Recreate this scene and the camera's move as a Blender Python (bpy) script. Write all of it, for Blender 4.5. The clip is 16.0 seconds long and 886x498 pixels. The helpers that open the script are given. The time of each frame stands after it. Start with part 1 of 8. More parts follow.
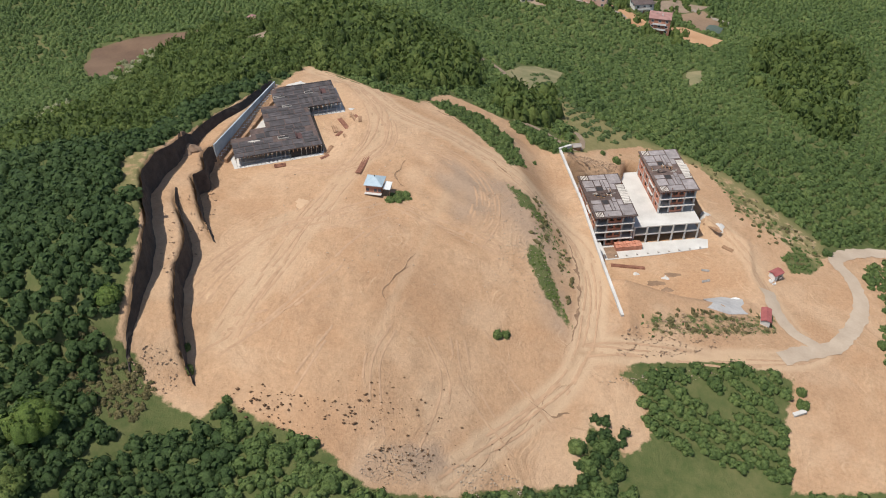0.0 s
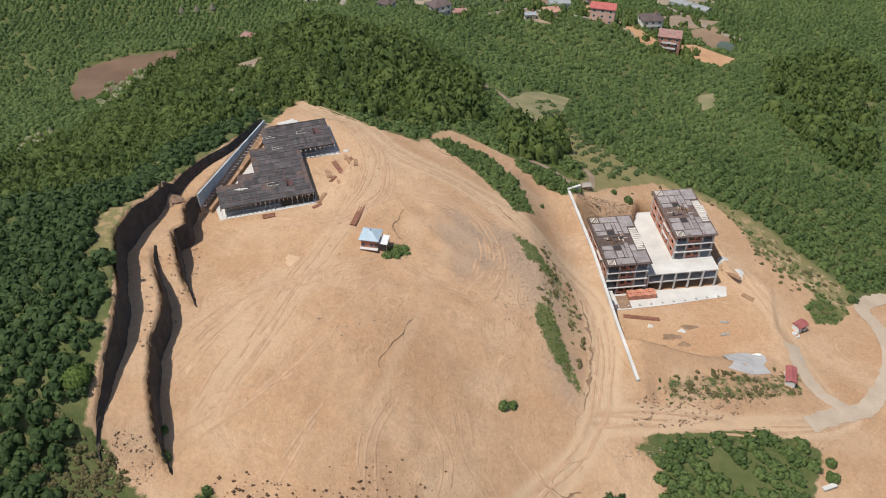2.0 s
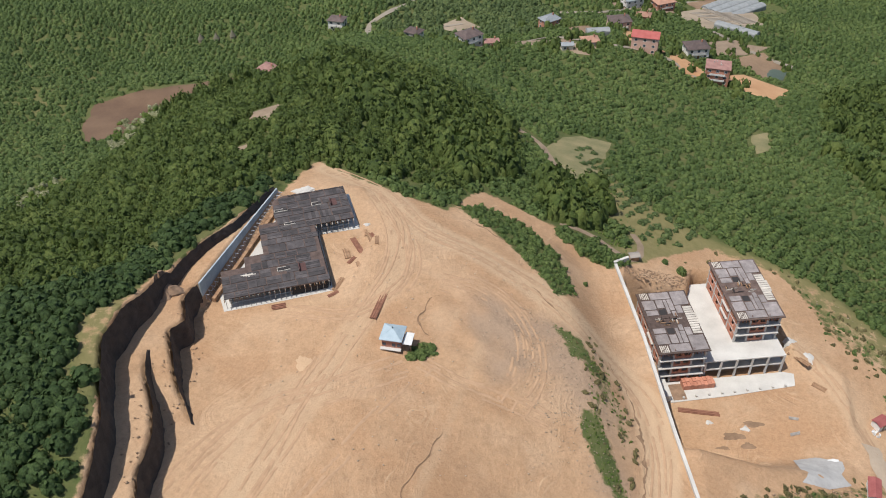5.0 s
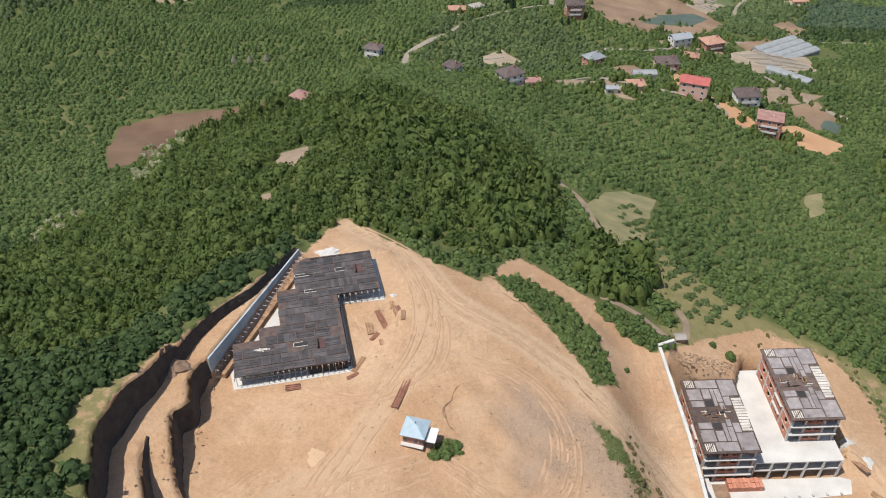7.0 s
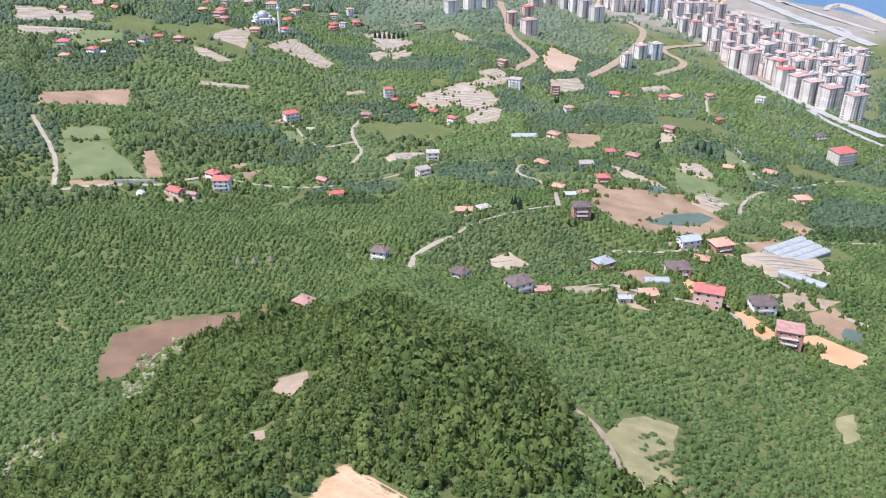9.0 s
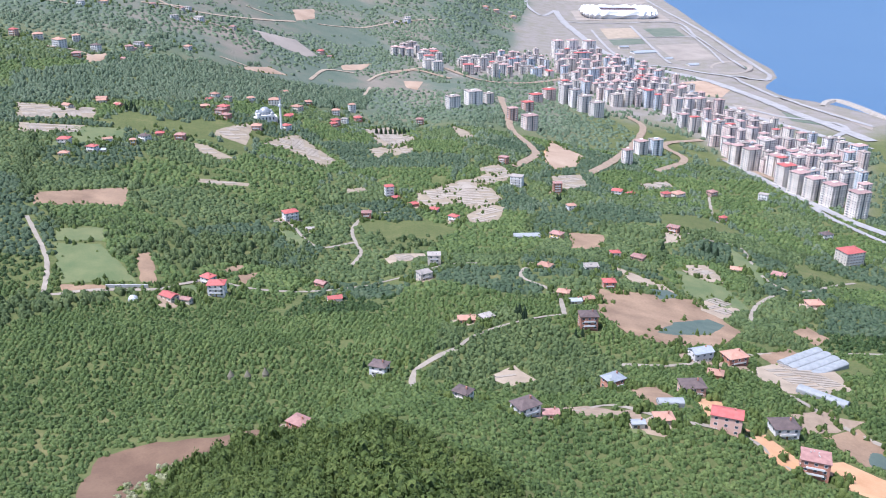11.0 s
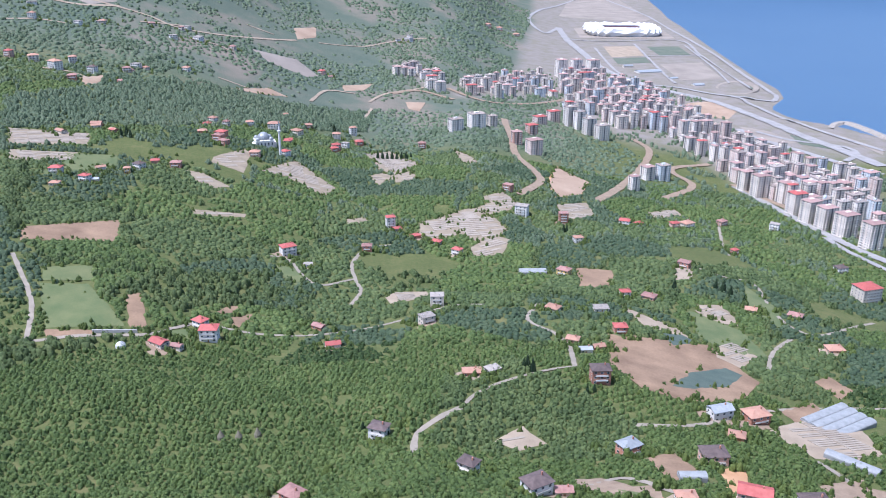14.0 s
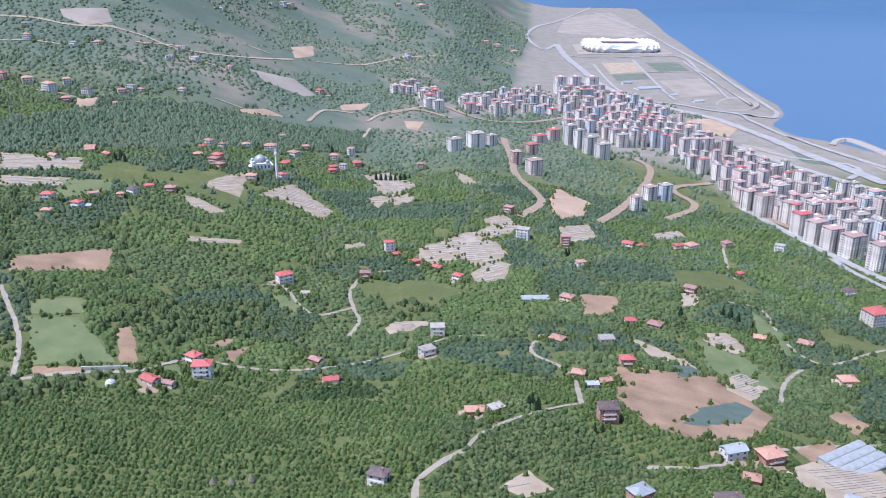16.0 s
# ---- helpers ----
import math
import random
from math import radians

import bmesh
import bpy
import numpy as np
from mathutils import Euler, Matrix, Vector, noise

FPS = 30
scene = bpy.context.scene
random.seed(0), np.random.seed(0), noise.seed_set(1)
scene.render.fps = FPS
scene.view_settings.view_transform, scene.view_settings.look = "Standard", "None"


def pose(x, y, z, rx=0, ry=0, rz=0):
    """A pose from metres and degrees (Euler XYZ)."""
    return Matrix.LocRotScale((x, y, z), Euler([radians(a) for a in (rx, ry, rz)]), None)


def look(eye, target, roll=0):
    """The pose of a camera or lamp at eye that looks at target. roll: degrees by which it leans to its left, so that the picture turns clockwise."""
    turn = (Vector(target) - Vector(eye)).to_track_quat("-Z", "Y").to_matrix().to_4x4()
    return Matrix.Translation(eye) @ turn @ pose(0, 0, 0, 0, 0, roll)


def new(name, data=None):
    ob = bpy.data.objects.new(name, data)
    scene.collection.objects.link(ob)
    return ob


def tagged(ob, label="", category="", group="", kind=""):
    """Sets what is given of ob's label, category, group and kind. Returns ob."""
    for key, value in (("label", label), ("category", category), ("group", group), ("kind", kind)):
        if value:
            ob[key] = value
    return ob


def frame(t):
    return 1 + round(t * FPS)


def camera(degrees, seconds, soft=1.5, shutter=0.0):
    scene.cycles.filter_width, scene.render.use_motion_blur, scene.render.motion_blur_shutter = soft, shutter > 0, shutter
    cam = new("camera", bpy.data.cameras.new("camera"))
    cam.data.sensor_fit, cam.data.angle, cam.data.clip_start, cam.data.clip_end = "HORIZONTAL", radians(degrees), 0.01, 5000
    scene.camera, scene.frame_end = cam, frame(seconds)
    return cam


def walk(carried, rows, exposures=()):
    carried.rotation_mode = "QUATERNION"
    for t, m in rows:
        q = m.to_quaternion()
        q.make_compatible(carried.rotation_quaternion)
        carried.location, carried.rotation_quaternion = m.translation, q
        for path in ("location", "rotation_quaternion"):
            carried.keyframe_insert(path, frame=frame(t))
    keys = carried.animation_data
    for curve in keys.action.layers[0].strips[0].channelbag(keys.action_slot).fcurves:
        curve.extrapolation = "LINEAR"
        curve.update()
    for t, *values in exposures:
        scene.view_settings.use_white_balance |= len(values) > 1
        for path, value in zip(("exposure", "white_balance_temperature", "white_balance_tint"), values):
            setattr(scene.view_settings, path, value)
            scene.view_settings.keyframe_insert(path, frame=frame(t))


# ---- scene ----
cam = camera(54.5, 16.0, 1.0)
METRES, EYE, TILT, LEAN, TURN = 185.0, 345.0, -40.0, 0.0, 0.0
ROWS = [
    (0.0, 0.0, 0.0, 0.0, 0.0, 0.0, -0.0),
    (0.5, 0.0001, 0.0235, 0.0216, 0.03, -0.14, 0.01),
    (1.0, 0.0, 0.047, 0.0432, 0.05, -0.16, 0.0),
    (1.5, 0.0, 0.0705, 0.0648, 0.07, -0.19, 0.01),
    (2.0, -0.0001, 0.094, 0.0863, 0.08, -0.19, 0.03),
    (2.5, -0.0001, 0.1174, 0.1077, 0.08, -0.19, 0.06),
    (3.0, -0.0004, 0.1408, 0.1293, 0.07, -0.18, 0.07),
    (3.5, -0.0007, 0.1655, 0.1492, 0.08, -0.17, 0.09),
    (4.0, -0.0011, 0.1918, 0.1678, 1.17, -0.16, 0.99),
    (6.5, -0.0149, 0.3159, 0.2688, 3.48, -0.17, -2.84),
    (7.0, -0.0192, 0.335, 0.2944, 3.73, 0.49, -3.0),
    (7.5, -0.0232, 0.3538, 0.32, 3.87, 3.32, -3.08),
    (8.0, -0.0275, 0.3736, 0.3452, 3.93, 6.31, -3.14),
    (8.5, -0.0316, 0.3924, 0.3708, 3.97, 8.6, -3.22),
    (9.0, -0.0359, 0.4129, 0.3963, 4.0, 11.95, -3.3),
    (9.5, -0.0407, 0.4308, 0.422, 3.97, 15.01, -3.34),
    (10.0, -0.0453, 0.4499, 0.4475, 3.94, 17.36, -3.39),
    (12.5, -0.0667, 0.5367, 0.5729, 3.96, 17.64, -3.6),
    (13.0, -0.0709, 0.5544, 0.5986, 3.96, 17.66, -3.63),
    (13.5, -0.0753, 0.5721, 0.6238, 3.96, 17.7, -3.67),
    (14.0, -0.0798, 0.5906, 0.6493, 3.94, 18.37, -3.7),
    (14.5, -0.0847, 0.6094, 0.6751, 3.93, 18.84, -3.73),
    (15.0, -0.0888, 0.627, 0.6994, 3.97, 19.05, -3.66),
    (15.5, -0.0927, 0.6446, 0.7184, 4.01, 19.49, -3.52),
    (16.0, -0.096, 0.6584, 0.7342, 3.97, 19.31, -3.37),
]
walk(cam, [(t, pose(0, 0, EYE, TILT, LEAN, TURN) @ pose(METRES * x, METRES * y, METRES * z, 90 + pitch, roll, yaw)) for t, x, y, z, yaw, pitch, roll in ROWS],
     [(0.0, 0.22, 6400, 10), (2.0, 0.2, 6400, 10), (4.0, 0.16, 6400, 10), (6.5, 0.25, 6350, 10), (6.8, 0.28, 6350, 10), (7.6, 0.62, 6150, 11), (8.4, 0.96, 5900, 14), (9.2, 1.06, 5720, 16), (12.0, 0.93, 5440, 19), (16.0, 0.8, 5320, 19)])

# ---- world, sun, exposure ----
SUN_HIGH, SUN_FROM = 67.0, (-0.86, -0.51)          # degrees above the horizon; where it stands, seen from the place
sky_world = bpy.data.worlds.new("sky")
scene.world = sky_world
sky_world.use_nodes = True
wn = sky_world.node_tree
sky = wn.nodes.new("ShaderNodeTexSky")
sky.sky_type, sky.sun_disc = "NISHITA", False
sky.sun_elevation = radians(SUN_HIGH)
sky.sun_rotation = math.atan2(SUN_FROM[0], SUN_FROM[1])
sky.air_density, sky.dust_density = 1.0, 1.5
wn.links.new(sky.outputs[0], wn.nodes["Background"].inputs[0])
wn.nodes["Background"].inputs[1].default_value = 0.10
sun = new("sun", bpy.data.lights.new("sun", "SUN"))
sun.data.energy, sun.data.angle, sun.data.color = 4.15, radians(0.6), (1.0, 0.95, 0.87)
flat = math.cos(radians(SUN_HIGH)) / math.hypot(*SUN_FROM)
sun.matrix_world = look((SUN_FROM[0] * flat * 900, SUN_FROM[1] * flat * 900, 900 * math.sin(radians(SUN_HIGH))), (0, 0, 0))

# ---- materials ----
MATS = {}


def nodes_of(name):
    m = bpy.data.materials.new(name)
    m.use_nodes = True
    return m, m.node_tree.nodes, m.node_tree.links


def add_noise(N, Lk, scale, detail=4.0, rough=0.6, vec=None):
    n = N.new("ShaderNodeTexNoise")
    n.inputs["Scale"].default_value, n.inputs["Detail"].default_value, n.inputs["Roughness"].default_value = scale, detail, rough
    if vec is not None:
        Lk.new(vec, n.inputs["Vector"])
    return n.outputs["Fac"]


def ramp(N, Lk, fac, stops):
    r = N.new("ShaderNodeValToRGB")
    els = r.color_ramp.elements
    while len(els) < len(stops):
        els.new(0.5)
    for e, (p, c) in zip(els, stops):
        e.position, e.color = p, (*c, 1.0)
    Lk.new(fac, r.inputs[0])
    return r.outputs[0]


def mixc(N, Lk, fac, a, b, mode="MIX"):
    m = N.new("ShaderNodeMix")
    m.data_type, m.blend_type = "RGBA", mode
    for s, v in ((m.inputs[0], fac), (m.inputs[6], a), (m.inputs[7], b)):
        if isinstance(v, (int, float)):
            s.default_value = v
        elif isinstance(v, tuple):
            s.default_value = (*v, 1.0)
        else:
            Lk.new(v, s)
    return m.outputs[2]


def maths(N, Lk, op, a, b=0.0):
    m = N.new("ShaderNodeMath")
    m.operation, m.use_clamp = op, False
    for s, v in ((m.inputs[0], a), (m.inputs[1], b)):
        if isinstance(v, (int, float)):
            s.default_value = v
        else:
            Lk.new(v, s)
    return m.outputs[0]


def place(N):
    return N.new("ShaderNodeNewGeometry").outputs["Position"]


def maths_vec(N, Lk, vec, off):
    v = N.new("ShaderNodeVectorMath")
    v.operation = "ADD"
    Lk.new(vec, v.inputs[0])
    v.inputs[1].default_value = off
    return v.outputs[0]


def bumped(N, Lk, height, strength, dist):
    b = N.new("ShaderNodeBump")
    b.inputs["Strength"].default_value, b.inputs["Distance"].default_value = strength, dist
    Lk.new(height, b.inputs["Height"])
    return b.outputs[0]


def surface(name, col, other, coarse=0.3, fine=4.0, rough=0.85, metal=0.0, bump=0.05, vary=0.0):
    """Two tones mixed at two scales, with fine relief; vary: lightness from object to object."""
    if name in MATS:
        return MATS[name]
    m, N, Lk = nodes_of(name)
    p = N["Principled BSDF"]
    w = place(N)
    a, b = add_noise(N, Lk, coarse, 3.0, 0.55, w), add_noise(N, Lk, fine, 5.0, 0.7, w)
    f = maths(N, Lk, "ADD", maths(N, Lk, "MULTIPLY", a, 0.65), maths(N, Lk, "MULTIPLY", b, 0.35))
    c = ramp(N, Lk, f, [(0.33, col), (0.67, other)])
    if vary:
        rnd = N.new("ShaderNodeObjectInfo").outputs["Random"]
        k = maths(N, Lk, "ADD", maths(N, Lk, "MULTIPLY", rnd, 2 * vary), 1.0 - vary)
        g = N.new("ShaderNodeCombineColor")
        for s in g.inputs:
            Lk.new(k, s)
        c = mixc(N, Lk, 1.0, c, g.outputs[0], "MULTIPLY")
    Lk.new(c, p.inputs["Base Color"])
    p.inputs["Roughness"].default_value, p.inputs["Metallic"].default_value = rough, metal
    Lk.new(bumped(N, Lk, b, 0.6, bump), p.inputs["Normal"])
    MATS[name] = m
    return m


def leaves(name, dark, light, sun_side, patch=0.03):
    """Foliage: tone from clump to clump, patches of growth, some light through the leaf."""
    m, N, Lk = nodes_of(name)
    p = N["Principled BSDF"]
    rnd = N.new("ShaderNodeNewGeometry").outputs["Random Per Island"]
    big = add_noise(N, Lk, patch, 3.0, 0.6, place(N))
    each = add_noise(N, Lk, 0.17, 2.0, 0.5, place(N))
    f = maths(N, Lk, "ADD", maths(N, Lk, "MULTIPLY", rnd, 0.3), maths(N, Lk, "ADD", maths(N, Lk, "MULTIPLY", big, 0.5), maths(N, Lk, "MULTIPLY", each, 0.42)))
    c = ramp(N, Lk, f, [(0.30, dark), (0.6, light), (0.85, sun_side)])
    Lk.new(c, p.inputs["Base Color"])
    p.inputs["Roughness"].default_value = 0.6
    p.inputs["Specular IOR Level"].default_value = 0.3
    nz = add_noise(N, Lk, 1.6, 4, 0.75, place(N))
    Lk.new(bumped(N, Lk, nz, 0.75, 0.7), p.inputs["Normal"])
    c = mixc(N, Lk, 1.0, c, ramp(N, Lk, add_noise(N, Lk, 2.6, 3, 0.7, place(N)), [(0.32, (0.62, 0.64, 0.66)), (0.68, (1.36, 1.34, 1.3))]), "MULTIPLY")
    Lk.new(c, p.inputs["Base Color"])
    t = N.new("ShaderNodeBsdfTranslucent")
    Lk.new(c, t.inputs[0])
    mix = N.new("ShaderNodeMixShader")
    mix.inputs[0].default_value = 0.35
    Lk.new(p.outputs[0], mix.inputs[1])
    Lk.new(t.outputs[0], mix.inputs[2])
    Lk.new(mix.outputs[0], N["Material Output"].inputs[0])
    return m


def ground_material():
    """Grass and scrub, bare sandy earth with tyre tracks and gullies, and grey made ground by the coast."""
    m, N, Lk = nodes_of("ground")
    p = N["Principled BSDF"]
    w = place(N)
    def mask(key):
        a = N.new("ShaderNodeAttribute")
        a.attribute_name = key
        return a.outputs["Fac"]
    n1, n2, n3 = add_noise(N, Lk, 0.035, 5, 0.6, w), add_noise(N, Lk, 0.35, 5, 0.65, w), add_noise(N, Lk, 3.0, 5, 0.7, w)
    grass = mixc(N, Lk, n3, ramp(N, Lk, n1, [(0.3, (0.048, 0.07, 0.021)), (0.55, (0.083, 0.103, 0.034)), (0.75, (0.18, 0.158, 0.07))]), ramp(N, Lk, n2, [(0.3, (0.052, 0.08, 0.024)), (0.7, (0.16, 0.148, 0.064))]))
    dry = mixc(N, Lk, n3, ramp(N, Lk, n2, [(0.3, (0.125, 0.12, 0.045)), (0.6, (0.225, 0.19, 0.088)), (0.8, (0.32, 0.25, 0.135))]), (0.19, 0.17, 0.075))
    grass = mixc(N, Lk, mask("dry"), grass, dry)
    dirt = ramp(N, Lk, n1, [(0.3, (0.35, 0.212, 0.122)), (0.45, (0.402, 0.247, 0.142)), (0.56, (0.415, 0.262, 0.153)), (0.7, (0.475, 0.315, 0.196))])
    dirt = mixc(N, Lk, ramp(N, Lk, n2, [(0.4, (0.0, 0.0, 0.0)), (0.72, (0.5, 0.5, 0.5))]), dirt, (0.279, 0.176, 0.104))
    dirt = mixc(N, Lk, ramp(N, Lk, n3, [(0.4, (0.0, 0.0, 0.0)), (0.75, (0.35, 0.35, 0.35))]), dirt, (0.468, 0.333, 0.211))
    # paler and redder loads of tipped soil
    tip = add_noise(N, Lk, 0.05, 3, 0.5, maths_vec(N, Lk, w, (31.0, 7.0, 0.0)))
    dirt = mixc(N, Lk, ramp(N, Lk, tip, [(0.52, (0.0, 0.0, 0.0)), (0.60, (0.42, 0.42, 0.42))]), dirt, mixc(N, Lk, n2, (0.432, 0.288, 0.178), (0.522, 0.378, 0.252)))
    dirt = mixc(N, Lk, ramp(N, Lk, tip, [(0.36, (0.4, 0.4, 0.4)), (0.44, (0.0, 0.0, 0.0))]), dirt, mixc(N, Lk, n2, (0.333, 0.184, 0.095), (0.387, 0.230, 0.128)))
    # scrapes and wheel marks run in long streaks, one way on this side of the hill, another on that
    def streaks(vec, turn, across, along):
        mp = N.new("ShaderNodeMapping")
        mp.inputs["Rotation"].default_value[2] = turn
        mp.inputs["Scale"].default_value = (across, along, 0.3)
        Lk.new(vec, mp.inputs["Vector"])
        return add_noise(N, Lk, 1.0, 5, 0.65, mp.outputs[0])
    bend = N.new("ShaderNodeVectorMath")
    bend.operation = "MULTIPLY_ADD"
    nv = N.new("ShaderNodeTexNoise")
    nv.inputs["Scale"].default_value = 0.03
    Lk.new(w, nv.inputs["Vector"])
    Lk.new(nv.outputs["Color"], bend.inputs[0])
    bend.inputs[1].default_value = (75.0, 75.0, 0.0)
    Lk.new(w, bend.inputs[2])
    w_bent = bend.outputs[0]
    scrape = mixc(N, Lk, ramp(N, Lk, add_noise(N, Lk, 0.02, 1, 0.5, w), [(0.46, (0.0, 0.0, 0.0)), (0.54, (1.0, 1.0, 1.0))]), streaks(w_bent, 0.5, 0.9, 0.07), streaks(w_bent, -0.9, 0.8, 0.08))
    patchy = ramp(N, Lk, add_noise(N, Lk, 0.06, 2, 0.5, w), [(0.46, (0.0, 0.0, 0.0)), (0.6, (1.0, 1.0, 1.0))])
    track = mixc(N, Lk, patchy, (0.0, 0.0, 0.0), ramp(N, Lk, scrape, [(0.34, (0.5, 0.5, 0.5)), (0.44, (0.0, 0.0, 0.0))]))
    dirt = mixc(N, Lk, track, dirt, (0.31, 0.195, 0.115))
    dirt = mixc(N, Lk, mixc(N, Lk, patchy, (0.0, 0.0, 0.0), ramp(N, Lk, scrape, [(0.56, (0.0, 0.0, 0.0)), (0.68, (0.5, 0.5, 0.5))])), dirt, (0.54, 0.39, 0.25))
    # broken scarp lines and narrow curving wheel lines
    def lines(noise, half):
        away = maths(N, Lk, "ABSOLUTE", maths(N, Lk, "SUBTRACT", noise, 0.5))
        return ramp(N, Lk, away, [(0.0, (1.0, 1.0, 1.0)), (half, (0.0, 0.0, 0.0))])
    broken = ramp(N, Lk, add_noise(N, Lk, 0.11, 3, 0.6, maths_vec(N, Lk, w, (5.0, 71.0, 0.0))), [(0.5, (0.0, 0.0, 0.0)), (0.62, (1.0, 1.0, 1.0))])
    scarp = mixc(N, Lk, broken, (0.0, 0.0, 0.0), lines(add_noise(N, Lk, 0.07, 4, 0.6, maths_vec(N, Lk, w, (17.0, 3.0, 0.0))), 0.012))
    wheel = mixc(N, Lk, ramp(N, Lk, add_noise(N, Lk, 0.05, 2, 0.5, maths_vec(N, Lk, w, (60.0, 11.0, 0.0))), [(0.45, (0.0, 0.0, 0.0)), (0.56, (1.0, 1.0, 1.0))]), (0.0, 0.0, 0.0), lines(streaks(w_bent, 0.9, 0.42, 0.03), 0.03))
    dirt = mixc(N, Lk, maths(N, Lk, "MULTIPLY", scarp, 0.22), dirt, (0.22, 0.135, 0.08))
    dirt = mixc(N, Lk, maths(N, Lk, "MULTIPLY", wheel, 0.2), dirt, (0.27, 0.17, 0.10))
    n4 = add_noise(N, Lk, 1.1, 6, 0.8, w)
    grit = ramp(N, Lk, n4, [(0.34, (0.88, 0.87, 0.86)), (0.5, (1.04, 1.04, 1.04)), (0.66, (1.16, 1.16, 1.16))])
    dirt = mixc(N, Lk, 1.0, dirt, grit, "MULTIPLY")
    worn = mixc(N, Lk, n3, (0.44, 0.298, 0.183), (0.53, 0.39, 0.258))
    dirt = mixc(N, Lk, maths(N, Lk, "MULTIPLY", mask("worn"), 0.85), dirt, worn)
    dirt = mixc(N, Lk, maths(N, Lk, "MULTIPLY", mask("rut"), 0.75), dirt, (0.33, 0.21, 0.125))
    stone = mixc(N, Lk, mask("stony"), dirt, mixc(N, Lk, n4, (0.20, 0.138, 0.094), (0.47, 0.335, 0.23)))
    edge = maths(N, Lk, "ADD", mask("dirt"), maths(N, Lk, "MULTIPLY", maths(N, Lk, "SUBTRACT", n2, 0.5), 0.9))
    bare = ramp(N, Lk, edge, [(0.42, (0.0, 0.0, 0.0)), (0.58, (1.0, 1.0, 1.0))])
    c = mixc(N, Lk, bare, grass, stone)
    # far hillside ground, greyed and blued: distance haze put into the colour
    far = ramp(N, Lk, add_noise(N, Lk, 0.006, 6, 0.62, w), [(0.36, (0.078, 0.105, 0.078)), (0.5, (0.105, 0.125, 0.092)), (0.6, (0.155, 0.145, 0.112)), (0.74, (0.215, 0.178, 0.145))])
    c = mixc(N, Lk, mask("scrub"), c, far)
    made = mixc(N, Lk, ramp(N, Lk, n1, [(0.4, (0.0, 0.0, 0.0)), (0.6, (1.0, 1.0, 1.0))]), mixc(N, Lk, n2, (0.16, 0.145, 0.13), (0.27, 0.24, 0.215)), mixc(N, Lk, n2, (0.145, 0.135, 0.10), (0.22, 0.20, 0.16)))
    c = mixc(N, Lk, mask("made"), c, made)
    Lk.new(c, p.inputs["Base Color"])
    p.inputs["Roughness"].default_value = 0.95
    p.inputs["Specular IOR Level"].default_value = 0.15
    h = maths(N, Lk, "ADD", maths(N, Lk, "MULTIPLY", n3, 0.35), maths(N, Lk, "MULTIPLY", n2, 0.7))
    h = maths(N, Lk, "ADD", h, maths(N, Lk, "MULTIPLY", mixc(N, Lk, patchy, (0.5, 0.5, 0.5), scrape), 0.8))
    h = maths(N, Lk, "ADD", h, maths(N, Lk, "MULTIPLY", n4, 0.6))
    h = maths(N, Lk, "SUBTRACT", h, maths(N, Lk, "MULTIPLY", maths(N, Lk, "ADD", scarp, maths(N, Lk, "MULTIPLY", wheel, 0.4)), 0.12))
    Lk.new(bumped(N, Lk, h, 0.5, 0.9), p.inputs["Normal"])
    return m


def water_material():
    m, N, Lk = nodes_of("sea_water")
    p = N["Principled BSDF"]
    w = place(N)
    Lk.new(mixc(N, Lk, add_noise(N, Lk, 0.002, 3, 0.5, w), (0.048, 0.098, 0.168), (0.066, 0.122, 0.195)), p.inputs["Base Color"])
    p.inputs["Roughness"].default_value = 0.35
    Lk.new(bumped(N, Lk, add_noise(N, Lk, 0.15, 4, 0.6, w), 0.4, 0.5), p.inputs["Normal"])
    return m


GROUND, SEA = ground_material(), water_material()
ORCHARD = leaves("hazel_leaves", (0.057, 0.096, 0.028), (0.109, 0.163, 0.048), (0.175, 0.229, 0.072))
WOOD = leaves("forest_leaves", (0.045, 0.074, 0.019), (0.094, 0.136, 0.032), (0.159, 0.199, 0.052), 0.05)
# far foliage paler and greyer than near leaves, with haze painted in
HAZYHILL = leaves("hazed_hillside_leaves", (0.096, 0.145, 0.086), (0.142, 0.194, 0.113), (0.194, 0.236, 0.145), 0.008)
DARKLEAF = leaves("cypress_leaves", (0.012, 0.030, 0.014), (0.025, 0.05, 0.022), (0.04, 0.07, 0.03))
LIME = leaves("fresh_leaves", (0.060, 0.104, 0.019), (0.111, 0.168, 0.034), (0.170, 0.224, 0.051))
BARK = surface("bark", (0.10, 0.075, 0.05), (0.2, 0.16, 0.12), 1.0, 8.0)
CONCRETE = surface("concrete", (0.38, 0.36, 0.335), (0.53, 0.51, 0.475), 0.25, 3.0, 0.9, bump=0.02)
PALE = surface("fresh_concrete", (0.42, 0.40, 0.37), (0.56, 0.54, 0.50), 0.2, 3.0, 0.85, bump=0.02)
GREYPANEL = surface("formwork_grey", (0.155, 0.135, 0.13), (0.315, 0.28, 0.27), 0.5, 5.0, 0.85, bump=0.02, vary=0.12)
FORMBROWN = surface("formwork_brown", (0.055, 0.036, 0.03), (0.13, 0.09, 0.075), 0.8, 6.0, 0.85, bump=0.03, vary=0.2)
PLANK = surface("pale_planks", (0.40, 0.36, 0.31), (0.54, 0.50, 0.44), 0.6, 5.0, 0.85, vary=0.15)
DARKPANEL = surface("formwork_dark", (0.032, 0.028, 0.029), (0.085, 0.074, 0.073), 0.6, 6.0, 0.8, bump=0.02, vary=0.35)
BRICK = surface("hollow_brick", (0.37, 0.145, 0.088), (0.51, 0.235, 0.155), 0.8, 6.0, 0.9, bump=0.02, vary=0.12)
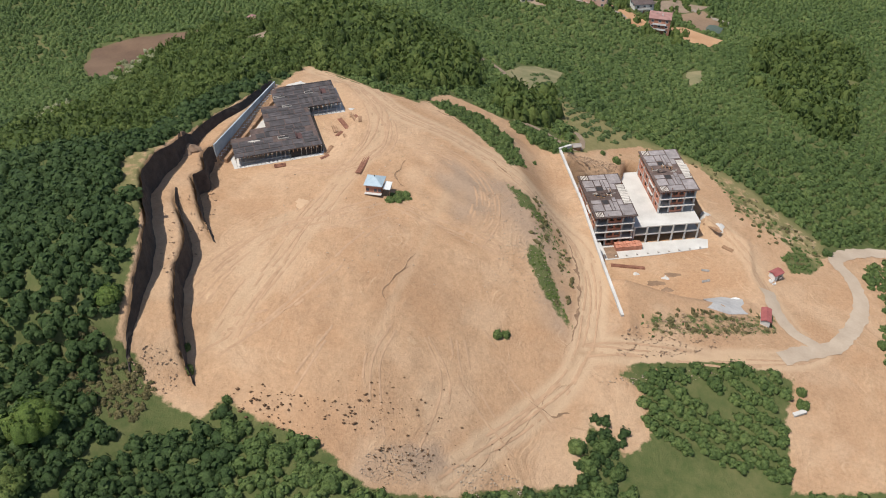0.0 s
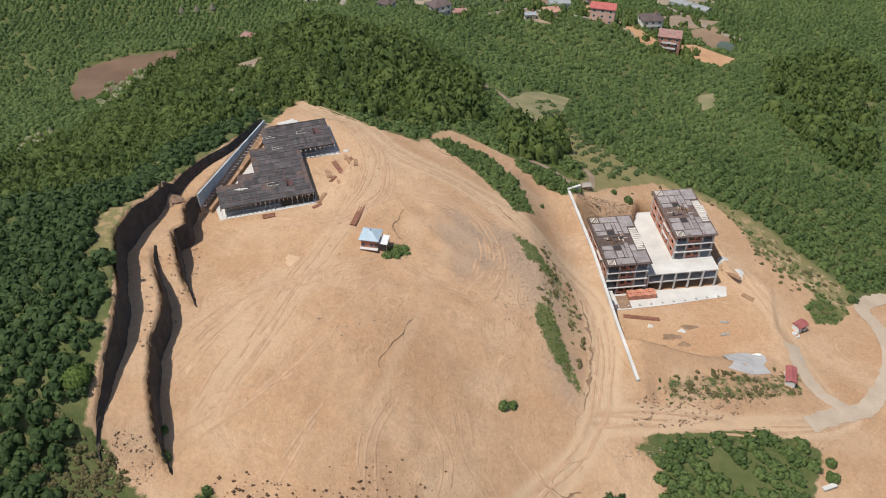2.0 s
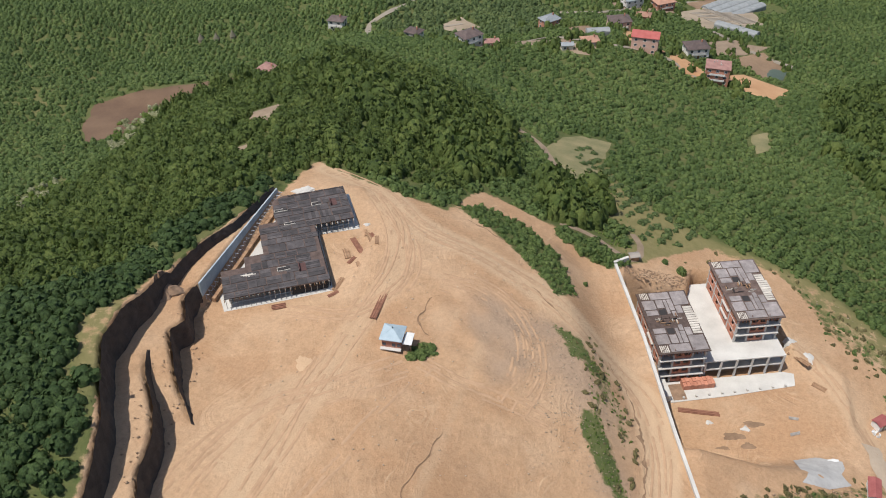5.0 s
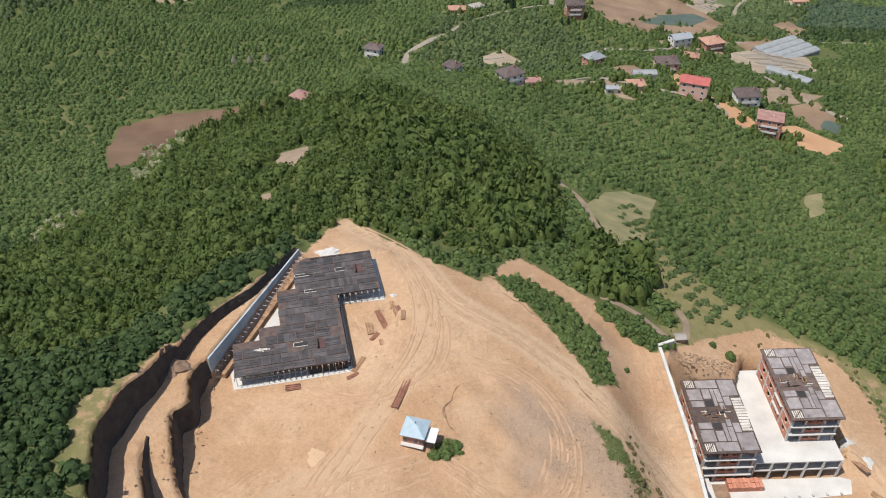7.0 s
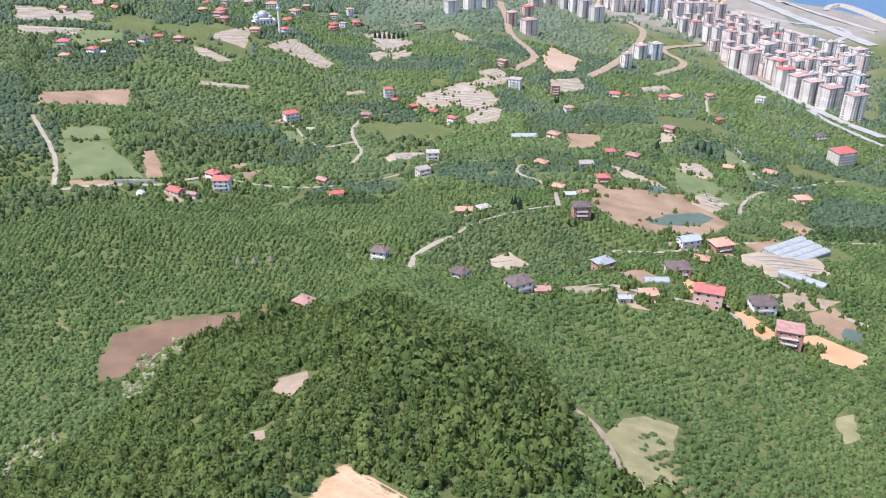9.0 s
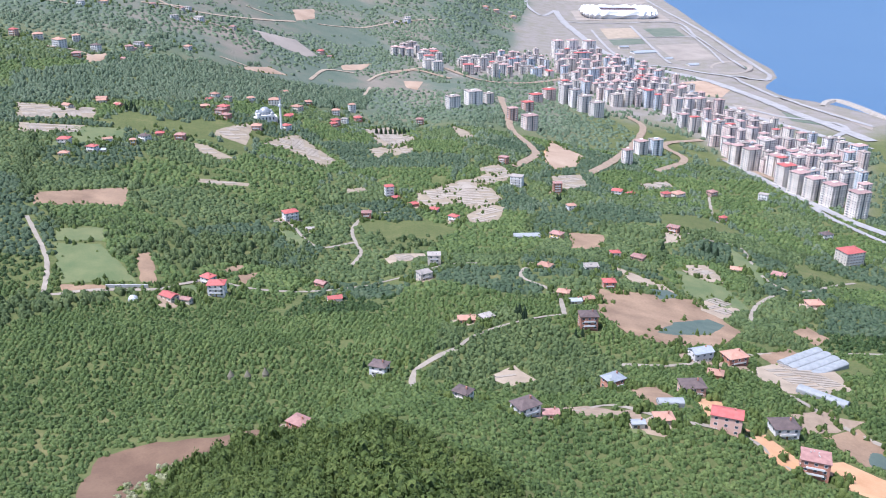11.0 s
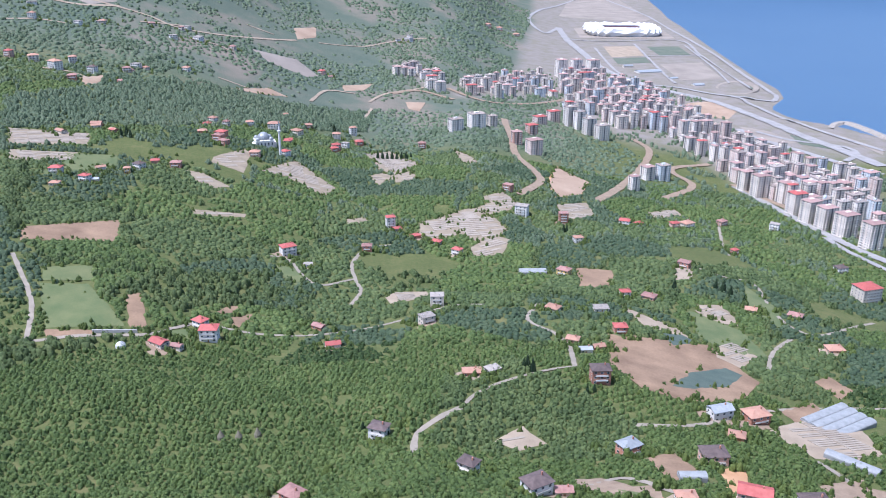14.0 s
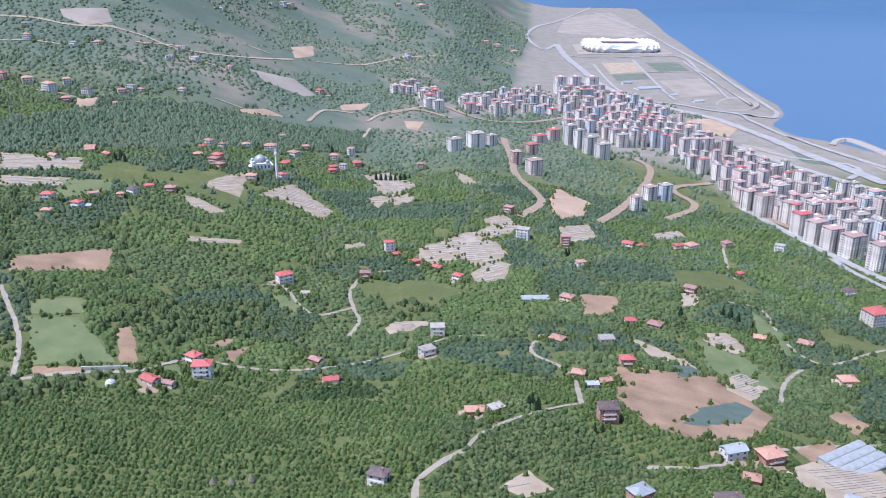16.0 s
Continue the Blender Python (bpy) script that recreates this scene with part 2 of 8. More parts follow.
TIMBER = surface("timber", (0.22, 0.12, 0.065), (0.38, 0.24, 0.14), 0.8, 7.0, 0.85, vary=0.2)
RUST = surface("rusty_steel", (0.15, 0.06, 0.035), (0.28, 0.13, 0.08), 1.0, 8.0, 0.8)
STEEL = surface("steel", (0.42, 0.43, 0.45), (0.6, 0.6, 0.62), 1.0, 8.0, 0.5, 0.3)
PROPSTEEL = surface("dusty_steel", (0.26, 0.24, 0.215), (0.40, 0.37, 0.335), 1.0, 6.0, 0.7)
GRAVELROAD = surface("road_gravel", (0.34, 0.262, 0.188), (0.45, 0.362, 0.272), 0.12, 1.5, 0.95)
BLUEWALL = surface("wall_form_panel", (0.27, 0.32, 0.355), (0.40, 0.445, 0.47), 0.4, 4.0, 0.7, vary=0.1)
SOILWALL = surface("damp_soil", (0.16, 0.10, 0.065), (0.30, 0.20, 0.13), 0.6, 4.0, 0.95, bump=0.1)
DARK = surface("shade_dark", (0.02, 0.018, 0.017), (0.035, 0.03, 0.03))
PLASTIC = surface("white_sheet", (0.55, 0.55, 0.53), (0.7, 0.7, 0.68), 0.5, 4.0, 0.6)
ROOFS = {
    "red": surface("roof_red", (0.29, 0.06, 0.05), (0.38, 0.105, 0.09), 0.5, 5.0, 0.7, vary=0.12),
    "orange": surface("roof_orange", (0.29, 0.15, 0.10), (0.37, 0.215, 0.155), 0.5, 5.0, 0.8, vary=0.15),
    "brown": surface("roof_brown", (0.20, 0.10, 0.085), (0.33, 0.19, 0.16), 0.5, 5.0, 0.8, vary=0.15),
    "slate": surface("roof_slate", (0.062, 0.045, 0.042), (0.12, 0.088, 0.08), 0.5, 5.0, 0.85, vary=0.15),
    "sheet": surface("roof_sheet", (0.23, 0.25, 0.262), (0.34, 0.355, 0.362), 0.5, 5.0, 0.45, 0.2, vary=0.15),
    "flat": surface("roof_flat", (0.21, 0.185, 0.16), (0.32, 0.285, 0.25), 0.4, 4.0, 0.9, vary=0.15),
    "rose": surface("roof_rose", (0.25, 0.155, 0.135), (0.36, 0.245, 0.215), 0.5, 5.0, 0.8, vary=0.2),
    "grey": surface("roof_grey", (0.20, 0.165, 0.14), (0.31, 0.262, 0.225), 0.4, 4.0, 0.9, vary=0.15),
}
WALLS = {
    "white": surface("wall_white", (0.62, 0.595, 0.56), (0.74, 0.72, 0.68), 0.3, 4.0, 0.9, vary=0.08),
    "cream": surface("wall_cream", (0.53, 0.465, 0.38), (0.65, 0.58, 0.49), 0.3, 4.0, 0.9, vary=0.1),
    "pink": surface("wall_pink", (0.55, 0.33, 0.255), (0.66, 0.43, 0.35), 0.3, 4.0, 0.9, vary=0.1),
    "yellow": surface("wall_yellow", (0.62, 0.42, 0.14), (0.72, 0.52, 0.2), 0.3, 4.0, 0.9),
    "blue": surface("wall_blue", (0.42, 0.52, 0.60), (0.55, 0.64, 0.70), 0.3, 4.0, 0.9, vary=0.1),
    "brick": surface("wall_brick", (0.36, 0.15, 0.10), (0.50, 0.25, 0.17), 0.6, 6.0, 0.9, vary=0.12),
}
TOWER_WALLS = {
    "white": surface("tower_white", (0.68, 0.63, 0.575), (0.79, 0.745, 0.69), 0.05, 1.0, 0.9, vary=0.12),
    "cream": surface("tower_cream", (0.63, 0.55, 0.465), (0.75, 0.675, 0.585), 0.05, 1.0, 0.9, vary=0.15),
    "pink": surface("tower_pink", (0.61, 0.475, 0.41), (0.72, 0.58, 0.51), 0.05, 1.0, 0.9, vary=0.15),
    "blue": surface("tower_blue", (0.52, 0.57, 0.60), (0.63, 0.68, 0.71), 0.05, 1.0, 0.9, vary=0.1),
    "brick": surface("tower_brick", (0.47, 0.285, 0.22), (0.58, 0.385, 0.31), 0.05, 1.0, 0.9, vary=0.1),
}
GLASS = surface("window_glass", (0.05, 0.06, 0.07), (0.09, 0.10, 0.12), 0.5, 3.0, 0.15)
FIELD = {
    "brown": surface("tilled_soil", (0.14, 0.088, 0.052), (0.29, 0.195, 0.12), 0.045, 0.7, 0.95, bump=0.15),
    "pale": surface("pale_soil", (0.22, 0.172, 0.118), (0.34, 0.275, 0.20), 0.08, 1.2, 0.95, bump=0.15),
    "orange": surface("orange_soil", (0.36, 0.19, 0.09), (0.48, 0.29, 0.155), 0.08, 1.2, 0.95, bump=0.15),
    "meadow": surface("meadow_grass", (0.064, 0.097, 0.033), (0.135, 0.145, 0.058), 0.06, 1.0, 0.95, bump=0.2),
    "teal": surface("green_crop", (0.05, 0.075, 0.06), (0.085, 0.11, 0.085), 0.1, 1.2, 0.9, bump=0.15),
    "beds": surface("grey_beds", (0.18, 0.145, 0.096), (0.28, 0.228, 0.16), 0.1, 1.0, 0.95, bump=0.15),
    "dull": surface("dull_turf", (0.075, 0.10, 0.07), (0.13, 0.14, 0.10), 0.05, 0.6, 0.95),
    "worked": surface("levelled_ground", (0.18, 0.153, 0.125), (0.28, 0.242, 0.20), 0.02, 0.4, 0.95),
    "earth": surface("red_earth", (0.23, 0.155, 0.10), (0.36, 0.265, 0.185), 0.03, 0.5, 0.95),
    "dark": surface("dark_tilled_soil", (0.088, 0.05, 0.03), (0.165, 0.102, 0.06), 0.06, 0.9, 0.95, bump=0.15),
    "dry": surface("dry_grass", (0.12, 0.125, 0.05), (0.26, 0.215, 0.11), 0.12, 1.2, 0.95, bump=0.3),
    "clear": surface("clearing_soil", (0.185, 0.132, 0.088), (0.285, 0.215, 0.148), 0.2, 2.0, 0.95, bump=0.1),
}
LANE = surface("lane_gravel", (0.195, 0.168, 0.132), (0.29, 0.252, 0.20), 0.2, 3.0, 0.95)
HAULROAD = surface("packed_earth", (0.42, 0.272, 0.158), (0.50, 0.345, 0.215), 0.15, 2.0, 0.95, bump=0.12)
ASPHALT = surface("worn_asphalt", (0.21, 0.20, 0.19), (0.30, 0.29, 0.275), 0.1, 3.0, 0.9)

# ---- lie of the land ----
FX = [-1300, -850, -550, -350, -200, -80, 40, 160, 320, 600]
FY = [0, 200, 400, 560, 720, 900, 1120, 1500, 2100, 3200]
FAR = [
    [124.6, 169.8, 201.3, 219.9, 222.7, 181.6, 140.7, 120.8, 106.4, 77.3],
    [149.6, 162.8, 171.3, 176.3, 186.4, 210.8, 184.3, 145.9, 113.7, 61.4],
    [174.4, 158.6, 147.1, 147.9, 128.1, 155.7, 152.7, 127.8, 98.3, 50.7],
    [194.2, 162.3, 136.5, 116.7, 111.8, 111.6, 114.8, 105.9, 94.4, 45.6],
    [214, 169.9, 148, 124, 97.1, 92.3, 92.7, 77.9, 71.4, 38.3],
    [242, 178, 143.1, 107.9, 79.2, 64.1, 64.9, 60.8, 28.4, 13.6],
    [279, 185, 138.1, 107.3, 67.5, 64.1, 46.1, 28.8, 14.8, -1.9],
    [339, 217, 148, 74, 41.1, 44, 28, 11.9, -4, -5],
    [404, 320, 151, 87, 61, 21, 2, -5, -4, -7],
    [461, 410, 226, 214, 126, 35, 5, -9, -10, -12],
]
NX = [-210, -150, -100, -60, -20, 20, 60, 100, 150, 210]
NY = [60, 120, 160, 200, 240, 290, 340, 400, 460, 530]
NEAR = [
    [1.1, 1.6, 3.3, 3, 0.8, -3.7, -4, -2.1, 1.6, 6.5],
    [7.2, 3, 1.8, -5.1, -0.7, -7.8, -7.4, -3.2, 4, 4.9],
    [9.8, 4.4, -1.9, -3.4, 1.1, -2.6, -1.7, 0.9, 5.4, 2.4],
    [9.2, 3.8, -3.4, -6, 1.8, 4.3, 0.3, -3.4, 2.5, 0.2],
    [7.2, 1.4, -6, 1.1, 5.3, 3, -2.7, -1, -0.5, 1.2],
    [5.8, -6.7, -4.8, 5.9, 1.5, -0.9, -1.6, 1, 3.9, 7.6],
    [8.5, -3.9, 2.6, 8.6, 5, -2.5, -4.9, -1.5, 5.5, 11.4],
    [8.8, -5.5, -2.3, 6.1, 3.7, -3.5, -3.9, -2.3, 1.9, 5.1],
    [3.9, -0.2, -6.3, 4.2, 1, -1.5, 3.6, -0.4, -4.3, -2.5],
    [6, 6.4, 8.3, 3.2, -1.6, -1.3, -1.3, -2.2, -6.1, -9.9],
]
VX = [-330, -260, -190, -120, -60, 0, 60, 120, 190, 260]
VY = [400, 450, 500, 550, 600, 660, 720, 800]
VALE = [
    [-1.7, -4, -4.5, 0.7, 1.6, 0.9, -0, 0.6, 1.3, 1.2],
    [-0.9, 1.4, 3, -1, 1.8, 4.8, 3.6, 3.6, 1.9, 1.4],
    [-2.7, 0.8, -1.6, -6.8, -0.6, -3.7, 4, 5.7, 2.3, 1.5],
    [-4.6, 7.4, 4.6, 5.3, 12.8, 2.3, 0.6, 1.1, 1.6, 1.5],
    [-0.2, -0.1, -1.7, 7.3, 9.6, 12.1, 6.7, 0.3, 0.3, 1.2],
    [4.7, 3.3, -2.3, -1.3, 7.5, 5.6, 2.3, -0.8, -0.2, 0.3],
    [2.4, -0.3, -3.3, -3.9, 6.6, 5.6, 2.7, 0.4, -0.4, 0.1],
    [-0.2, -1.2, -2.5, -1.8, 3.8, 4.5, 3.2, 3.3, 0.9, 0.4],
]
CUT_OUTER = [(96, -68), (124, -69.6), (130, -70.2), (136, -69.4), (143, -69.2), (151, -69.6), (158, -70.5), (170, -73.6), (180, -76.2), (187, -76.0), (192, -75.4), (197, -74.0), (202, -72.6), (206, -71.2), (219, -67.6), (228, -63.2), (242, -58), (262, -52)]      # (y, x) of the brink
CUT_LOWER = [(116, -50), (120, -52.4), (126.6, -55.9), (133, -58.7), (139, -60.4), (146.6, -62.5), (153, -64.1), (158, -63.8), (163, -63.8), (168, -64.6), (174.4, -67.4), (183, -70.7), (190, -73)]
CUT_UPPER = [(160, -56), (166, -57), (172, -60), (176, -62), (180, -63.9), (185.6, -66.3), (191, -68.3), (193.5, -66.2), (196, -66.5), (201, -67.5), (207, -65.8), (212, -64.4), (224, -61)]
SHORE = [(1740, 633), (1833, 578), (1888, 510), (1979, 493), (2092, 550), (2188, 563), (2365, 548), (2867, 535), (3596, 526), (5099, 545)]      # (y, x) of the coast
YARD = [(43.2, 241), (46.8, 212), (49.8, 190.5), (69, 190), (80, 191.5), (97, 195), (102, 222), (88, 226), (84, 255), (66, 254), (62, 243.2)]
WALL_LINE = [(169.5, 49.4, 179.2), (188.1, 46.9, 180.6), (216.7, 43.8, 182.6), (245, 39.8, 183.4)]      # y, x and top of the retaining wall
YARD_LEVEL = 162.6
PAD = [(-62.5, 203), (-34, 209), (-26, 236), (-33, 254), (-51.5, 250), (-61.6, 212)]
PAD_LEVEL = 203.9


def smooth(s):
    s = np.clip(s, 0, 1)
    return s * s * (3 - 2 * s)


def knots(K, x):
    """Weights of a cubic through uneven knots."""
    K, x = np.array(K, float), np.clip(np.asarray(x, float), K[0], K[-1])
    n = len(K)
    i = np.clip(np.searchsorted(K, x, side="right") - 1, 0, n - 2)
    h = K[i + 1] - K[i]
    s = (x - K[i]) / h
    W, row = np.zeros(x.shape + (n,)), np.arange(len(x))
    np.add.at(W, (row, i), 2 * s**3 - 3 * s**2 + 1)
    np.add.at(W, (row, i + 1), 3 * s**2 - 2 * s**3)
    for a, b, g in ((np.clip(i - 1, 0, n - 1), i + 1, s**3 - 2 * s**2 + s), (i, np.clip(i + 2, 0, n - 1), s**3 - s**2)):
        np.add.at(W, (row, b), g * h / (K[b] - K[a]))
        np.add.at(W, (row, a), -g * h / (K[b] - K[a]))
    return W


def lattice(KX, KY, V, x, y):
    return np.einsum("ki,ki->k", knots(KY, y) @ np.array(V, float), knots(KX, x))


def inside(poly, x, y):
    """Signed distance to a polygon's edge, positive inside."""
    x, y = np.asarray(x, float), np.asarray(y, float)
    best, ins = np.full(x.shape, 1e9), np.zeros(x.shape, bool)
    for (x0, y0), (x1, y1) in zip(poly, poly[1:] + poly[:1]):
        dx, dy = x1 - x0, y1 - y0
        t = np.clip(((x - x0) * dx + (y - y0) * dy) / (dx * dx + dy * dy + 1e-9), 0, 1)
        best = np.minimum(best, np.hypot(x - x0 - t * dx, y - y0 - t * dy))
        if y0 != y1:
            ins ^= ((y0 > y) != (y1 > y)) & (x < (x1 - x0) * (y - y0) / (y1 - y0) + x0)
    return np.where(ins, best, -best)


def land(x, y):
    """Height of the ground."""
    x, y = np.atleast_1d(np.asarray(x, float)), np.atleast_1d(np.asarray(y, float))
    h = lattice(FX, FY, FAR, x, y)
    e = smooth(np.clip((x + 210) / 50, 0, 1) * np.clip((210 - x) / 50, 0, 1) * np.clip((y - 40) / 50, 0, 1) * np.clip((530 - y) / 50, 0, 1))
    h = h + e * lattice(NX, NY, NEAR, x, y)
    e = smooth(np.clip((x + 330) / 50, 0, 1) * np.clip((260 - x) / 50, 0, 1) * np.clip((y - 400) / 40, 0, 1) * np.clip((800 - y) / 60, 0, 1))
    h = h + e * lattice(VX, VY, VALE, x, y)
    lower = smooth((187 - y) / 20)
    upper = 1 - lower
    outer = 0.0
    for line, high, fade in ((CUT_OUTER, 7.6, smooth((y - 126) / 28) * np.interp(y, [188, 206, 222, 242, 258], [1.0, 0.52, 0.36, 0.24, 0.0])), (CUT_LOWER, 6.6, smooth((y - 126) / 10) * lower), (CUT_UPPER, 6.6, smooth((212 - y) / 8) * upper)):
        wob = 0.5 * np.sin(y * 0.17) + 0.16 * np.sin(y * 0.55 + 1)
        d = np.interp(y, *zip(*line)) + wob - x
        rise = high * fade * smooth((d + 0.35) / 0.8) * np.exp(-((np.maximum(d, 0) / 70) ** 2))
        h = h + rise
        if line is CUT_OUTER:
            outer = rise
    # made-up ground behind the west wall
    d = np.interp(y, [206.6, 249.1], [-65.3, -54.8]) - x
    k = smooth((d + 1) / 2) * smooth((30 - d) / 18) * smooth((y - 203) / 5) * smooth((256 - y) / 8)
    h = h + k * np.maximum(np.interp(y, [206, 222, 249], [209.9, 209.2, 206.4]) + outer - h, 0)
    wy, wx, wz = zip(*WALL_LINE)
    d = np.interp(y, wy, wx) - x
    k = smooth((21 - d) / 18) * smooth((d + 5) / 4) * smooth((y - 160) / 10) * smooth((254 - y) / 8)
    h = h * (1 - k) + k * (np.interp(y, wy, wz) - 0.7)
    gentle = 2.0 + 9.0 * smooth((x - 46.0) / 4) * smooth((206 - y) / 10)
    for poly, level, soft in ((YARD, YARD_LEVEL, gentle), (PAD, PAD_LEVEL, 4.0)):
        k = smooth((inside(poly, x, y) + soft * 0.75) / soft)
        h = h * (1 - k) + level * k
    coast = np.interp(y, *zip(*SHORE)) + np.maximum(1740 - y, 0) * 0.5
    return np.where(x > coast - 60, np.minimum(h, -9.0 - 0.13 * np.maximum(x - coast + 20, 0)), np.maximum(h, -9.5))


def fbm(x, y, seed=0.0):
    """Rolling roughness from crossed waves."""
    r, s = 0.0, 0.0
    for k, (f, a) in enumerate(((0.11, 1.0), (0.23, 0.6), (0.51, 0.35), (1.1, 0.2))):
        u, v = x * math.cos(k * 1.3 + seed) + y * math.sin(k * 1.3 + seed), -x * math.sin(k * 2.1 + seed) + y * math.cos(k * 2.1 + seed)
        r = r + a * np.sin(f * u + 1.7 * np.sin(f * 0.7 * v + k)) * np.cos(f * v * 0.9 + 1.3 * np.sin(f * 0.6 * u))
        s += a
    return r / s


def bare_mask(x, y):
    d = inside(DIRT, x, y)
    strip = np.minimum(x - np.interp(y, *zip(*CUT_OUTER)) + 0.3, -52.0 - x)
    d = np.where((y > 132) & (y < 250) & (strip > 0), np.maximum(d, 3.0), d)
    half = np.zeros(d.shape)
    for k, g in enumerate(GREENS):
        e = inside(g, x, y)
        if k in (0, 4, 5, 7):
            half = np.maximum(half, smooth(0.5 + e / 4))          # thinly grown: earth shows through
        else:
            d = np.minimum(d, -e)
    thin = inside([(46, 247), (58, 262), (75, 272), (90, 268), (106, 260), (115, 251), (133, 232), (127, 215), (112, 236), (96, 256), (73, 258), (56, 247)], x, y)
    d = np.minimum(d, -inside(HEDGE, x, y))
    mouth = inside([(-83, 188), (-79, 191), (-77, 198), (-75, 196), (-75, 172), (-79, 173), (-83, 179)], x, y)
    return np.maximum(np.clip(0.5 + d / 5.0, 0, 1) - 0.5 * half * (d > 0), 0.43 * smooth(0.5 + np.maximum(thin, mouth) / 5))


def top(x, y):
    """The finished surface, with the roughness of the bare earth."""
    x, y = np.atleast_1d(np.asarray(x, float)), np.atleast_1d(np.asarray(y, float))
    bare = bare_mask(x, y)
    rough = np.where((inside(YARD, x, y) > -2) | (inside(PAD, x, y) > -2), 0.06, 0.5)
    rough = np.where((x > 88) & (y > 196), 0.16, rough)
    gully = np.abs(np.sin(0.22 * x + 0.9 * np.sin(0.05 * y) + 1.5 * np.sin(0.021 * x * y / 60)))
    slope = smooth((178 - y) / 30) * smooth((x + 50) / 15) * smooth((30 - x) / 12)
    swirl = np.abs(np.sin(0.30 * y + 0.16 * x + 2.2 * np.sin(0.05 * x + 0.8) + 1.6 * np.sin(0.07 * y - 0.03 * x)))
    scallop = smooth(1.6 * fbm(x * 0.22, y * 0.22, 7.0) + 0.15) * smooth((40 - x) / 8) * smooth((x + 58) / 8)
    theta = np.arctan2(x + 6, 196 - y)
    fan = np.abs(np.sin(34 * theta + 1.3 * np.sin(0.11 * y + 5 * theta) + 0.9 * np.sin(0.3 * y)))
    gully = 0.5 * gully + 0.5 * fan
    ripple = smooth(0.5 + inside([(-8, 214), (8, 216), (16, 204), (14, 188), (4, 176), (-6, 186)], x, y) / 6)
    rise = np.where(rough > 0.3, (0.16 + 0.45 * ripple) * np.maximum(scallop, ripple) * (0.45 - swirl), 0.0)
    return land(x, y) + bare * (rise + rough * fbm(x, y) + 0.3 * slope * (gully - 0.6)) + (1 - bare) * np.where(y < 320, 0.25, 0.0) * fbm(x, y, 2.0)


def z_at(x, y):
    return float(top(x, y)[0])


# ---- plan ----
DIRT = [(-55, 246), (-47, 270), (-27, 258), (-8, 249), (1, 272), (19, 260), (42, 246), (56, 258), (73, 269), (93, 263), (107, 247), (118, 235), (131, 223), (160, 238), (116, 131), (89, 128), (92, 147), (98, 160), (81, 162), (46, 153), (53, 148), (53, 137), (46, 132), (37, 139), (34, 124), (29, 122), (9, 116), (-1, 111), (-16, 109), (-22, 112), (-24, 115), (-34, 119), (-43, 122), (-49, 126), (-53, 120.5), (-60, 123), (-65, 126), (-67, 130), (-72, 133), (-70, 152), (-73, 171), (-76, 192), (-73, 207), (-66, 223), (-60, 232)]
GREENS = [
    [(26, 201), (32, 200), (35, 193), (36, 184), (33, 180), (31, 189), (27, 187)],
    [(-5, 253), (2, 259), (15, 252), (24, 238), (26, 224), (21, 221), (12, 235), (3, 246)],
    [(113, 219), (123, 226), (128, 219), (122, 212), (114, 211)],
    [(46, 275), (58, 272), (65, 264), (56, 261), (44, 252)],
    [(54, 172), (73, 178), (101, 188), (100, 177), (84, 172), (57, 165)],
    [(47, 156), (64, 159), (81, 162), (95, 160), (80, 157), (60, 153)],
    [(-15.5, 192), (-14, 196.5), (-10, 196), (-9.5, 193), (-12, 190.5)],
    [(96, 264), (108, 245), (122, 234), (130, 222), (125, 218), (115, 226), (102, 237)],
    [(23.5, 186), (28, 186), (30.5, 177), (33.5, 168), (35, 163), (32, 166), (27, 173), (24, 180)],
    [(19, 209), (25, 206.5), (29, 199), (23, 200)],
]
HAUL = [
    [(-42, 266), (-27, 256), (-15, 238), (3, 229), (17, 220), (30, 208), (40, 198), (42.5, 182), (40, 166), (38, 158)],
    [(38, 158), (32, 148), (21, 137), (10, 126), (0, 115)],
    [(87, 233), (96, 224), (100, 209), (103, 193), (106, 180)],
    [(-27, 252), (-20, 235), (-20, 219), (-26, 204), (-34, 184), (-41, 165), (-47, 151), (-51, 141)],
    [(38, 158), (56, 160.5), (77, 162.5), (99, 167), (110, 173)],
    [(-34, 184), (-43, 180), (-50, 161)],
    [(3, 204), (-4, 182), (-13, 155), (-18, 132)],
]
HOLLOWS = {
    "meadow": [(-71, 131), (-67, 130), (-65, 126), (-60, 123), (-55, 119), (-60, 117), (-71, 116), (-77, 120), (-75, 127)],
    "low_meadow": [(53, 138), (62, 136), (75, 134), (87, 129), (89, 112), (46, 112), (46, 128)],
    "inner_meadow": [(63, 154), (77, 152.5), (77, 143), (71, 145), (65, 149)],
    "planted": [(52, 149), (55, 153), (63, 155), (77, 153), (79, 157), (90, 155), (90, 144), (87, 130), (75, 134), (62, 136), (52, 140)],
    "corner": [(36, 139), (42, 141), (48, 138), (44, 128), (43, 118), (27, 117), (33, 124), (33, 131)],
    "brink": [(-83, 188), (-79, 191), (-77, 198), (-74, 197), (-74, 170), (-79, 172), (-83, 179)],
    "shrubs": [(-163, 376), (-169, 407), (-159, 430), (-150, 417), (-147, 375), (-144, 346)],
    "rough": [(-172, 312), (-168, 327), (-157, 326), (-150, 300), (-160, 290)],
}
DRY_SLOPE = [(46, 247), (40, 256), (48, 262), (42, 275), (40, 292), (34, 330), (44, 350), (50, 300), (59, 289), (66, 280), (76, 274), (90, 269), (106, 262), (115, 253), (133, 232), (128, 214), (112, 236), (96, 260), (74, 262), (58, 250)]
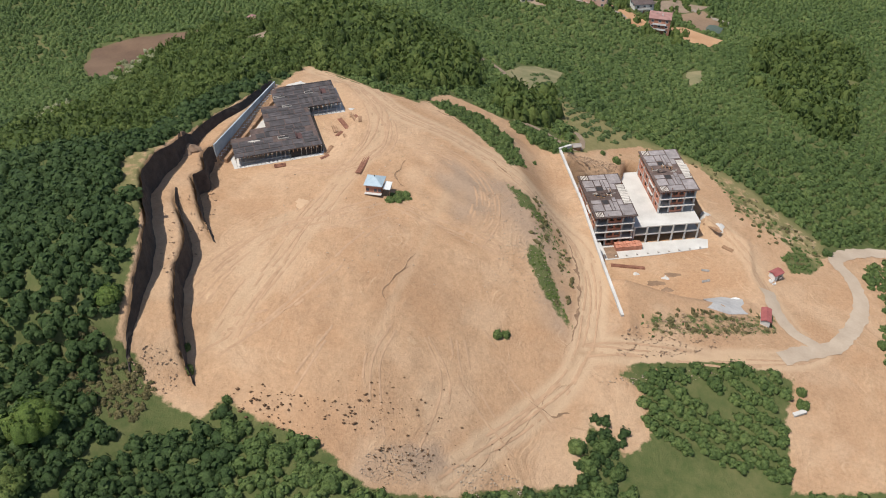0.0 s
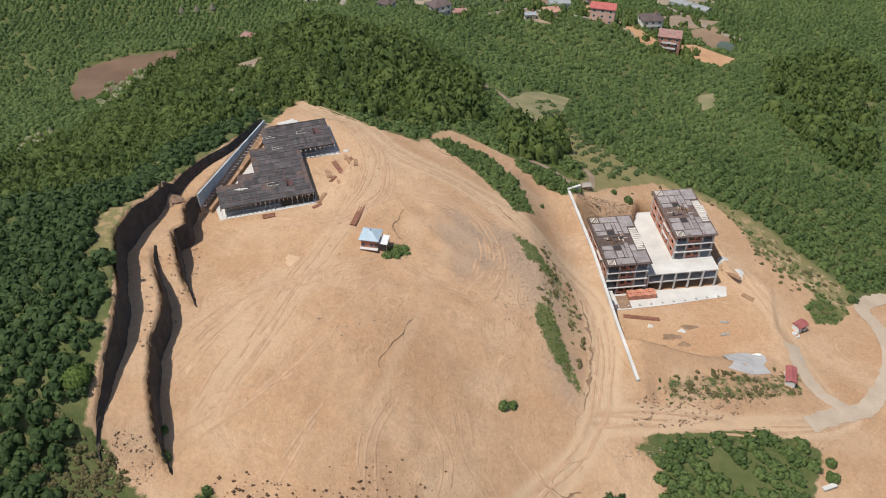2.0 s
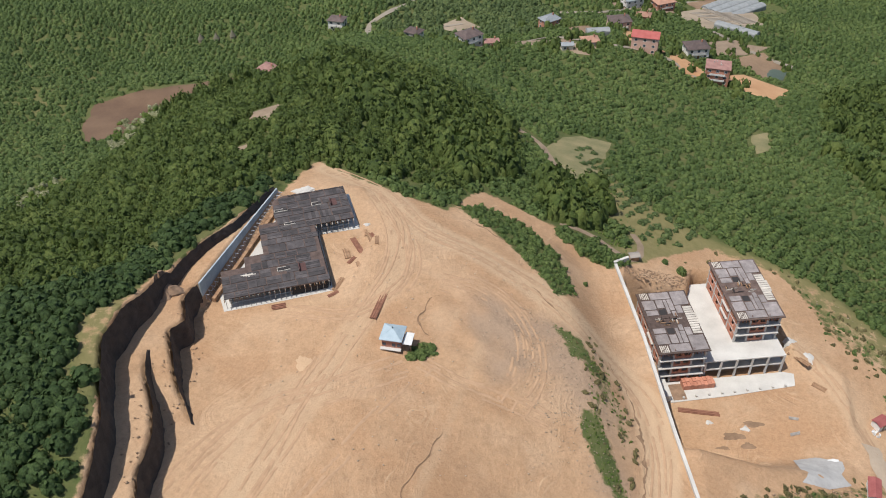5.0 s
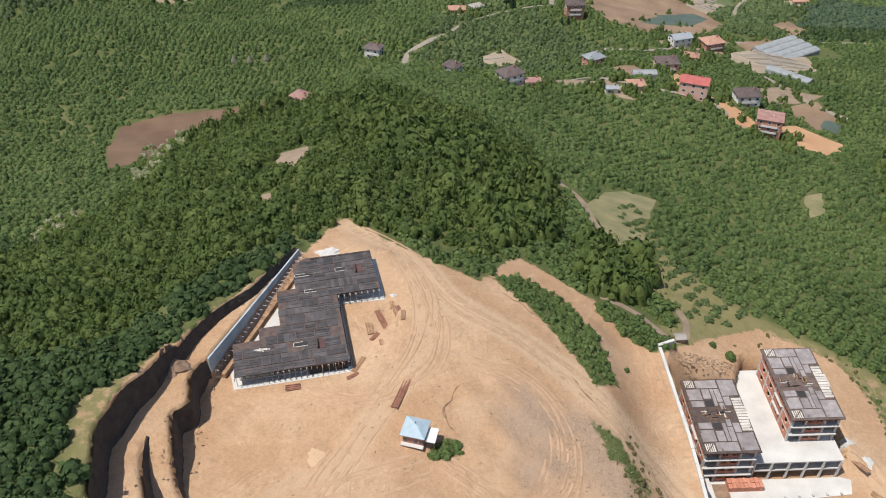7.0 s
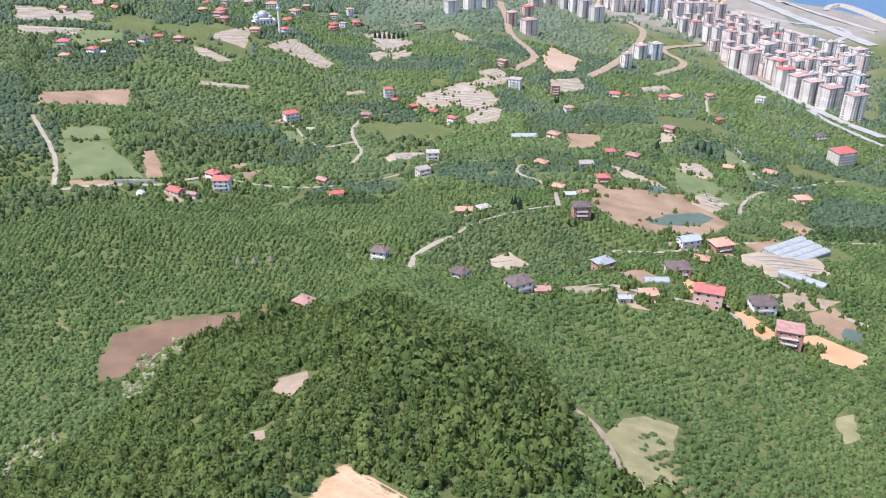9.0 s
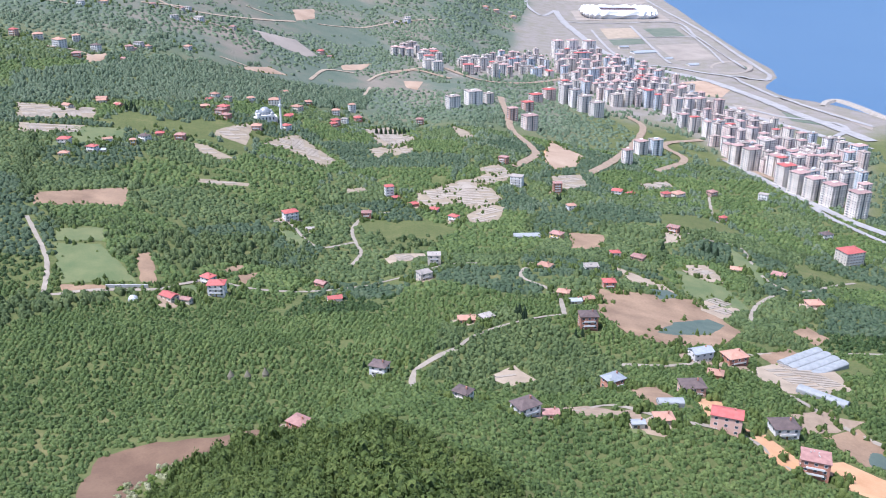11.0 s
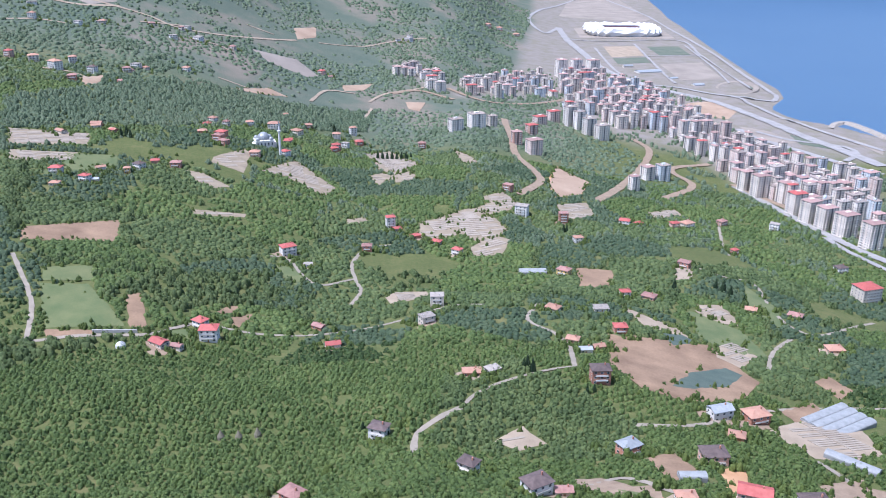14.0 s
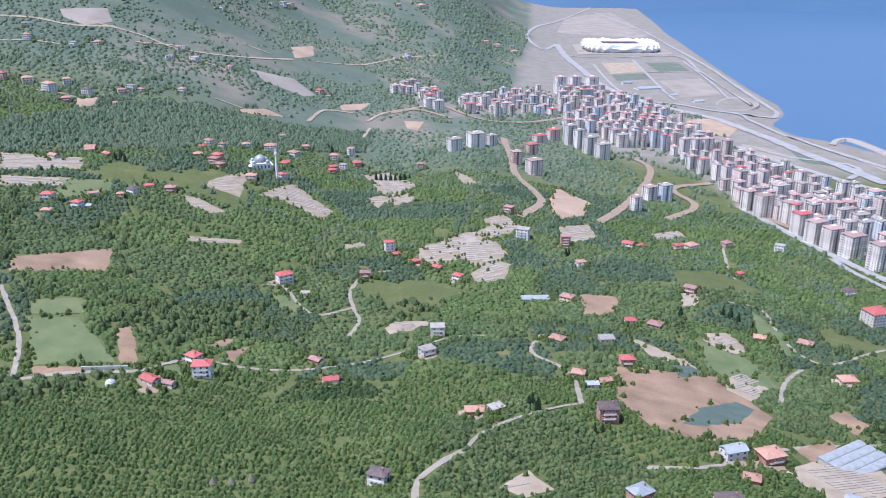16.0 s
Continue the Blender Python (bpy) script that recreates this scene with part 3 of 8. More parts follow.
ROWS_OF_BUSHES = [(43, 275), (41, 292), (36, 328), (43, 346), (50, 302), (58, 290), (65, 280), (73, 275), (69, 270), (60, 264), (50, 265)]
HEDGE = [(24, 256), (29, 257.5), (36, 254.5), (41, 248), (42, 244.5), (38, 243.5), (33, 247), (27, 250.5), (23, 252)]
TILLED = [(-188, 407), (-192, 433), (-170, 445), (-142, 451), (-126, 465), (-111, 473), (-105, 461), (-123, 452), (-140, 437), (-158, 427), (-163, 412), (-164, 394), (-176, 382)]
FLATS = [(0, 3339), (192, 4792), (449, 4511), (499, 3412), (528, 2283), (540, 2081), (482, 1948), (561, 1785), (616, 1698), (547, 1516), (459, 1706), (393, 1850), (304, 2110), (228, 2329), (143, 2799)]
CITY = [
    [(167, 2263), (242, 2109), (312, 1937), (320, 1743), (355, 1676), (390, 1588), (441, 1492), (504, 1400), (403, 1134), (369, 1198), (337, 1274), (297, 1378), (268, 1498), (245, 1653), (193, 1699), (148, 1647), (129, 1780), (65, 1763), (56, 1957), (74, 2293)],
    [(-165, 1873), (-107, 2056), (32, 2218), (56, 1957), (-62, 1818), (-145, 1771)],
    [(-286, 1931), (-233, 1974), (-178, 1947), (-159, 1807), (-209, 1816)],
]
WOODS = [
    [(-270, 215), (-130, 197), (-92, 200), (-80, 225), (-66, 247), (-45, 270), (-23, 265), (-4, 268), (14, 296), (14, 345), (8, 362), (-12, 385), (-40, 412), (-62, 428), (-85, 441), (-104, 457), (-122, 449), (-139, 434), (-150, 424), (-152, 398), (-146, 370), (-150, 330), (-152, 300), (-200, 260)],
    [(23, 295), (38, 293), (41, 272), (33, 258), (23, 259)],
    [(160, 400), (176, 445), (221, 467), (239, 436), (205, 385), (180, 372)],
    [(-298, 673), (-285, 732), (-218, 786), (-194, 734), (-227, 708), (-247, 678), (-273, 684)],
    [(-638, 1145), (-518, 1364), (-396, 1449), (-260, 1566), (-254, 1427), (-435, 1152), (-580, 1047)],
    [(-472, 863), (-502, 942), (-412, 778), (-406, 752)],
    [(150, 367), (167, 356), (194, 352), (176, 314), (163, 315), (152, 341)],
    [(-345, 600), (-300, 622), (-262, 636), (-268, 622), (-300, 596), (-330, 560), (-350, 555)],
]
TALL_WOOD = [(-64, 399), (-33, 352), (-12, 345), (8, 348), (16, 298), (4, 270), (-9, 288), (-30, 312), (-51, 330), (-70, 380)]


def solid(name, verts, faces, mat, parent=None, label="", smooth_faces=False):
    """One mesh object out of plain lists."""
    me = bpy.data.meshes.new(name)
    me.from_pydata(verts, [], faces)
    if smooth_faces:
        me.polygons.foreach_set("use_smooth", [True] * len(me.polygons))
    for m in (mat if isinstance(mat, (list, tuple)) else [mat]):
        me.materials.append(m)
    ob = new(name, me)
    ob.parent = parent
    return tagged(ob, label)


def share(name, ob, m, parent):
    """A further piece on the mesh of ob."""
    o = new(name, ob.data)
    o.parent, o.matrix_basis = parent, m
    return o


def empty(name, m, label, category, group=""):
    e = new(name)
    e.matrix_basis = m
    return tagged(e, label, category, group)


class Shape:
    """Gathers the faces of one part."""

    def __init__(self):
        self.v, self.f = [], []

    def add(self, pts, faces):
        k = len(self.v)
        self.v += [tuple(p) for p in pts]
        self.f += [tuple(k + i for i in q) for q in faces]
        return self

    def box(self, x0, y0, z0, x1, y1, z1):
        p = [(x0, y0, z0), (x1, y0, z0), (x1, y1, z0), (x0, y1, z0), (x0, y0, z1), (x1, y0, z1), (x1, y1, z1), (x0, y1, z1)]
        return self.add(p, [(3, 2, 1, 0), (4, 5, 6, 7), (0, 1, 5, 4), (1, 2, 6, 5), (2, 3, 7, 6), (3, 0, 4, 7)])

    def prism(self, poly, z0, z1):
        n = len(poly)
        p = [(x, y, z0) for x, y in poly] + [(x, y, z1) for x, y in poly]
        return self.add(p, [tuple(range(n - 1, -1, -1)), tuple(range(n, 2 * n))] + [(i, (i + 1) % n, n + (i + 1) % n, n + i) for i in range(n)])

    def tube(self, x, y, z0, z1, r0, r1, n=8):
        a = [2 * math.pi * i / n for i in range(n)]
        p = [(x + r0 * math.cos(t), y + r0 * math.sin(t), z0) for t in a] + [(x + r1 * math.cos(t), y + r1 * math.sin(t), z1) for t in a]
        return self.add(p, [tuple(range(n - 1, -1, -1)), tuple(range(n, 2 * n))] + [(i, (i + 1) % n, n + (i + 1) % n, n + i) for i in range(n)])

    def hip(self, w, d, z, rise, t=0.18):
        """A hipped roof with a thick eave over w x d, centred."""
        a, b, r = w / 2, d / 2, max(w - d, 0) / 2 + 0.02
        q = max(d - w, 0) / 2 + 0.02
        p = [(-a, -b, z), (a, -b, z), (a, b, z), (-a, b, z), (-a, -b, z + t), (a, -b, z + t), (a, b, z + t), (-a, b, z + t)]
        if w >= d:
            p += [(-r, 0, z + t + rise), (r, 0, z + t + rise)]
            top = [(4, 5, 9, 8), (5, 6, 9), (6, 7, 8, 9), (7, 4, 8)]
        else:
            p += [(0, -q, z + t + rise), (0, q, z + t + rise)]
            top = [(4, 5, 8), (5, 6, 9, 8), (6, 7, 9), (7, 4, 8, 9)]
        return self.add(p, [(3, 2, 1, 0), (0, 1, 5, 4), (1, 2, 6, 5), (2, 3, 7, 6), (3, 0, 4, 7)] + top)

    def gable(self, w, d, z, rise, t=0.15):
        a, b = w / 2, d / 2
        p = [(-a, -b, z), (a, -b, z), (a, b, z), (-a, b, z), (-a, 0, z + rise), (a, 0, z + rise)]
        p += [(x, y, h + t) for x, y, h in p]
        return self.add(p, [(1, 0, 4, 5), (3, 2, 5, 4), (6, 7, 11, 10), (8, 9, 10, 11), (0, 1, 7, 6), (2, 3, 9, 8), (0, 6, 10, 4), (4, 10, 9, 3), (1, 5, 11, 7), (5, 2, 8, 11)])

    def make(self, name, mat, parent=None, label="", smooth_faces=False):
        return solid(name, self.v, self.f, mat, parent, label, smooth_faces)


def mesh_of(name, V, T, mat):
    """A large triangle mesh from arrays."""
    me = bpy.data.meshes.new(name)
    V, T = np.ascontiguousarray(V, dtype=np.float32), np.ascontiguousarray(T, dtype=np.int32)
    me.vertices.add(len(V))
    me.vertices.foreach_set("co", V.ravel())
    me.loops.add(T.size)
    me.loops.foreach_set("vertex_index", T.ravel())
    me.polygons.add(len(T))
    me.polygons.foreach_set("loop_start", np.arange(0, T.size, 3, dtype=np.int32))
    me.materials.append(mat)
    me.update(calc_edges=True)
    return me


# ---- ground sheet ----
def spread(fine_lo, fine_hi, step, lo, hi, grow=1.06, most=40.0):
    a, out = list(np.arange(fine_lo, fine_hi + 0.01, step)), []
    for sign, end, edge in ((-1, lo, fine_lo), (1, hi, fine_hi)):
        s, p, side = step, edge, []
        while sign * p < sign * end:
            s = min(s * grow, most)
            p += sign * s
            side.append(p)
        out.append(side)
    return np.array(out[0][::-1] + a + out[1])


def line_of(pts, step):
    """A smooth line through plan points, at even steps."""
    P = np.array(pts, float)
    Q = np.vstack([2 * P[0] - P[1], P, 2 * P[-1] - P[-2]])
    out = []
    for a, b, c, d in zip(Q, Q[1:], Q[2:], Q[3:]):
        n = max(2, int(np.hypot(*(c - b)) / step))
        t = np.linspace(0, 1, n, endpoint=False)[:, None]
        out.append(0.5 * (2 * b + (c - a) * t + (2 * a - 5 * b + 4 * c - d) * t**2 + (3 * b - a - 3 * c + d) * t**3))
    return np.vstack(out + [P[-1:]])


def build_ground():
    xs, ys = spread(-95, 125, 1.1, -1700, 900, 1.06, 32.0), spread(105, 275, 1.1, -500, 5600, 1.05, 30.0)
    xs = np.unique(np.concatenate([xs[(xs < -80) | (xs > -48)], np.arange(-80, -47.9, 0.55)]))
    X, Y = np.meshgrid(xs, ys)
    x, y = X.ravel(), Y.ravel()
    bare = bare_mask(x, y)
    z = top(x, y)
    me = None
    nx, ny = len(xs), len(ys)
    i = (np.arange(ny - 1)[:, None] * nx + np.arange(nx - 1)[None]).ravel()
    T = np.concatenate([np.stack([i, i + 1, i + nx + 1], 1), np.stack([i, i + nx + 1, i + nx], 1)])
    me = mesh_of("ground", np.stack([x, y, z], 1), T, GROUND)
    me.polygons.foreach_set("use_smooth", np.ones(len(T), dtype=bool))
    bank = inside([(-4, 208), (2, 216), (11, 211), (21, 211), (30, 192), (34, 172), (33, 160), (26, 164), (21, 183), (13, 193), (4, 188)], x, y)
    spoil = inside([(-20, 111), (-17, 116), (-11, 120), (-1, 124), (2, 119), (-6, 112), (-10, 109)], x, y)
    stony = smooth(0.5 + np.maximum(bank / 8, spoil / 4)) * smooth(0.75 + fbm(x, y, 4.0))
    bushy = inside(DRY_SLOPE, x, y)
    strip = inside(HOLLOWS["brink"], x, y)
    dry = smooth(0.5 + np.maximum(bushy / 5, strip / 3))
    # where the haze-toned far ground colour takes over, growing with distance
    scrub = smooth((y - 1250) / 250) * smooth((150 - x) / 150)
    made = np.maximum(smooth((y - 1500) / 150) * smooth((14 - z) / 8), np.maximum(smooth(0.5 + inside(FLATS, x, y) / 30), 0.8 * smooth(0.5 + np.maximum.reduce([inside(c, x, y) for c in CITY]) / 40)))
    near = (np.abs(x - 10) < 170) & (y < 320)
    worn, rut = np.zeros(len(x)), np.zeros(len(x))
    for line, wide, deep in zip(HAUL, (4.4, 3.6, 2.8, 3.4, 3.8, 2.4, 0.7), (1.0, 0.9, 0.6, 0.35, 1.0, 0.3, 0.2)):
        c = line_of(line, 1.5)
        d = np.full(len(x), 1e9)
        for p in c:
            q = np.hypot(x[near] - p[0], y[near] - p[1])
            d[near] = np.minimum(d[near], q)
        d = d + 0.8 * fbm(x * 1.5, y * 1.5, 1.0)
        worn = np.maximum(worn, (0.45 + 0.55 * deep) * smooth((wide + 1.0 - d) / 1.8))
        rut = np.maximum(rut, deep * smooth(1 - np.abs(d - 0.45 * wide) / 0.8) * smooth(0.7 + fbm(x, y, 9.0)))
    for key, val in (("dry", dry), ("worn", worn), ("rut", rut), ("dirt", bare), ("stony", stony), ("scrub", scrub), ("made", made)):
        a = me.attributes.new(key, "FLOAT", "POINT")
        a.data.foreach_set("value", np.asarray(val, dtype=np.float32))
    return tagged(new("ground", me), "hilly ground of bare sandy earth, grass and scrub", "ground", kind="structure")


build_ground()
solid("water", [(-300, 1200, -12.0), (9000, 1200, -12.0), (9000, 9000, -12.0), (-300, 9000, -12.0)], [(0, 1, 2, 3)], SEA)
tagged(bpy.data.objects["water"], "calm blue sea along the coast", "sea", kind="structure")

solid("backdrop", [(-300, 4650, -11.9), (9000, 4650, -11.9), (9000, 4950, 160.0), (-300, 4950, 160.0)], [(0, 1, 2, 3)], SEA)
tagged(bpy.data.objects["backdrop"], "far open sea towards the horizon", "sea", kind="structure")


def cut_face(line, y0, y1, label):
    """The steep dug face along a cut: soil painted dark for its shade, ragged, with fallen crumbs at its foot."""
    ys = np.arange(y0, y1, 0.8)
    wob = 0.5 * np.sin(ys * 0.17) + 0.16 * np.sin(ys * 0.55 + 1)
    x = np.interp(ys, *zip(*line)) + wob
    hi, lo = top(x - 0.9, ys), top(x + 1.3, ys)
    rg = np.random.RandomState(int(y0))
    n, rows = len(ys), 7
    V = []
    for k in range(rows):
        t = k / (rows - 1)
        out = 0.35 + 0.75 * t + (0.12 * rg.randn(n) if 0 < k < rows - 1 else 0.0) + 0.06 * np.sin(ys * 2.3 + k)
        V.append(np.column_stack([x + out, ys + 0.15 * rg.randn(n), hi + 0.12 - (hi - lo + 0.25) * t]))
    V = np.stack(V, 1).reshape(-1, 3)
    T = []
    for i in range(n - 1):
        if hi[i] - lo[i] < 0.5:
            continue
        for k in range(rows - 1):
            a = i * rows + k
            T += [(a, a + 1, a + rows + 1), (a, a + rows + 1, a + rows)]
    return tagged(new("cut_face", mesh_of("cut_face", V, np.array(T), CUTSHADE)), label, "earth bank", kind="structure")


# near-black soil: the shade on the cut faces is put into this colour
CUTSHADE = surface("shaded_cut_soil", (0.036, 0.028, 0.025), (0.085, 0.064, 0.052), 0.5, 3.0, 0.95, bump=0.2)
cut_face(CUT_OUTER, 128, 250, "high dug face below the orchard, shade painted into its soil")
cut_face(CUT_LOWER, 128, 185, "lower dug face above the site floor, shade painted into its soil")
cut_face(CUT_UPPER, 168, 207, "dug face below the bench, shade painted into its soil")

# ---- what keeps the plants off ----
CELL, GX0, GX1, GY0, GY1 = 1.5, -1000, 700, 60, 2700
TAKEN = np.zeros((int((GX1 - GX0) / CELL), int((GY1 - GY0) / CELL)), bool)


def take(poly, margin=0.0):
    xs, ys = [p[0] for p in poly], [p[1] for p in poly]
    i0, i1 = [int(np.clip((v - GX0) / CELL, 0, TAKEN.shape[0])) for v in (min(xs) - margin - 2, max(xs) + margin + 2)]
    j0, j1 = [int(np.clip((v - GY0) / CELL, 0, TAKEN.shape[1])) for v in (min(ys) - margin - 2, max(ys) + margin + 2)]
    if i1 <= i0 or j1 <= j0:
        return
    X, Y = np.meshgrid(GX0 + CELL * (np.arange(i0, i1) + 0.5), GY0 + CELL * (np.arange(j0, j1) + 0.5), indexing="ij")
    TAKEN[i0:i1, j0:j1] |= inside(poly, X.ravel(), Y.ravel()).reshape(X.shape) > -margin


def free(x, y):
    i, j = ((x - GX0) / CELL).astype(int), ((y - GY0) / CELL).astype(int)
    ok = (i >= 0) & (j >= 0) & (i < TAKEN.shape[0]) & (j < TAKEN.shape[1])
    out = np.ones(len(x), bool)
    out[ok] = ~TAKEN[i[ok], j[ok]]
    return out


def lane(name, pts, width, mat, label, lift=0.3, step=4.0, keep=True, category="road"):
    """A strip of road laid on the ground, with a slight crown and ragged edges."""
    c = line_of(pts, step)
    d = np.gradient(c, axis=0)
    nrm = np.stack([d[:, 1], -d[:, 0]], 1) / (np.hypot(d[:, 0], d[:, 1])[:, None] + 1e-9)
    rg = np.random.RandomState(len(c) + int(abs(pts[0][0])))
    across, n = np.linspace(-0.5, 0.5, 5), len(c)
    V = []
    for a in across:
        w = width * (1 + (0.10 * rg.randn(n) if abs(a) == 0.5 else 0))
        q = c + nrm * (a * w)[:, None] if isinstance(w, np.ndarray) else c + nrm * a * w
        V.append(np.column_stack([q, top(q[:, 0], q[:, 1]) + lift + 0.12 * (0.25 - a * a)]))
    V = np.stack(V, 1).reshape(-1, 3)
    T = []
    for k in range(n - 1):
        for j in range(4):
            p = 5 * k + j
            T += [(p, p + 5, p + 6), (p, p + 6, p + 1)]
    if keep:
        for p, q, m in zip(c, c[1:], nrm):
            e = (width / 2 + 1.2) * m
            take([tuple(p - e), tuple(q - e), tuple(q + e), tuple(p + e)])
    me = mesh_of(name, V, np.array(T), mat)
    return tagged(new(name, me), label, category, kind="structure")


RINGS = []


def field(kind, poly, label, lift=0.35, rows=0.0):
    """A patch of worked land draped over the ground; rows: the pitch of its ridges."""
    from mathutils.geometry import delaunay_2d_cdt
    take(poly, 1.0)
    xs, ys = [p[0] for p in poly], [p[1] for p in poly]
    rg = np.random.RandomState(int(abs(xs[0]) + abs(ys[0])))
    ring = []
    for (x0, y0), (x1, y1) in zip(poly, poly[1:] + poly[:1]):
        m = max(1, int(math.hypot(x1 - x0, y1 - y0) / 6))
        for k in range(m):
            t = k / m
            ring.append((x0 + (x1 - x0) * t + (rg.randn() * 0.5 if k else 0), y0 + (y1 - y0) * t + (rg.randn() * 0.5 if k else 0)))
    step = max(2.5, max(max(xs) - min(xs), max(ys) - min(ys)) / 22)
    gx, gy = np.meshgrid(np.arange(min(xs), max(xs), step), np.arange(min(ys), max(ys), step))
    gx, gy = gx.ravel(), gy.ravel()
    ok = inside(ring, gx, gy) > step * 0.4
    pts = [Vector(p) for p in ring] + [Vector((a, b)) for a, b in zip(gx[ok], gy[ok])]
    r = delaunay_2d_cdt(pts, [], [list(range(len(ring)))], 1, 1e-5)
    V = np.array([(p.x, p.y) for p in r[0]])
    z = top(V[:, 0], V[:, 1]) + lift
    z[:len(ring)] -= lift * 0.6
    T = np.array([f for f in r[2] if len(f) == 3])
    if 300 < ys[0] < 1500:
        RINGS.append(ring)
    ob = new("field", mesh_of("field", np.column_stack([V, z]), T, FIELD[kind]))
    tagged(ob, label, "field", kind="structure")
    if rows:
        ang = rg.uniform(0.3, 0.9)
        ca, sa = math.cos(ang), math.sin(ang)
        bed = Shape()
        R = max(max(xs) - min(xs), max(ys) - min(ys))
        cx, cy = sum(xs) / len(xs), sum(ys) / len(ys)
        for k in range(int(-R / rows), int(R / rows)):
            for s in np.arange(-R, R, 15.0):
                q = [(cx + ca * (s + ds) - sa * (k * rows + dk), cy + sa * (s + ds) + ca * (k * rows + dk)) for ds, dk in ((0.3, -rows * 0.36), (14.6, -rows * 0.36), (14.6, rows * 0.36), (0.3, rows * 0.36))]
                if min(inside(poly, [p[0] for p in q], [p[1] for p in q])) > 0.3 and rg.rand() < 0.8:
                    zs = [z_at(*p) + lift for p in q]
                    bed.add([(*p, h - 0.2) for p, h in zip(q, zs)] + [(*p, h + 0.22) for p, h in zip(q, zs)], [(4, 5, 6, 7), (0, 1, 5, 4), (1, 2, 6, 5), (2, 3, 7, 6), (3, 0, 4, 7)])
        if bed.f:
            b = bed.make("bed", PALEBED, ob)
            tagged(b, "pale plastic-covered planting rows", kind="stuff")
    return ob


PALEBED = surface("bed_cover", (0.215, 0.18, 0.137), (0.325, 0.28, 0.222), 0.12, 0.8, 0.8)

# ---- roads and fields ----
lane("road", [(96, 167), (106, 172), (114, 175), (122, 182), (133, 197), (136, 212), (134, 222), (142, 229), (159, 235), (185, 236)], 5.0, GRAVELROAD, "unpaved grey gravel road", 0.14, 1.4)
lane("road", [(102, 199), (102, 188), (104, 180), (110, 175)], 4.4, GRAVELROAD, "gravel track joining the road", 0.12, 1.4)
lane("road", [(-318, 613), (-334, 650), (-350, 674), (-386, 719)], 3.3, LANE, "narrow pale village lane")
lane("road", [(-316, 613), (-293, 624), (-252, 637), (-237, 654), (-224, 668), (-194, 668), (-162, 674), (-127, 691), (-99, 705), (-84, 711), (-61, 730), (-35, 734)], 3.3, LANE, "narrow pale village lane")
lane("road", [(-140, 742), (-137, 775), (-147, 805), (-158, 849), (-153, 900), (-130, 923)], 3.3, LANE, "narrow pale village lane")
lane("road", [(-147, 805), (-167, 780), (-185, 789), (-209, 828), (-226, 828)], 3.3, LANE, "narrow pale village lane")
lane("road", [(-59, 499), (-60, 519), (-48, 537), (-40, 547)], 3.3, LANE, "narrow pale village lane")
lane("road", [(145, 919), (171, 896), (198, 893), (195, 823), (199, 779), (221, 770), (288, 845)], 3.3, LANE, "narrow pale village lane")
lane("road", [(153, 676), (169, 720), (190, 751)], 3.3, LANE, "narrow pale village lane")
lane("road", [(12, 683), (21, 660), (22, 612)], 3.3, LANE, "narrow pale village lane")
lane("road", [(3, 745), (-5, 704), (12, 683)], 3.3, LANE, "narrow pale village lane")
lane("road", [(221, 1140), (205, 1039), (202, 1002)], 3.3, LANE, "narrow pale village lane")
lane("road", [(15, 467), (34, 479), (51, 463), (62, 456)], 3.3, LANE, "narrow pale village lane")
lane("road", [(62, 456), (81, 460), (96, 459), (112, 435)], 3.3, LANE, "narrow pale village lane")
lane("road", [(50, 553), (87, 564), (132, 600), (175, 617), (229, 625)], 3.3, LANE, "narrow pale village lane")
lane("road", [(136, 532), (149, 508), (174, 487)], 3.3, LANE, "narrow pale village lane")
lane("path", [(25, 261), (31, 260), (36, 258), (41, 253.5), (45, 251.5), (48.5, 255), (50, 261), (48.5, 267)], 2.2, FIELD["clear"], "trodden dirt lane round the garden strip", 0.12, 1.5)
lane("path", [(6, 352), (16, 343), (24, 331), (28, 310), (33, 292), (37, 280)], 2.6, FIELD["clear"], "trodden earth path through the orchard", 0.2)
lane("road", [(-46, 1611), (-30, 1458), (-22, 1347), (-1, 1282), (12, 1218), (-15, 1132)], 11.0, FIELD["clear"], "dusty town road", 1.2, 12.0)
lane("road", [(80, 1173), (117, 1266), (166, 1415), (191, 1536), (172, 1607)], 11.0, FIELD["clear"], "dusty town road", 1.2, 12.0)
lane("road", [(288, 1375), (334, 1266), (365, 1188), (402, 1134)], 11.0, FIELD["clear"], "dusty town road", 1.2, 12.0)
lane("road", [(-162, 1835), (-71, 1769), (26, 1865), (127, 2059), (224, 2289)], 11.0, FIELD["clear"], "dusty town road", 1.2, 12.0)
lane("road", [(172, 1243), (226, 1337), (208, 1422), (280, 1493)], 11.0, FIELD["clear"], "dusty town road", 1.2, 12.0)
lane("road", [(-143, 1747), (-210, 1775), (-255, 1721)], 11.0, FIELD["clear"], "dusty town road", 1.2, 12.0)
field("dark", TILLED, "tilled brown field with bare soil")
field("brown", [(50, 697), (86, 703), (122, 713), (142, 653), (118, 608), (85, 589), (59, 595), (44, 627)], "tilled brown field with bare soil")
field("brown", [(39, 886), (71, 882), (68, 832), (39, 817)], "tilled brown field with bare soil")
field("brown", [(139, 488), (162, 504), (169, 485), (152, 463)], "tilled brown field with bare soil")
field("brown", [(48, 506), (64, 518), (70, 486), (54, 472)], "tilled brown field with bare soil")
field("brown", [(-409, 772), (-358, 836), (-336, 779), (-394, 744)], "tilled brown field with bare soil")
field("brown", [(-285, 683), (-278, 693), (-254, 646), (-264, 643)], "tilled brown field with bare soil")
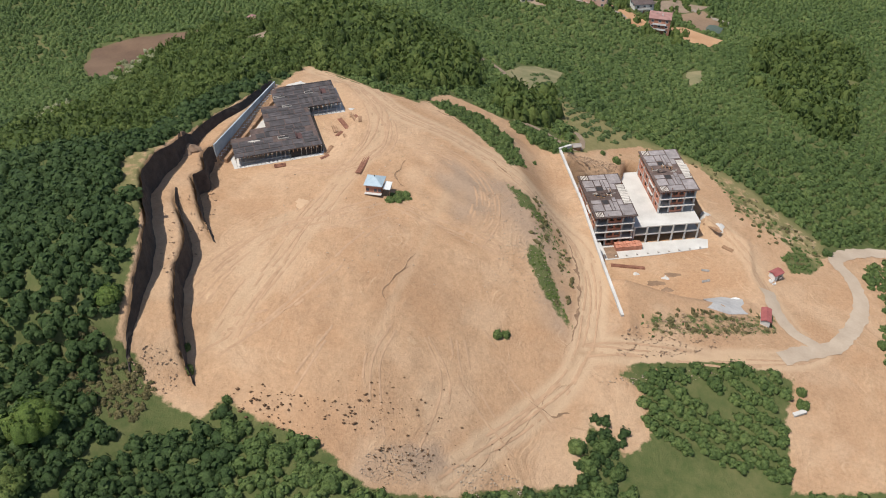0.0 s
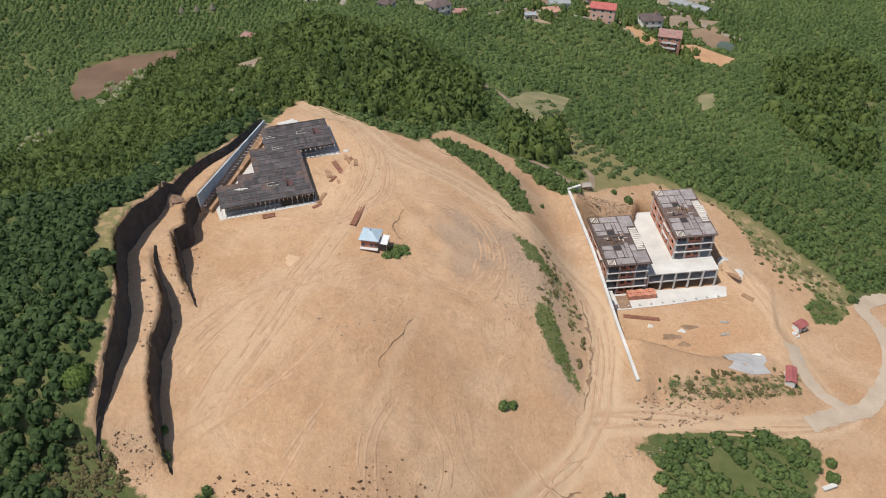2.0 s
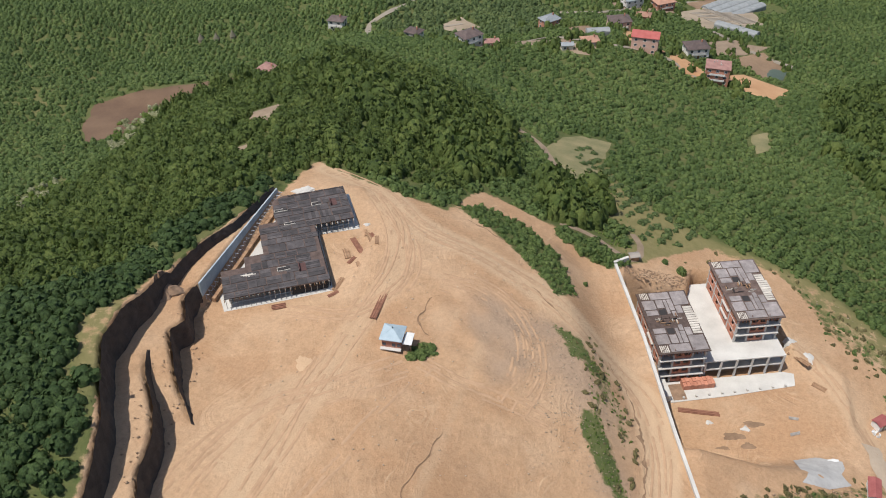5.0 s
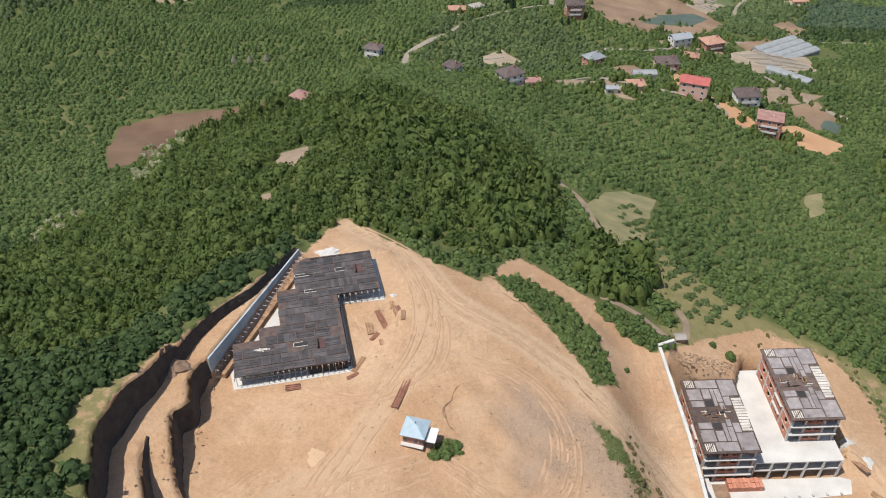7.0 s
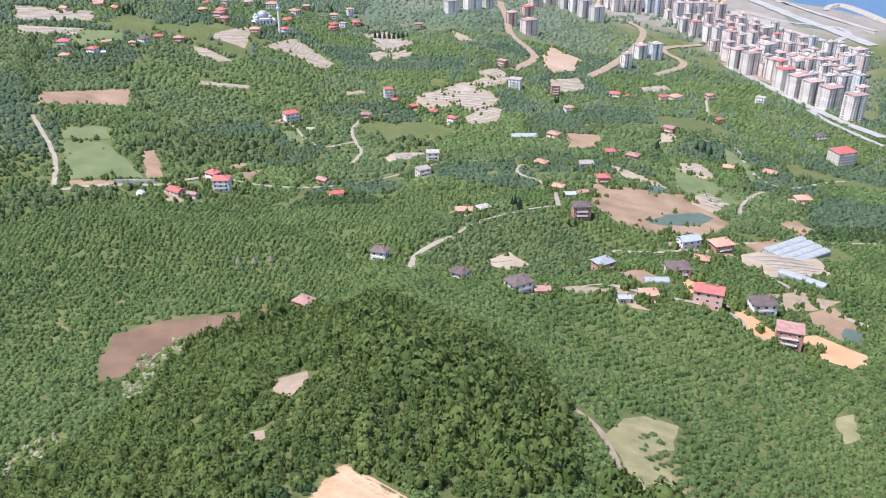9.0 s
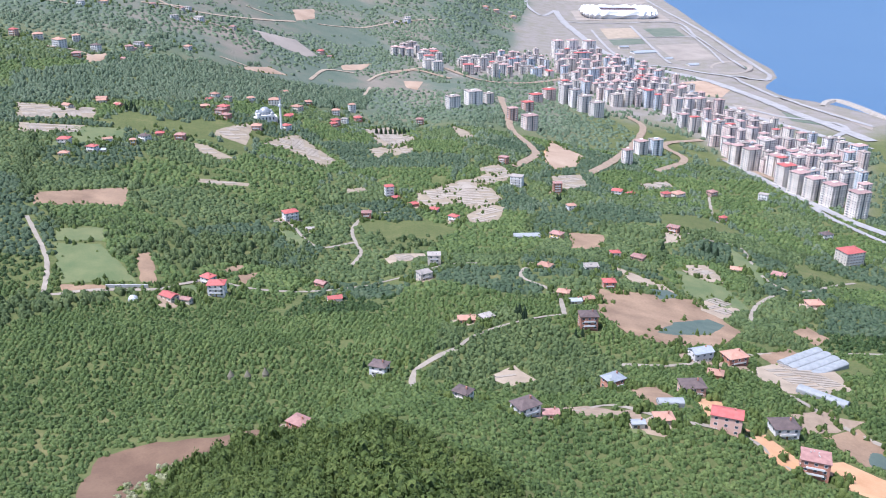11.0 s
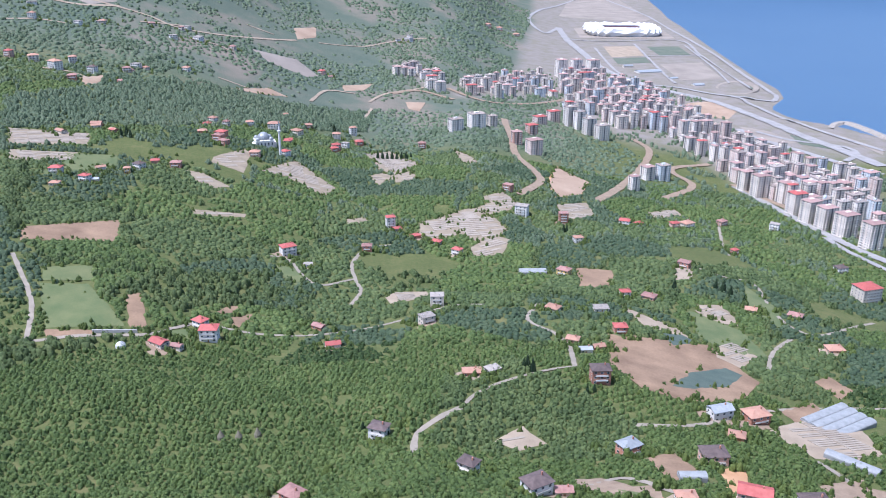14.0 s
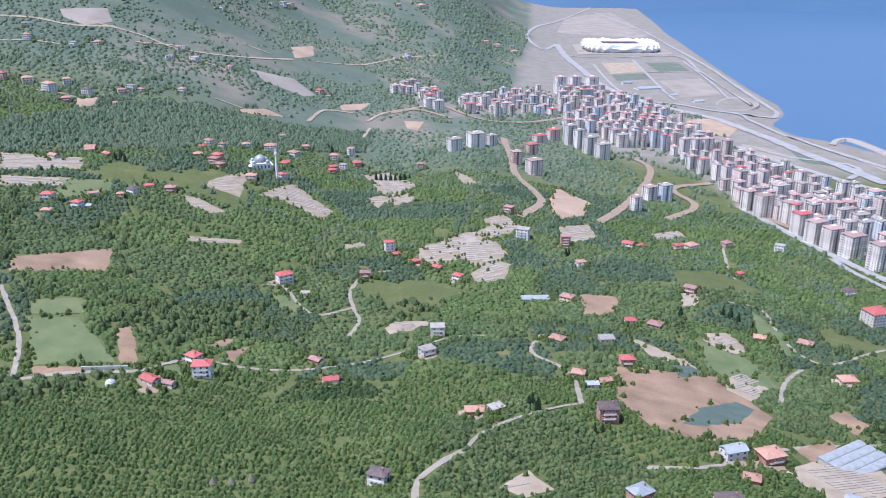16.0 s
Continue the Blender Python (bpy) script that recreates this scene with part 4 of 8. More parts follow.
field("brown", [(-315, 629), (-283, 633), (-280, 628), (-309, 621)], "tilled brown field with bare soil")
field("brown", [(-213, 689), (-201, 703), (-201, 675), (-206, 672)], "tilled brown field with bare soil")
field("brown", [(-221, 707), (-215, 714), (-214, 691), (-224, 691)], "tilled brown field with bare soil")
field("clear", [(14, 482), (26, 482), (40, 464), (56, 446), (58, 440), (47, 442), (34, 456), (22, 463), (15, 465)], "bare earth strip along the lane")
field("meadow", [(28, 466.5), (42, 459), (51, 448), (46, 445), (35, 457)], "small green lawn beside the lane", 0.5)
field("clear", [(128, 503), (144, 514), (155, 512), (168, 512), (149, 496), (129, 485)], "dry trodden ground between the houses")
field("pale", [(63, 775), (81, 753), (105, 734), (112, 715), (93, 724), (78, 727)], "pale dry field with thin rows", rows=2.4)
field("pale", [(130, 804), (152, 812), (156, 766), (141, 765), (130, 779)], "pale dry field with thin rows", rows=2.4)
field("pale", [(131, 720), (150, 734), (154, 705), (135, 677), (119, 690)], "pale dry field with thin rows", rows=2.4)
field("pale", [(-116, 767), (-110, 780), (-84, 788), (-83, 764), (-109, 751)], "pale dry field with thin rows", rows=2.4)
field("pale", [(124, 569), (181, 625), (177, 552), (156, 540), (137, 536)], "pale dry field with thin rows", rows=2.4)
field("pale", [(-22, 522), (-8, 541), (4, 526), (-10, 516)], "pale dry field with thin rows", rows=2.4)
field("pale", [(130, 903), (151, 921), (138, 866), (123, 861)], "pale dry field with thin rows", rows=2.4)
field("orange", [(97, 461), (106, 469), (117, 449), (140, 464), (160, 452), (154, 438), (144, 430), (121, 438), (110, 436), (101, 445)], "bare orange earth terrace")
field("orange", [(80, 496), (95, 511), (90, 477), (79, 469)], "bare orange earth terrace")
field("orange", [(35, 1326), (52, 1292), (77, 1265), (61, 1185), (29, 1151), (20, 1225)], "bare orange earth terrace")
field("dry", [(26, 328), (34, 345), (42, 351), (54, 349), (49, 329), (42, 325), (45, 304), (35, 292), (30, 308)], "dry pale green mown meadow beside the path")
field("meadow", [(-356, 705), (-326, 724), (-316, 698), (-346, 687)], "green mown meadow")
field("meadow", [(-346, 683), (-316, 693), (-267, 642), (-314, 630)], "green mown meadow")
field("meadow", [(-215, 824), (-183, 790), (-187, 770), (-212, 796)], "green mown meadow")
field("meadow", [(121, 787), (155, 755), (162, 709), (142, 701), (117, 727)], "green mown meadow")
field("meadow", [(187, 882), (203, 821), (189, 772), (172, 807)], "green mown meadow")
field("meadow", [(-490, 983), (-437, 1008), (-420, 959), (-458, 932)], "green mown meadow")
field("teal", [(96, 648), (124, 673), (134, 662), (118, 633), (89, 611), (78, 608)], "blue-green covered vegetable crop", 0.6)
field("teal", [(90, 718), (105, 724), (114, 712), (94, 696)], "blue-green covered vegetable crop", 0.6)
field("beds", [(-355, 1061), (-332, 1129), (-317, 1062), (-313, 1035), (-352, 1043)], "terraced vegetable beds under pale sheets", rows=5.0)
field("beds", [(-301, 1057), (-281, 1135), (-221, 1073), (-225, 1035), (-274, 1063)], "terraced vegetable beds under pale sheets", rows=5.0)
field("beds", [(-227, 1277), (-201, 1306), (-146, 1240), (-168, 1189), (-205, 1241)], "terraced vegetable beds under pale sheets", rows=5.0)
field("beds", [(-117, 990), (-69, 1052), (-38, 1030), (-25, 999), (-46, 947), (-82, 985)], "terraced vegetable beds under pale sheets", rows=5.0)
field("beds", [(-365, 1004), (-348, 1007), (-312, 987), (-325, 972), (-345, 981)], "terraced vegetable beds under pale sheets", rows=5.0)
field("beds", [(-322, 905), (-276, 926), (-275, 915), (-316, 891)], "terraced vegetable beds under pale sheets", rows=5.0)
field("beds", [(-575, 1037), (-496, 1066), (-479, 1026), (-542, 982)], "terraced vegetable beds under pale sheets", rows=5.0)
field("beds", [(-532, 965), (-475, 994), (-465, 968), (-514, 934)], "terraced vegetable beds under pale sheets", rows=5.0)
field("clear", [(-81, 325), (-71, 328), (-67, 315), (-72, 307), (-79, 315)], "small bare clearing in the wood")
field("clear", [(35, 467), (47, 468), (48, 454), (37, 449)], "trodden earth plot beside the lane")
field("brown", [(140, 605), (165, 624), (170, 605), (143, 585)], "tilled brown field with bare soil")
field("teal", [(156, 478), (163, 485), (169, 481), (162, 467), (153, 467)], "green vegetable crop in a small plot", 0.5)
field("clear", [(134, 507), (154, 519), (151, 503), (137, 492)], "trodden garden plot behind the house")
field("brown", [(179, 665), (192, 679), (199, 652), (184, 633)], "tilled brown field with bare soil")
field("meadow", [(-239, 648), (-225, 657), (-219, 645), (-233, 637)], "small lawn beside the lane")
lane("road", [(-40, 547), (-33, 568), (-20, 584), (-4, 595), (10, 604), (22, 612)], 2.2, LANE, "narrow lane round the orchard knoll")
lane("road", [(95, 469), (103, 463), (108, 450), (114, 440)], 3.4, FIELD["orange"], "orange earth track beside the terrace")
field("clear", [(-80, 289), (-72, 288), (-71, 282), (-76, 282)], "small bare clearing in the wood")
field("dry", [(120, 380), (129, 386), (124, 365), (116, 359)], "dry gap between the hazel rows")

# ---- coast roads, flats and far slopes ----
lane("road", [(309, 4423), (435, 3718), (477, 3268), (514, 2758), (526, 2389), (535, 2153), (538, 2097), (515, 2042), (485, 2050), (429, 2063), (386, 2089), (334, 2141), (275, 2168)], 11, ASPHALT, "grey asphalt road on the coastal flats", 1.3, 18.0)
lane("road", [(552, 1525), (525, 1615), (489, 1709), (458, 1812), (412, 1933), (381, 2001), (323, 2071), (272, 2148), (222, 2268), (180, 2422), (139, 2723), (114, 2904), (96, 3172)], 22, ASPHALT, "grey asphalt road on the coastal flats", 1.3, 18.0)
lane("road", [(534, 1475), (497, 1532), (451, 1611), (392, 1708), (383, 1757)], 14, ASPHALT, "grey asphalt road on the coastal flats", 1.3, 18.0)
lane("road", [(504, 1552), (539, 1599), (535, 1644), (495, 1667), (454, 1686), (410, 1742)], 10, ASPHALT, "grey asphalt road on the coastal flats", 1.3, 18.0)
lane("road", [(590, 1624), (554, 1703), (521, 1782), (488, 1885), (448, 2041), (407, 2073)], 10, ASPHALT, "grey asphalt road on the coastal flats", 1.3, 18.0)
lane("road", [(96, 3172), (45, 2986), (-5, 3253), (34, 3621), (121, 3944), (331, 4731)], 12, ASPHALT, "grey asphalt road on the coastal flats", 1.3, 18.0)
lane("road", [(114, 2917), (269, 2907), (464, 2950), (474, 2631)], 9, ASPHALT, "grey asphalt road on the coastal flats", 1.3, 18.0)
lane("road", [(314, 2852), (322, 2523), (329, 2278), (336, 2194)], 8, ASPHALT, "grey asphalt road on the coastal flats", 1.3, 18.0)
lane("road", [(317, 2607), (478, 2651)], 7, ASPHALT, "grey asphalt road on the coastal flats", 1.3, 18.0)
lane("road", [(190, 2760), (209, 2424), (225, 2298)], 7, ASPHALT, "grey asphalt road on the coastal flats", 1.3, 18.0)
lane("road", [(478, 2651), (491, 2293), (498, 2156)], 8, ASPHALT, "grey asphalt road on the coastal flats", 1.3, 18.0)
lane("road", [(463, 2843), (469, 2449), (462, 2219)], 6, ASPHALT, "grey asphalt road on the coastal flats", 1.3, 18.0)
lane("road", [(290, 1363), (319, 1258), (349, 1155), (374, 1092), (401, 1050)], 14, ASPHALT, "grey asphalt road below the towers", 1.0, 12.0)
lane("road", [(343, 1140), (354, 1090), (388, 1017)], 8, ASPHALT, "grey asphalt road below the towers", 1.0, 12.0)
field("pale", [(217, 2796), (318, 2806), (319, 2617), (224, 2588)], "dry grass plot on the coastal flats", 0.7)
field("dull", [(225, 2569), (315, 2587), (318, 2495), (230, 2469)], "dull green sports ground on the coastal flats", 0.7)
field("dull", [(345, 2797), (441, 2829), (448, 2659), (359, 2630)], "dull green sports ground on the coastal flats", 0.7)
field("worked", [(337, 2471), (455, 2526), (461, 2276), (356, 2237)], "levelled grey-brown building plot", 0.7)
field("worked", [(165, 4141), (388, 4431), (454, 3531), (399, 3421), (222, 3509), (108, 3534)], "wide bare levelled plot behind the stadium", 0.7)
field("earth", [(324, 1973), (381, 2001), (412, 1908), (380, 1837), (321, 1860)], "reddish bare earth inside the road loop", 0.7)
field("worked", [(389, 1783), (432, 1753), (470, 1676), (436, 1657), (392, 1708)], "bare earth strip beside the highway", 0.7)
field("dull", [(466, 1731), (504, 1664), (511, 1628), (465, 1660)], "green verge beside the highway", 0.7)
field("worked", [(520, 1778), (562, 1669), (580, 1599), (594, 1635), (550, 1747)], "bare made ground along the shore", 0.7)
lane("road", [(-873, 1564), (-833, 1593), (-774, 1610), (-725, 1661)], 7.2, FIELD["pale"], "pale earth road across the far hillside", 1.0, 14.0)
lane("road", [(-773, 1649), (-722, 1656), (-672, 1663), (-629, 1653), (-589, 1679), (-542, 1751), (-478, 1909)], 6.4, FIELD["pale"], "pale earth road across the far hillside", 1.0, 14.0)
lane("road", [(-365, 2049), (-308, 2168), (-210, 2295)], 5.6000000000000005, FIELD["pale"], "pale earth road across the far hillside", 1.0, 14.0)
lane("road", [(-566, 1864), (-515, 1880)], 4.800000000000001, FIELD["pale"], "pale earth road across the far hillside", 1.0, 14.0)
lane("road", [(-585, 1613), (-544, 1634), (-522, 1625)], 4.800000000000001, FIELD["pale"], "pale earth road across the far hillside", 1.0, 14.0)
lane("road", [(-358, 1522), (-354, 1627), (-312, 1663)], 5.6000000000000005, FIELD["pale"], "pale earth road across the far hillside", 1.0, 14.0)
lane("road", [(-281, 1628), (-264, 1710), (-212, 1791), (-171, 1866)], 5.6000000000000005, FIELD["pale"], "pale earth road across the far hillside", 1.0, 14.0)
lane("road", [(-268, 1505), (-269, 1588)], 4.800000000000001, FIELD["pale"], "pale earth road across the far hillside", 1.0, 14.0)
lane("road", [(-820, 1466), (-785, 1500), (-745, 1510)], 4.800000000000001, FIELD["pale"], "pale earth road across the far hillside", 1.0, 14.0)
lane("road", [(-672, 1617), (-611, 1685)], 4.800000000000001, FIELD["pale"], "pale earth road across the far hillside", 1.0, 14.0)
lane("road", [(-444, 1961), (-365, 2049)], 4.0, FIELD["pale"], "pale earth road across the far hillside", 1.0, 14.0)
lane("road", [(-671, 1285), (-636, 1292), (-598, 1278)], 4.800000000000001, FIELD["pale"], "pale earth road across the far hillside", 1.0, 14.0)
lane("road", [(-482, 1450), (-425, 1459)], 4.0, FIELD["pale"], "pale earth road across the far hillside", 1.0, 14.0)
field("worked", [(-822, 1661), (-770, 1732), (-737, 1677), (-762, 1624), (-802, 1633)], "grey-brown quarry face on the far hill", 0.8)
field("earth", [(-508, 2003), (-479, 2086), (-459, 2000), (-479, 1922)], "orange earth scar on the hillside", 0.8)
field("earth", [(-455, 1419), (-420, 1504), (-389, 1501), (-422, 1450)], "orange earth bank on the slope", 0.8)
field("earth", [(-343, 1695), (-295, 1773), (-304, 1702), (-331, 1662)], "orange earth bank on the slope", 0.8)
field("earth", [(-224, 1678), (-190, 1696), (-192, 1627), (-212, 1632)], "orange earth bank on the slope", 0.8)
field("earth", [(34, 1320), (54, 1293), (78, 1266), (61, 1188), (32, 1153), (22, 1211)], "dug orange building pit", 0.8)
field("worked", [(-506, 1700), (-441, 1761), (-386, 1705), (-398, 1668), (-465, 1661)], "terraced plot on the far slope", 0.8)
field("earth", [(-612, 1274), (-593, 1308), (-582, 1267), (-593, 1251)], "bare earth plot below the hill village", 0.8)
field("beds", [(-91, 1021), (-57, 1060), (-39, 1055), (-66, 1004), (-88, 997)], "small terraced vegetable plots", rows=5.0)
field("beds", [(-59, 1094), (-34, 1131), (-18, 1107), (-39, 1074)], "small terraced vegetable plots", rows=5.0)
field("beds", [(28, 1121), (66, 1156), (74, 1098), (38, 1062)], "small terraced vegetable plots", rows=5.0)
field("beds", [(-173, 1173), (-152, 1200), (-137, 1157), (-161, 1135)], "small terraced vegetable plots", rows=5.0)
field("beds", [(-189, 976), (-174, 991), (-166, 977), (-185, 960)], "small terraced vegetable plots", rows=5.0)
field("beds", [(140, 1162), (179, 1199), (185, 1172), (145, 1133)], "small terraced vegetable plots", rows=5.0)
field("beds", [(126, 789), (154, 802), (158, 776), (134, 770)], "small terraced vegetable plots", rows=5.0)
field("beds", [(-220, 1288), (-198, 1327), (-145, 1246), (-168, 1176), (-193, 1199)], "terraced vegetable beds under pale sheets", rows=5.0)
field("beds", [(-197, 1156), (-184, 1184), (-165, 1157), (-179, 1112)], "terraced vegetable beds under pale sheets", rows=5.0)
field("beds", [(-115, 998), (-90, 1017), (-60, 1010), (-80, 963), (-112, 945)], "terraced vegetable beds under pale sheets", rows=5.0)
field("beds", [(-61, 936), (-41, 981), (-21, 969), (-28, 924), (-54, 912)], "terraced vegetable beds under pale sheets", rows=5.0)
field("beds", [(-57, 1064), (-27, 1112), (-7, 1091), (-49, 1031)], "terraced vegetable beds under pale sheets", rows=5.0)
field("beds", [(-111, 1336), (-85, 1299), (-67, 1254), (-89, 1244)], "terraced vegetable beds under pale sheets", rows=5.0)

# ---- building site ----
RG = np.random.RandomState(7)


def at_yaw(x, y, z, yaw):
    return pose(x, y, z, 0, 0, yaw)


def frame_block(x, y, z, yaw, w, d, storeys, label):
    """A concrete-framed block: slabs, columns, brick infill with openings, shuttered roof deck."""
    H = 3.05
    b = empty("apartment_block", at_yaw(x, y, z, yaw), label, "building", "twin apartment blocks")
    cols_u, cols_v = [0.25, w * 0.30, w * 0.70, w - 0.25], [0.25, d * 0.25, d * 0.5, d * 0.75, d - 0.25]
    core = Shape().box(w * 0.34, d * 0.36, 0.05, w * 0.66, d * 0.64, storeys * H - 0.4)
    core.make("stair_core", CONCRETE, b)
    col = None
    for u in cols_u:
        for v in cols_v:
            if u in (cols_u[0], cols_u[-1]) or v in (cols_v[0], cols_v[-1]):
                if col is None:
                    col = Shape().box(-0.27, -0.27, 0, 0.27, 0.27, storeys * H - 0.25).make("column", CONCRETE, b)
                    col.matrix_basis = Matrix.Translation((u, v, 0))
                else:
                    share("column", col, Matrix.Translation((u, v, 0)), b)
    for s in range(1, storeys):
        o = 1.0
        Shape().box(0, -o * 0.7, s * H - 0.25, w, d + o * 0.4, s * H).box(-0.5, d * 0.27, s * H - 0.25, 0, d * 0.48, s * H).box(w, d * 0.2, s * H - 0.25, w + o, d * 0.5, s * H).make("floor_slab", CONCRETE, b)
    for s in range(storeys):
        z0, z1 = s * H + 0.02, (s + 1) * H - 0.26
        for side in range(4):
            stops = cols_u if side in (0, 2) else cols_v
            for k, (a, c) in enumerate(zip(stops, stops[1:])):
                if side == 0 and (k != 1):
                    continue                                   # open balcony bays
                if side == 1 and (s + k) % 3 == 0:
                    continue
                a, c = a + 0.27, c - 0.27
                mid, hw = (a + c) / 2, min(0.75, (c - a) / 5)
                holes = [mid - (c - a) / 4, mid + (c - a) / 4] if side == 0 else [mid]
                sh = Shape()
                cuts = [a]
                for hcen in holes:
                    cuts += [hcen - hw, hcen + hw]
                cuts.append(c)
                for i, (p, q) in enumerate(zip(cuts, cuts[1:])):
                    spans = [(z0, z1)] if i % 2 == 0 else [(z0, z0 + 0.9), (z1 - 0.35, z1)]
                    for lo, hi in spans:
                        if side == 0:
                            sh.box(p, 0.08, lo, q, 0.3, hi)
                        elif side == 2:
                            sh.box(p, d - 0.3, lo, q, d - 0.08, hi)
                        elif side == 3:
                            sh.box(0.08, p, lo, 0.3, q, hi)
                        else:
                            sh.box(w - 0.3, p, lo, w - 0.08, q, hi)
                sh.make("brick_panel", BRICK, b)
    peak = storeys * H
    Shape().box(-0.7, -0.8, peak - 0.25, w + 0.7, d + 0.7, peak).make("roof_slab", FORMBROWN, b, "dark brown shuttered edge of the roof")
    # shuttering on the roof: grey sheets between dark bearers, alike at both ends
    fu, half = w / 12.5, d / 2
    sheets = ((2.8, 8.2, -0.2, 2.5), (8.6, 12.7, -0.2, 5.2), (0.0, 3.4, 2.8, 6.4), (3.8, 5.7, 2.8, 6.0), (6.0, 6.8, 2.8, 8.4), (7.0, 8.3, 2.8, 7.2), (0.2, 3.4, 6.8, 8.7), (8.6, 10.2, 5.5, 8.4), (7.2, 8.3, 7.5, 9.6))
    for flip in (0, 1):
        for u0, u1, v0, v1 in sheets:
            if flip:
                v0, v1 = d - v1, d - v0
            h = peak + 0.03 + float(RG.uniform(0, 0.05))
            Shape().box(u0 * fu, v0, h, u1 * fu, v1, h + 0.1).make("formwork_panel", GREYPANEL, b)
        v0, v1 = (6.5, 8.6) if not flip else (d - 8.6, d - 6.5)
        # near-black sheet laid on the roof for the shade inside an opening
        Shape().box(3.8 * fu, v0, peak + 0.01, 5.8 * fu, v1, peak + 0.05).make("stair_opening", DARK, b, "opening in the roof deck, its dark inside painted flat")
        bar = Shape()
        v0 = -0.3 if not flip else d - 2.2
        for k in range(5):
            Shape().box(0.1 + 0.5 * k, v0, peak + 0.1, 0.42 + 0.5 * k, v0 + 2.5, peak + 0.18).make("pale_plank", PLANK, b)
        bar.add([(0.0, v0, peak + 0.2), (0.3, v0, peak + 0.2), (2.5, v0 + 2.4, peak + 0.2), (2.2, v0 + 2.4, peak + 0.2), (0.0, v0, peak + 0.26), (0.3, v0, peak + 0.26), (2.5, v0 + 2.4, peak + 0.26), (2.2, v0 + 2.4, peak + 0.26)], [(4, 5, 6, 7), (0, 1, 5, 4), (1, 2, 6, 5), (2, 3, 7, 6), (3, 0, 4, 7)])
        bar.make("diagonal_bearer", FORMBROWN, b)
    for k in range(12):
        v = half - 5.4 + 0.9 * k
        Shape().box(10.5 * fu, v, peak + 0.06, (12.9 + (0.5 if 3 < k < 9 else 0)) * fu, v + 0.74, peak + 0.16).make("pale_plank", PLANK, b)
    for k in range(22):
        u, v, q = float(RG.uniform(0.4, 8.0)) * fu, half + float(RG.uniform(-1.6, 1.6)), float(RG.uniform(0, 1))
        a, c = (1.6, 0.16) if q < 0.5 else (0.16, 1.2)
        Shape().box(u, v, peak + 0.05, u + a, v + c, peak + 0.2 + 0.5 * q).make("shutter_timber", (TIMBER, FORMBROWN, PLANK, DARK)[k % 4], b)
    for k in range(int(d / 1.1)):
        for uu, ww in ((-0.75, -0.1),):
            Shape().box(uu, k * 1.1, peak - 0.75, ww, k * 1.1 + 0.12, peak - 0.6).make("edge_bracket", TIMBER, b)
    for k in range(int(w / 0.9)):
        Shape().box(k * 0.9, -0.85, peak - 0.9, k * 0.9 + 0.12, -0.2, peak - 0.3).make("edge_prop", RUST, b)
    for uu, vv in ((w * 0.3, 0.0), (w * 0.7, 0.0), (0.0, d * 0.25), (0.0, d * 0.75), (w, d * 0.3), (w, d * 0.75), (w * 0.5, d)):
        for du, dv, hh in ((0.0, 0.0, 0.9), (0.2, 0.0, 0.8), (0.0, 0.2, 0.95)):
            Shape().tube(uu + du, vv + dv, peak, peak + hh, 0.03, 0.03, 4).make("starter_bar", RUST, b)
    return b


YAW = 7.0
CA, SA = math.cos(radians(YAW)), math.sin(radians(YAW))


def yard(u, v):
    """From the podium's own axes to the plan."""
    return 49.4 + u * CA - v * SA, 218.4 + u * SA + v * CA


frame_block(*yard(0, 0), 162.85, YAW, 12.9, 22.5, 4, "unfinished concrete and red brick apartment block with shuttered roof")
frame_block(*yard(23.1, 6.6), 169.42, YAW, 12.2, 23.0, 3, "unfinished concrete and red brick apartment block standing on the podium deck")


def podium():
    b = empty("podium", at_yaw(*yard(0, 0), 162.6, YAW), "pale concrete podium deck on two open storeys of columns", "building")
    Shape().box(13.2, 0.2, 6.4, 36.0, 31.0, 6.78).make("deck", PALE, b, "broad bare pale concrete deck")
    Shape().box(13.2, 0.3, 3.1, 35.9, 12.0, 3.35).make("floor_slab", CONCRETE, b)
    Shape().box(13.2, 12.0, 0.1, 35.9, 12.3, 6.4).box(13.2, 30.5, 0.1, 35.9, 30.9, 6.4).box(35.5, 12.3, 0.1, 35.9, 30.5, 6.4).make("back_wall", CONCRETE, b)
    col = None
    for k in range(6):
        u = 13.6 + k * 4.4
        if col is None:
            col = Shape().box(-0.25, -0.25, 0, 0.25, 0.25, 6.4).make("column", PALE, b)
            col.matrix_basis = Matrix.Translation((u, 0.35, 0.05))
        else:
            share("column", col, Matrix.Translation((u, 0.35, 0.05)), b)
        share("column", col, Matrix.Translation((u, 6.4, 0.05)), b)
    Shape().box(13.3, 0.12, 3.35, 35.9, 0.3, 3.75).make("upstand", PALE, b)
    return b


podium()
ap = empty("apron", at_yaw(*yard(0, 0), 162.6, YAW), "pale concrete apron slab with broken edges", "pavement")
tagged(ap, kind="structure")
Shape().prism([(2.5, -7.2), (20, -6.6), (37.8, -5.2), (39.2, -1.0), (36.5, 0.0), (2.5, 0.0)], 0.02, 0.16).make("slab", PALE, ap)
for k in range(9):
    Shape().box(6 + k * 3.6, -6.3 + k * 0.12, 0.16, 6.5 + k * 3.6, -5.8 + k * 0.12, 0.7).make("column_stub", CONCRETE, ap)
bs = empty("brick_stack", at_yaw(*yard(7.0, -3.4), 162.77, YAW), "long stack of orange hollow bricks", "bricks")
for r in range(2):
    for k in range(9):
        Shape().box(k * 0.98, r * 1.5, 0, k * 0.98 + 0.92, r * 1.5 + 1.42, 1.55 + 0.12 * ((k * 7 + r) % 3)).make("pallet_of_bricks", BRICK, bs)
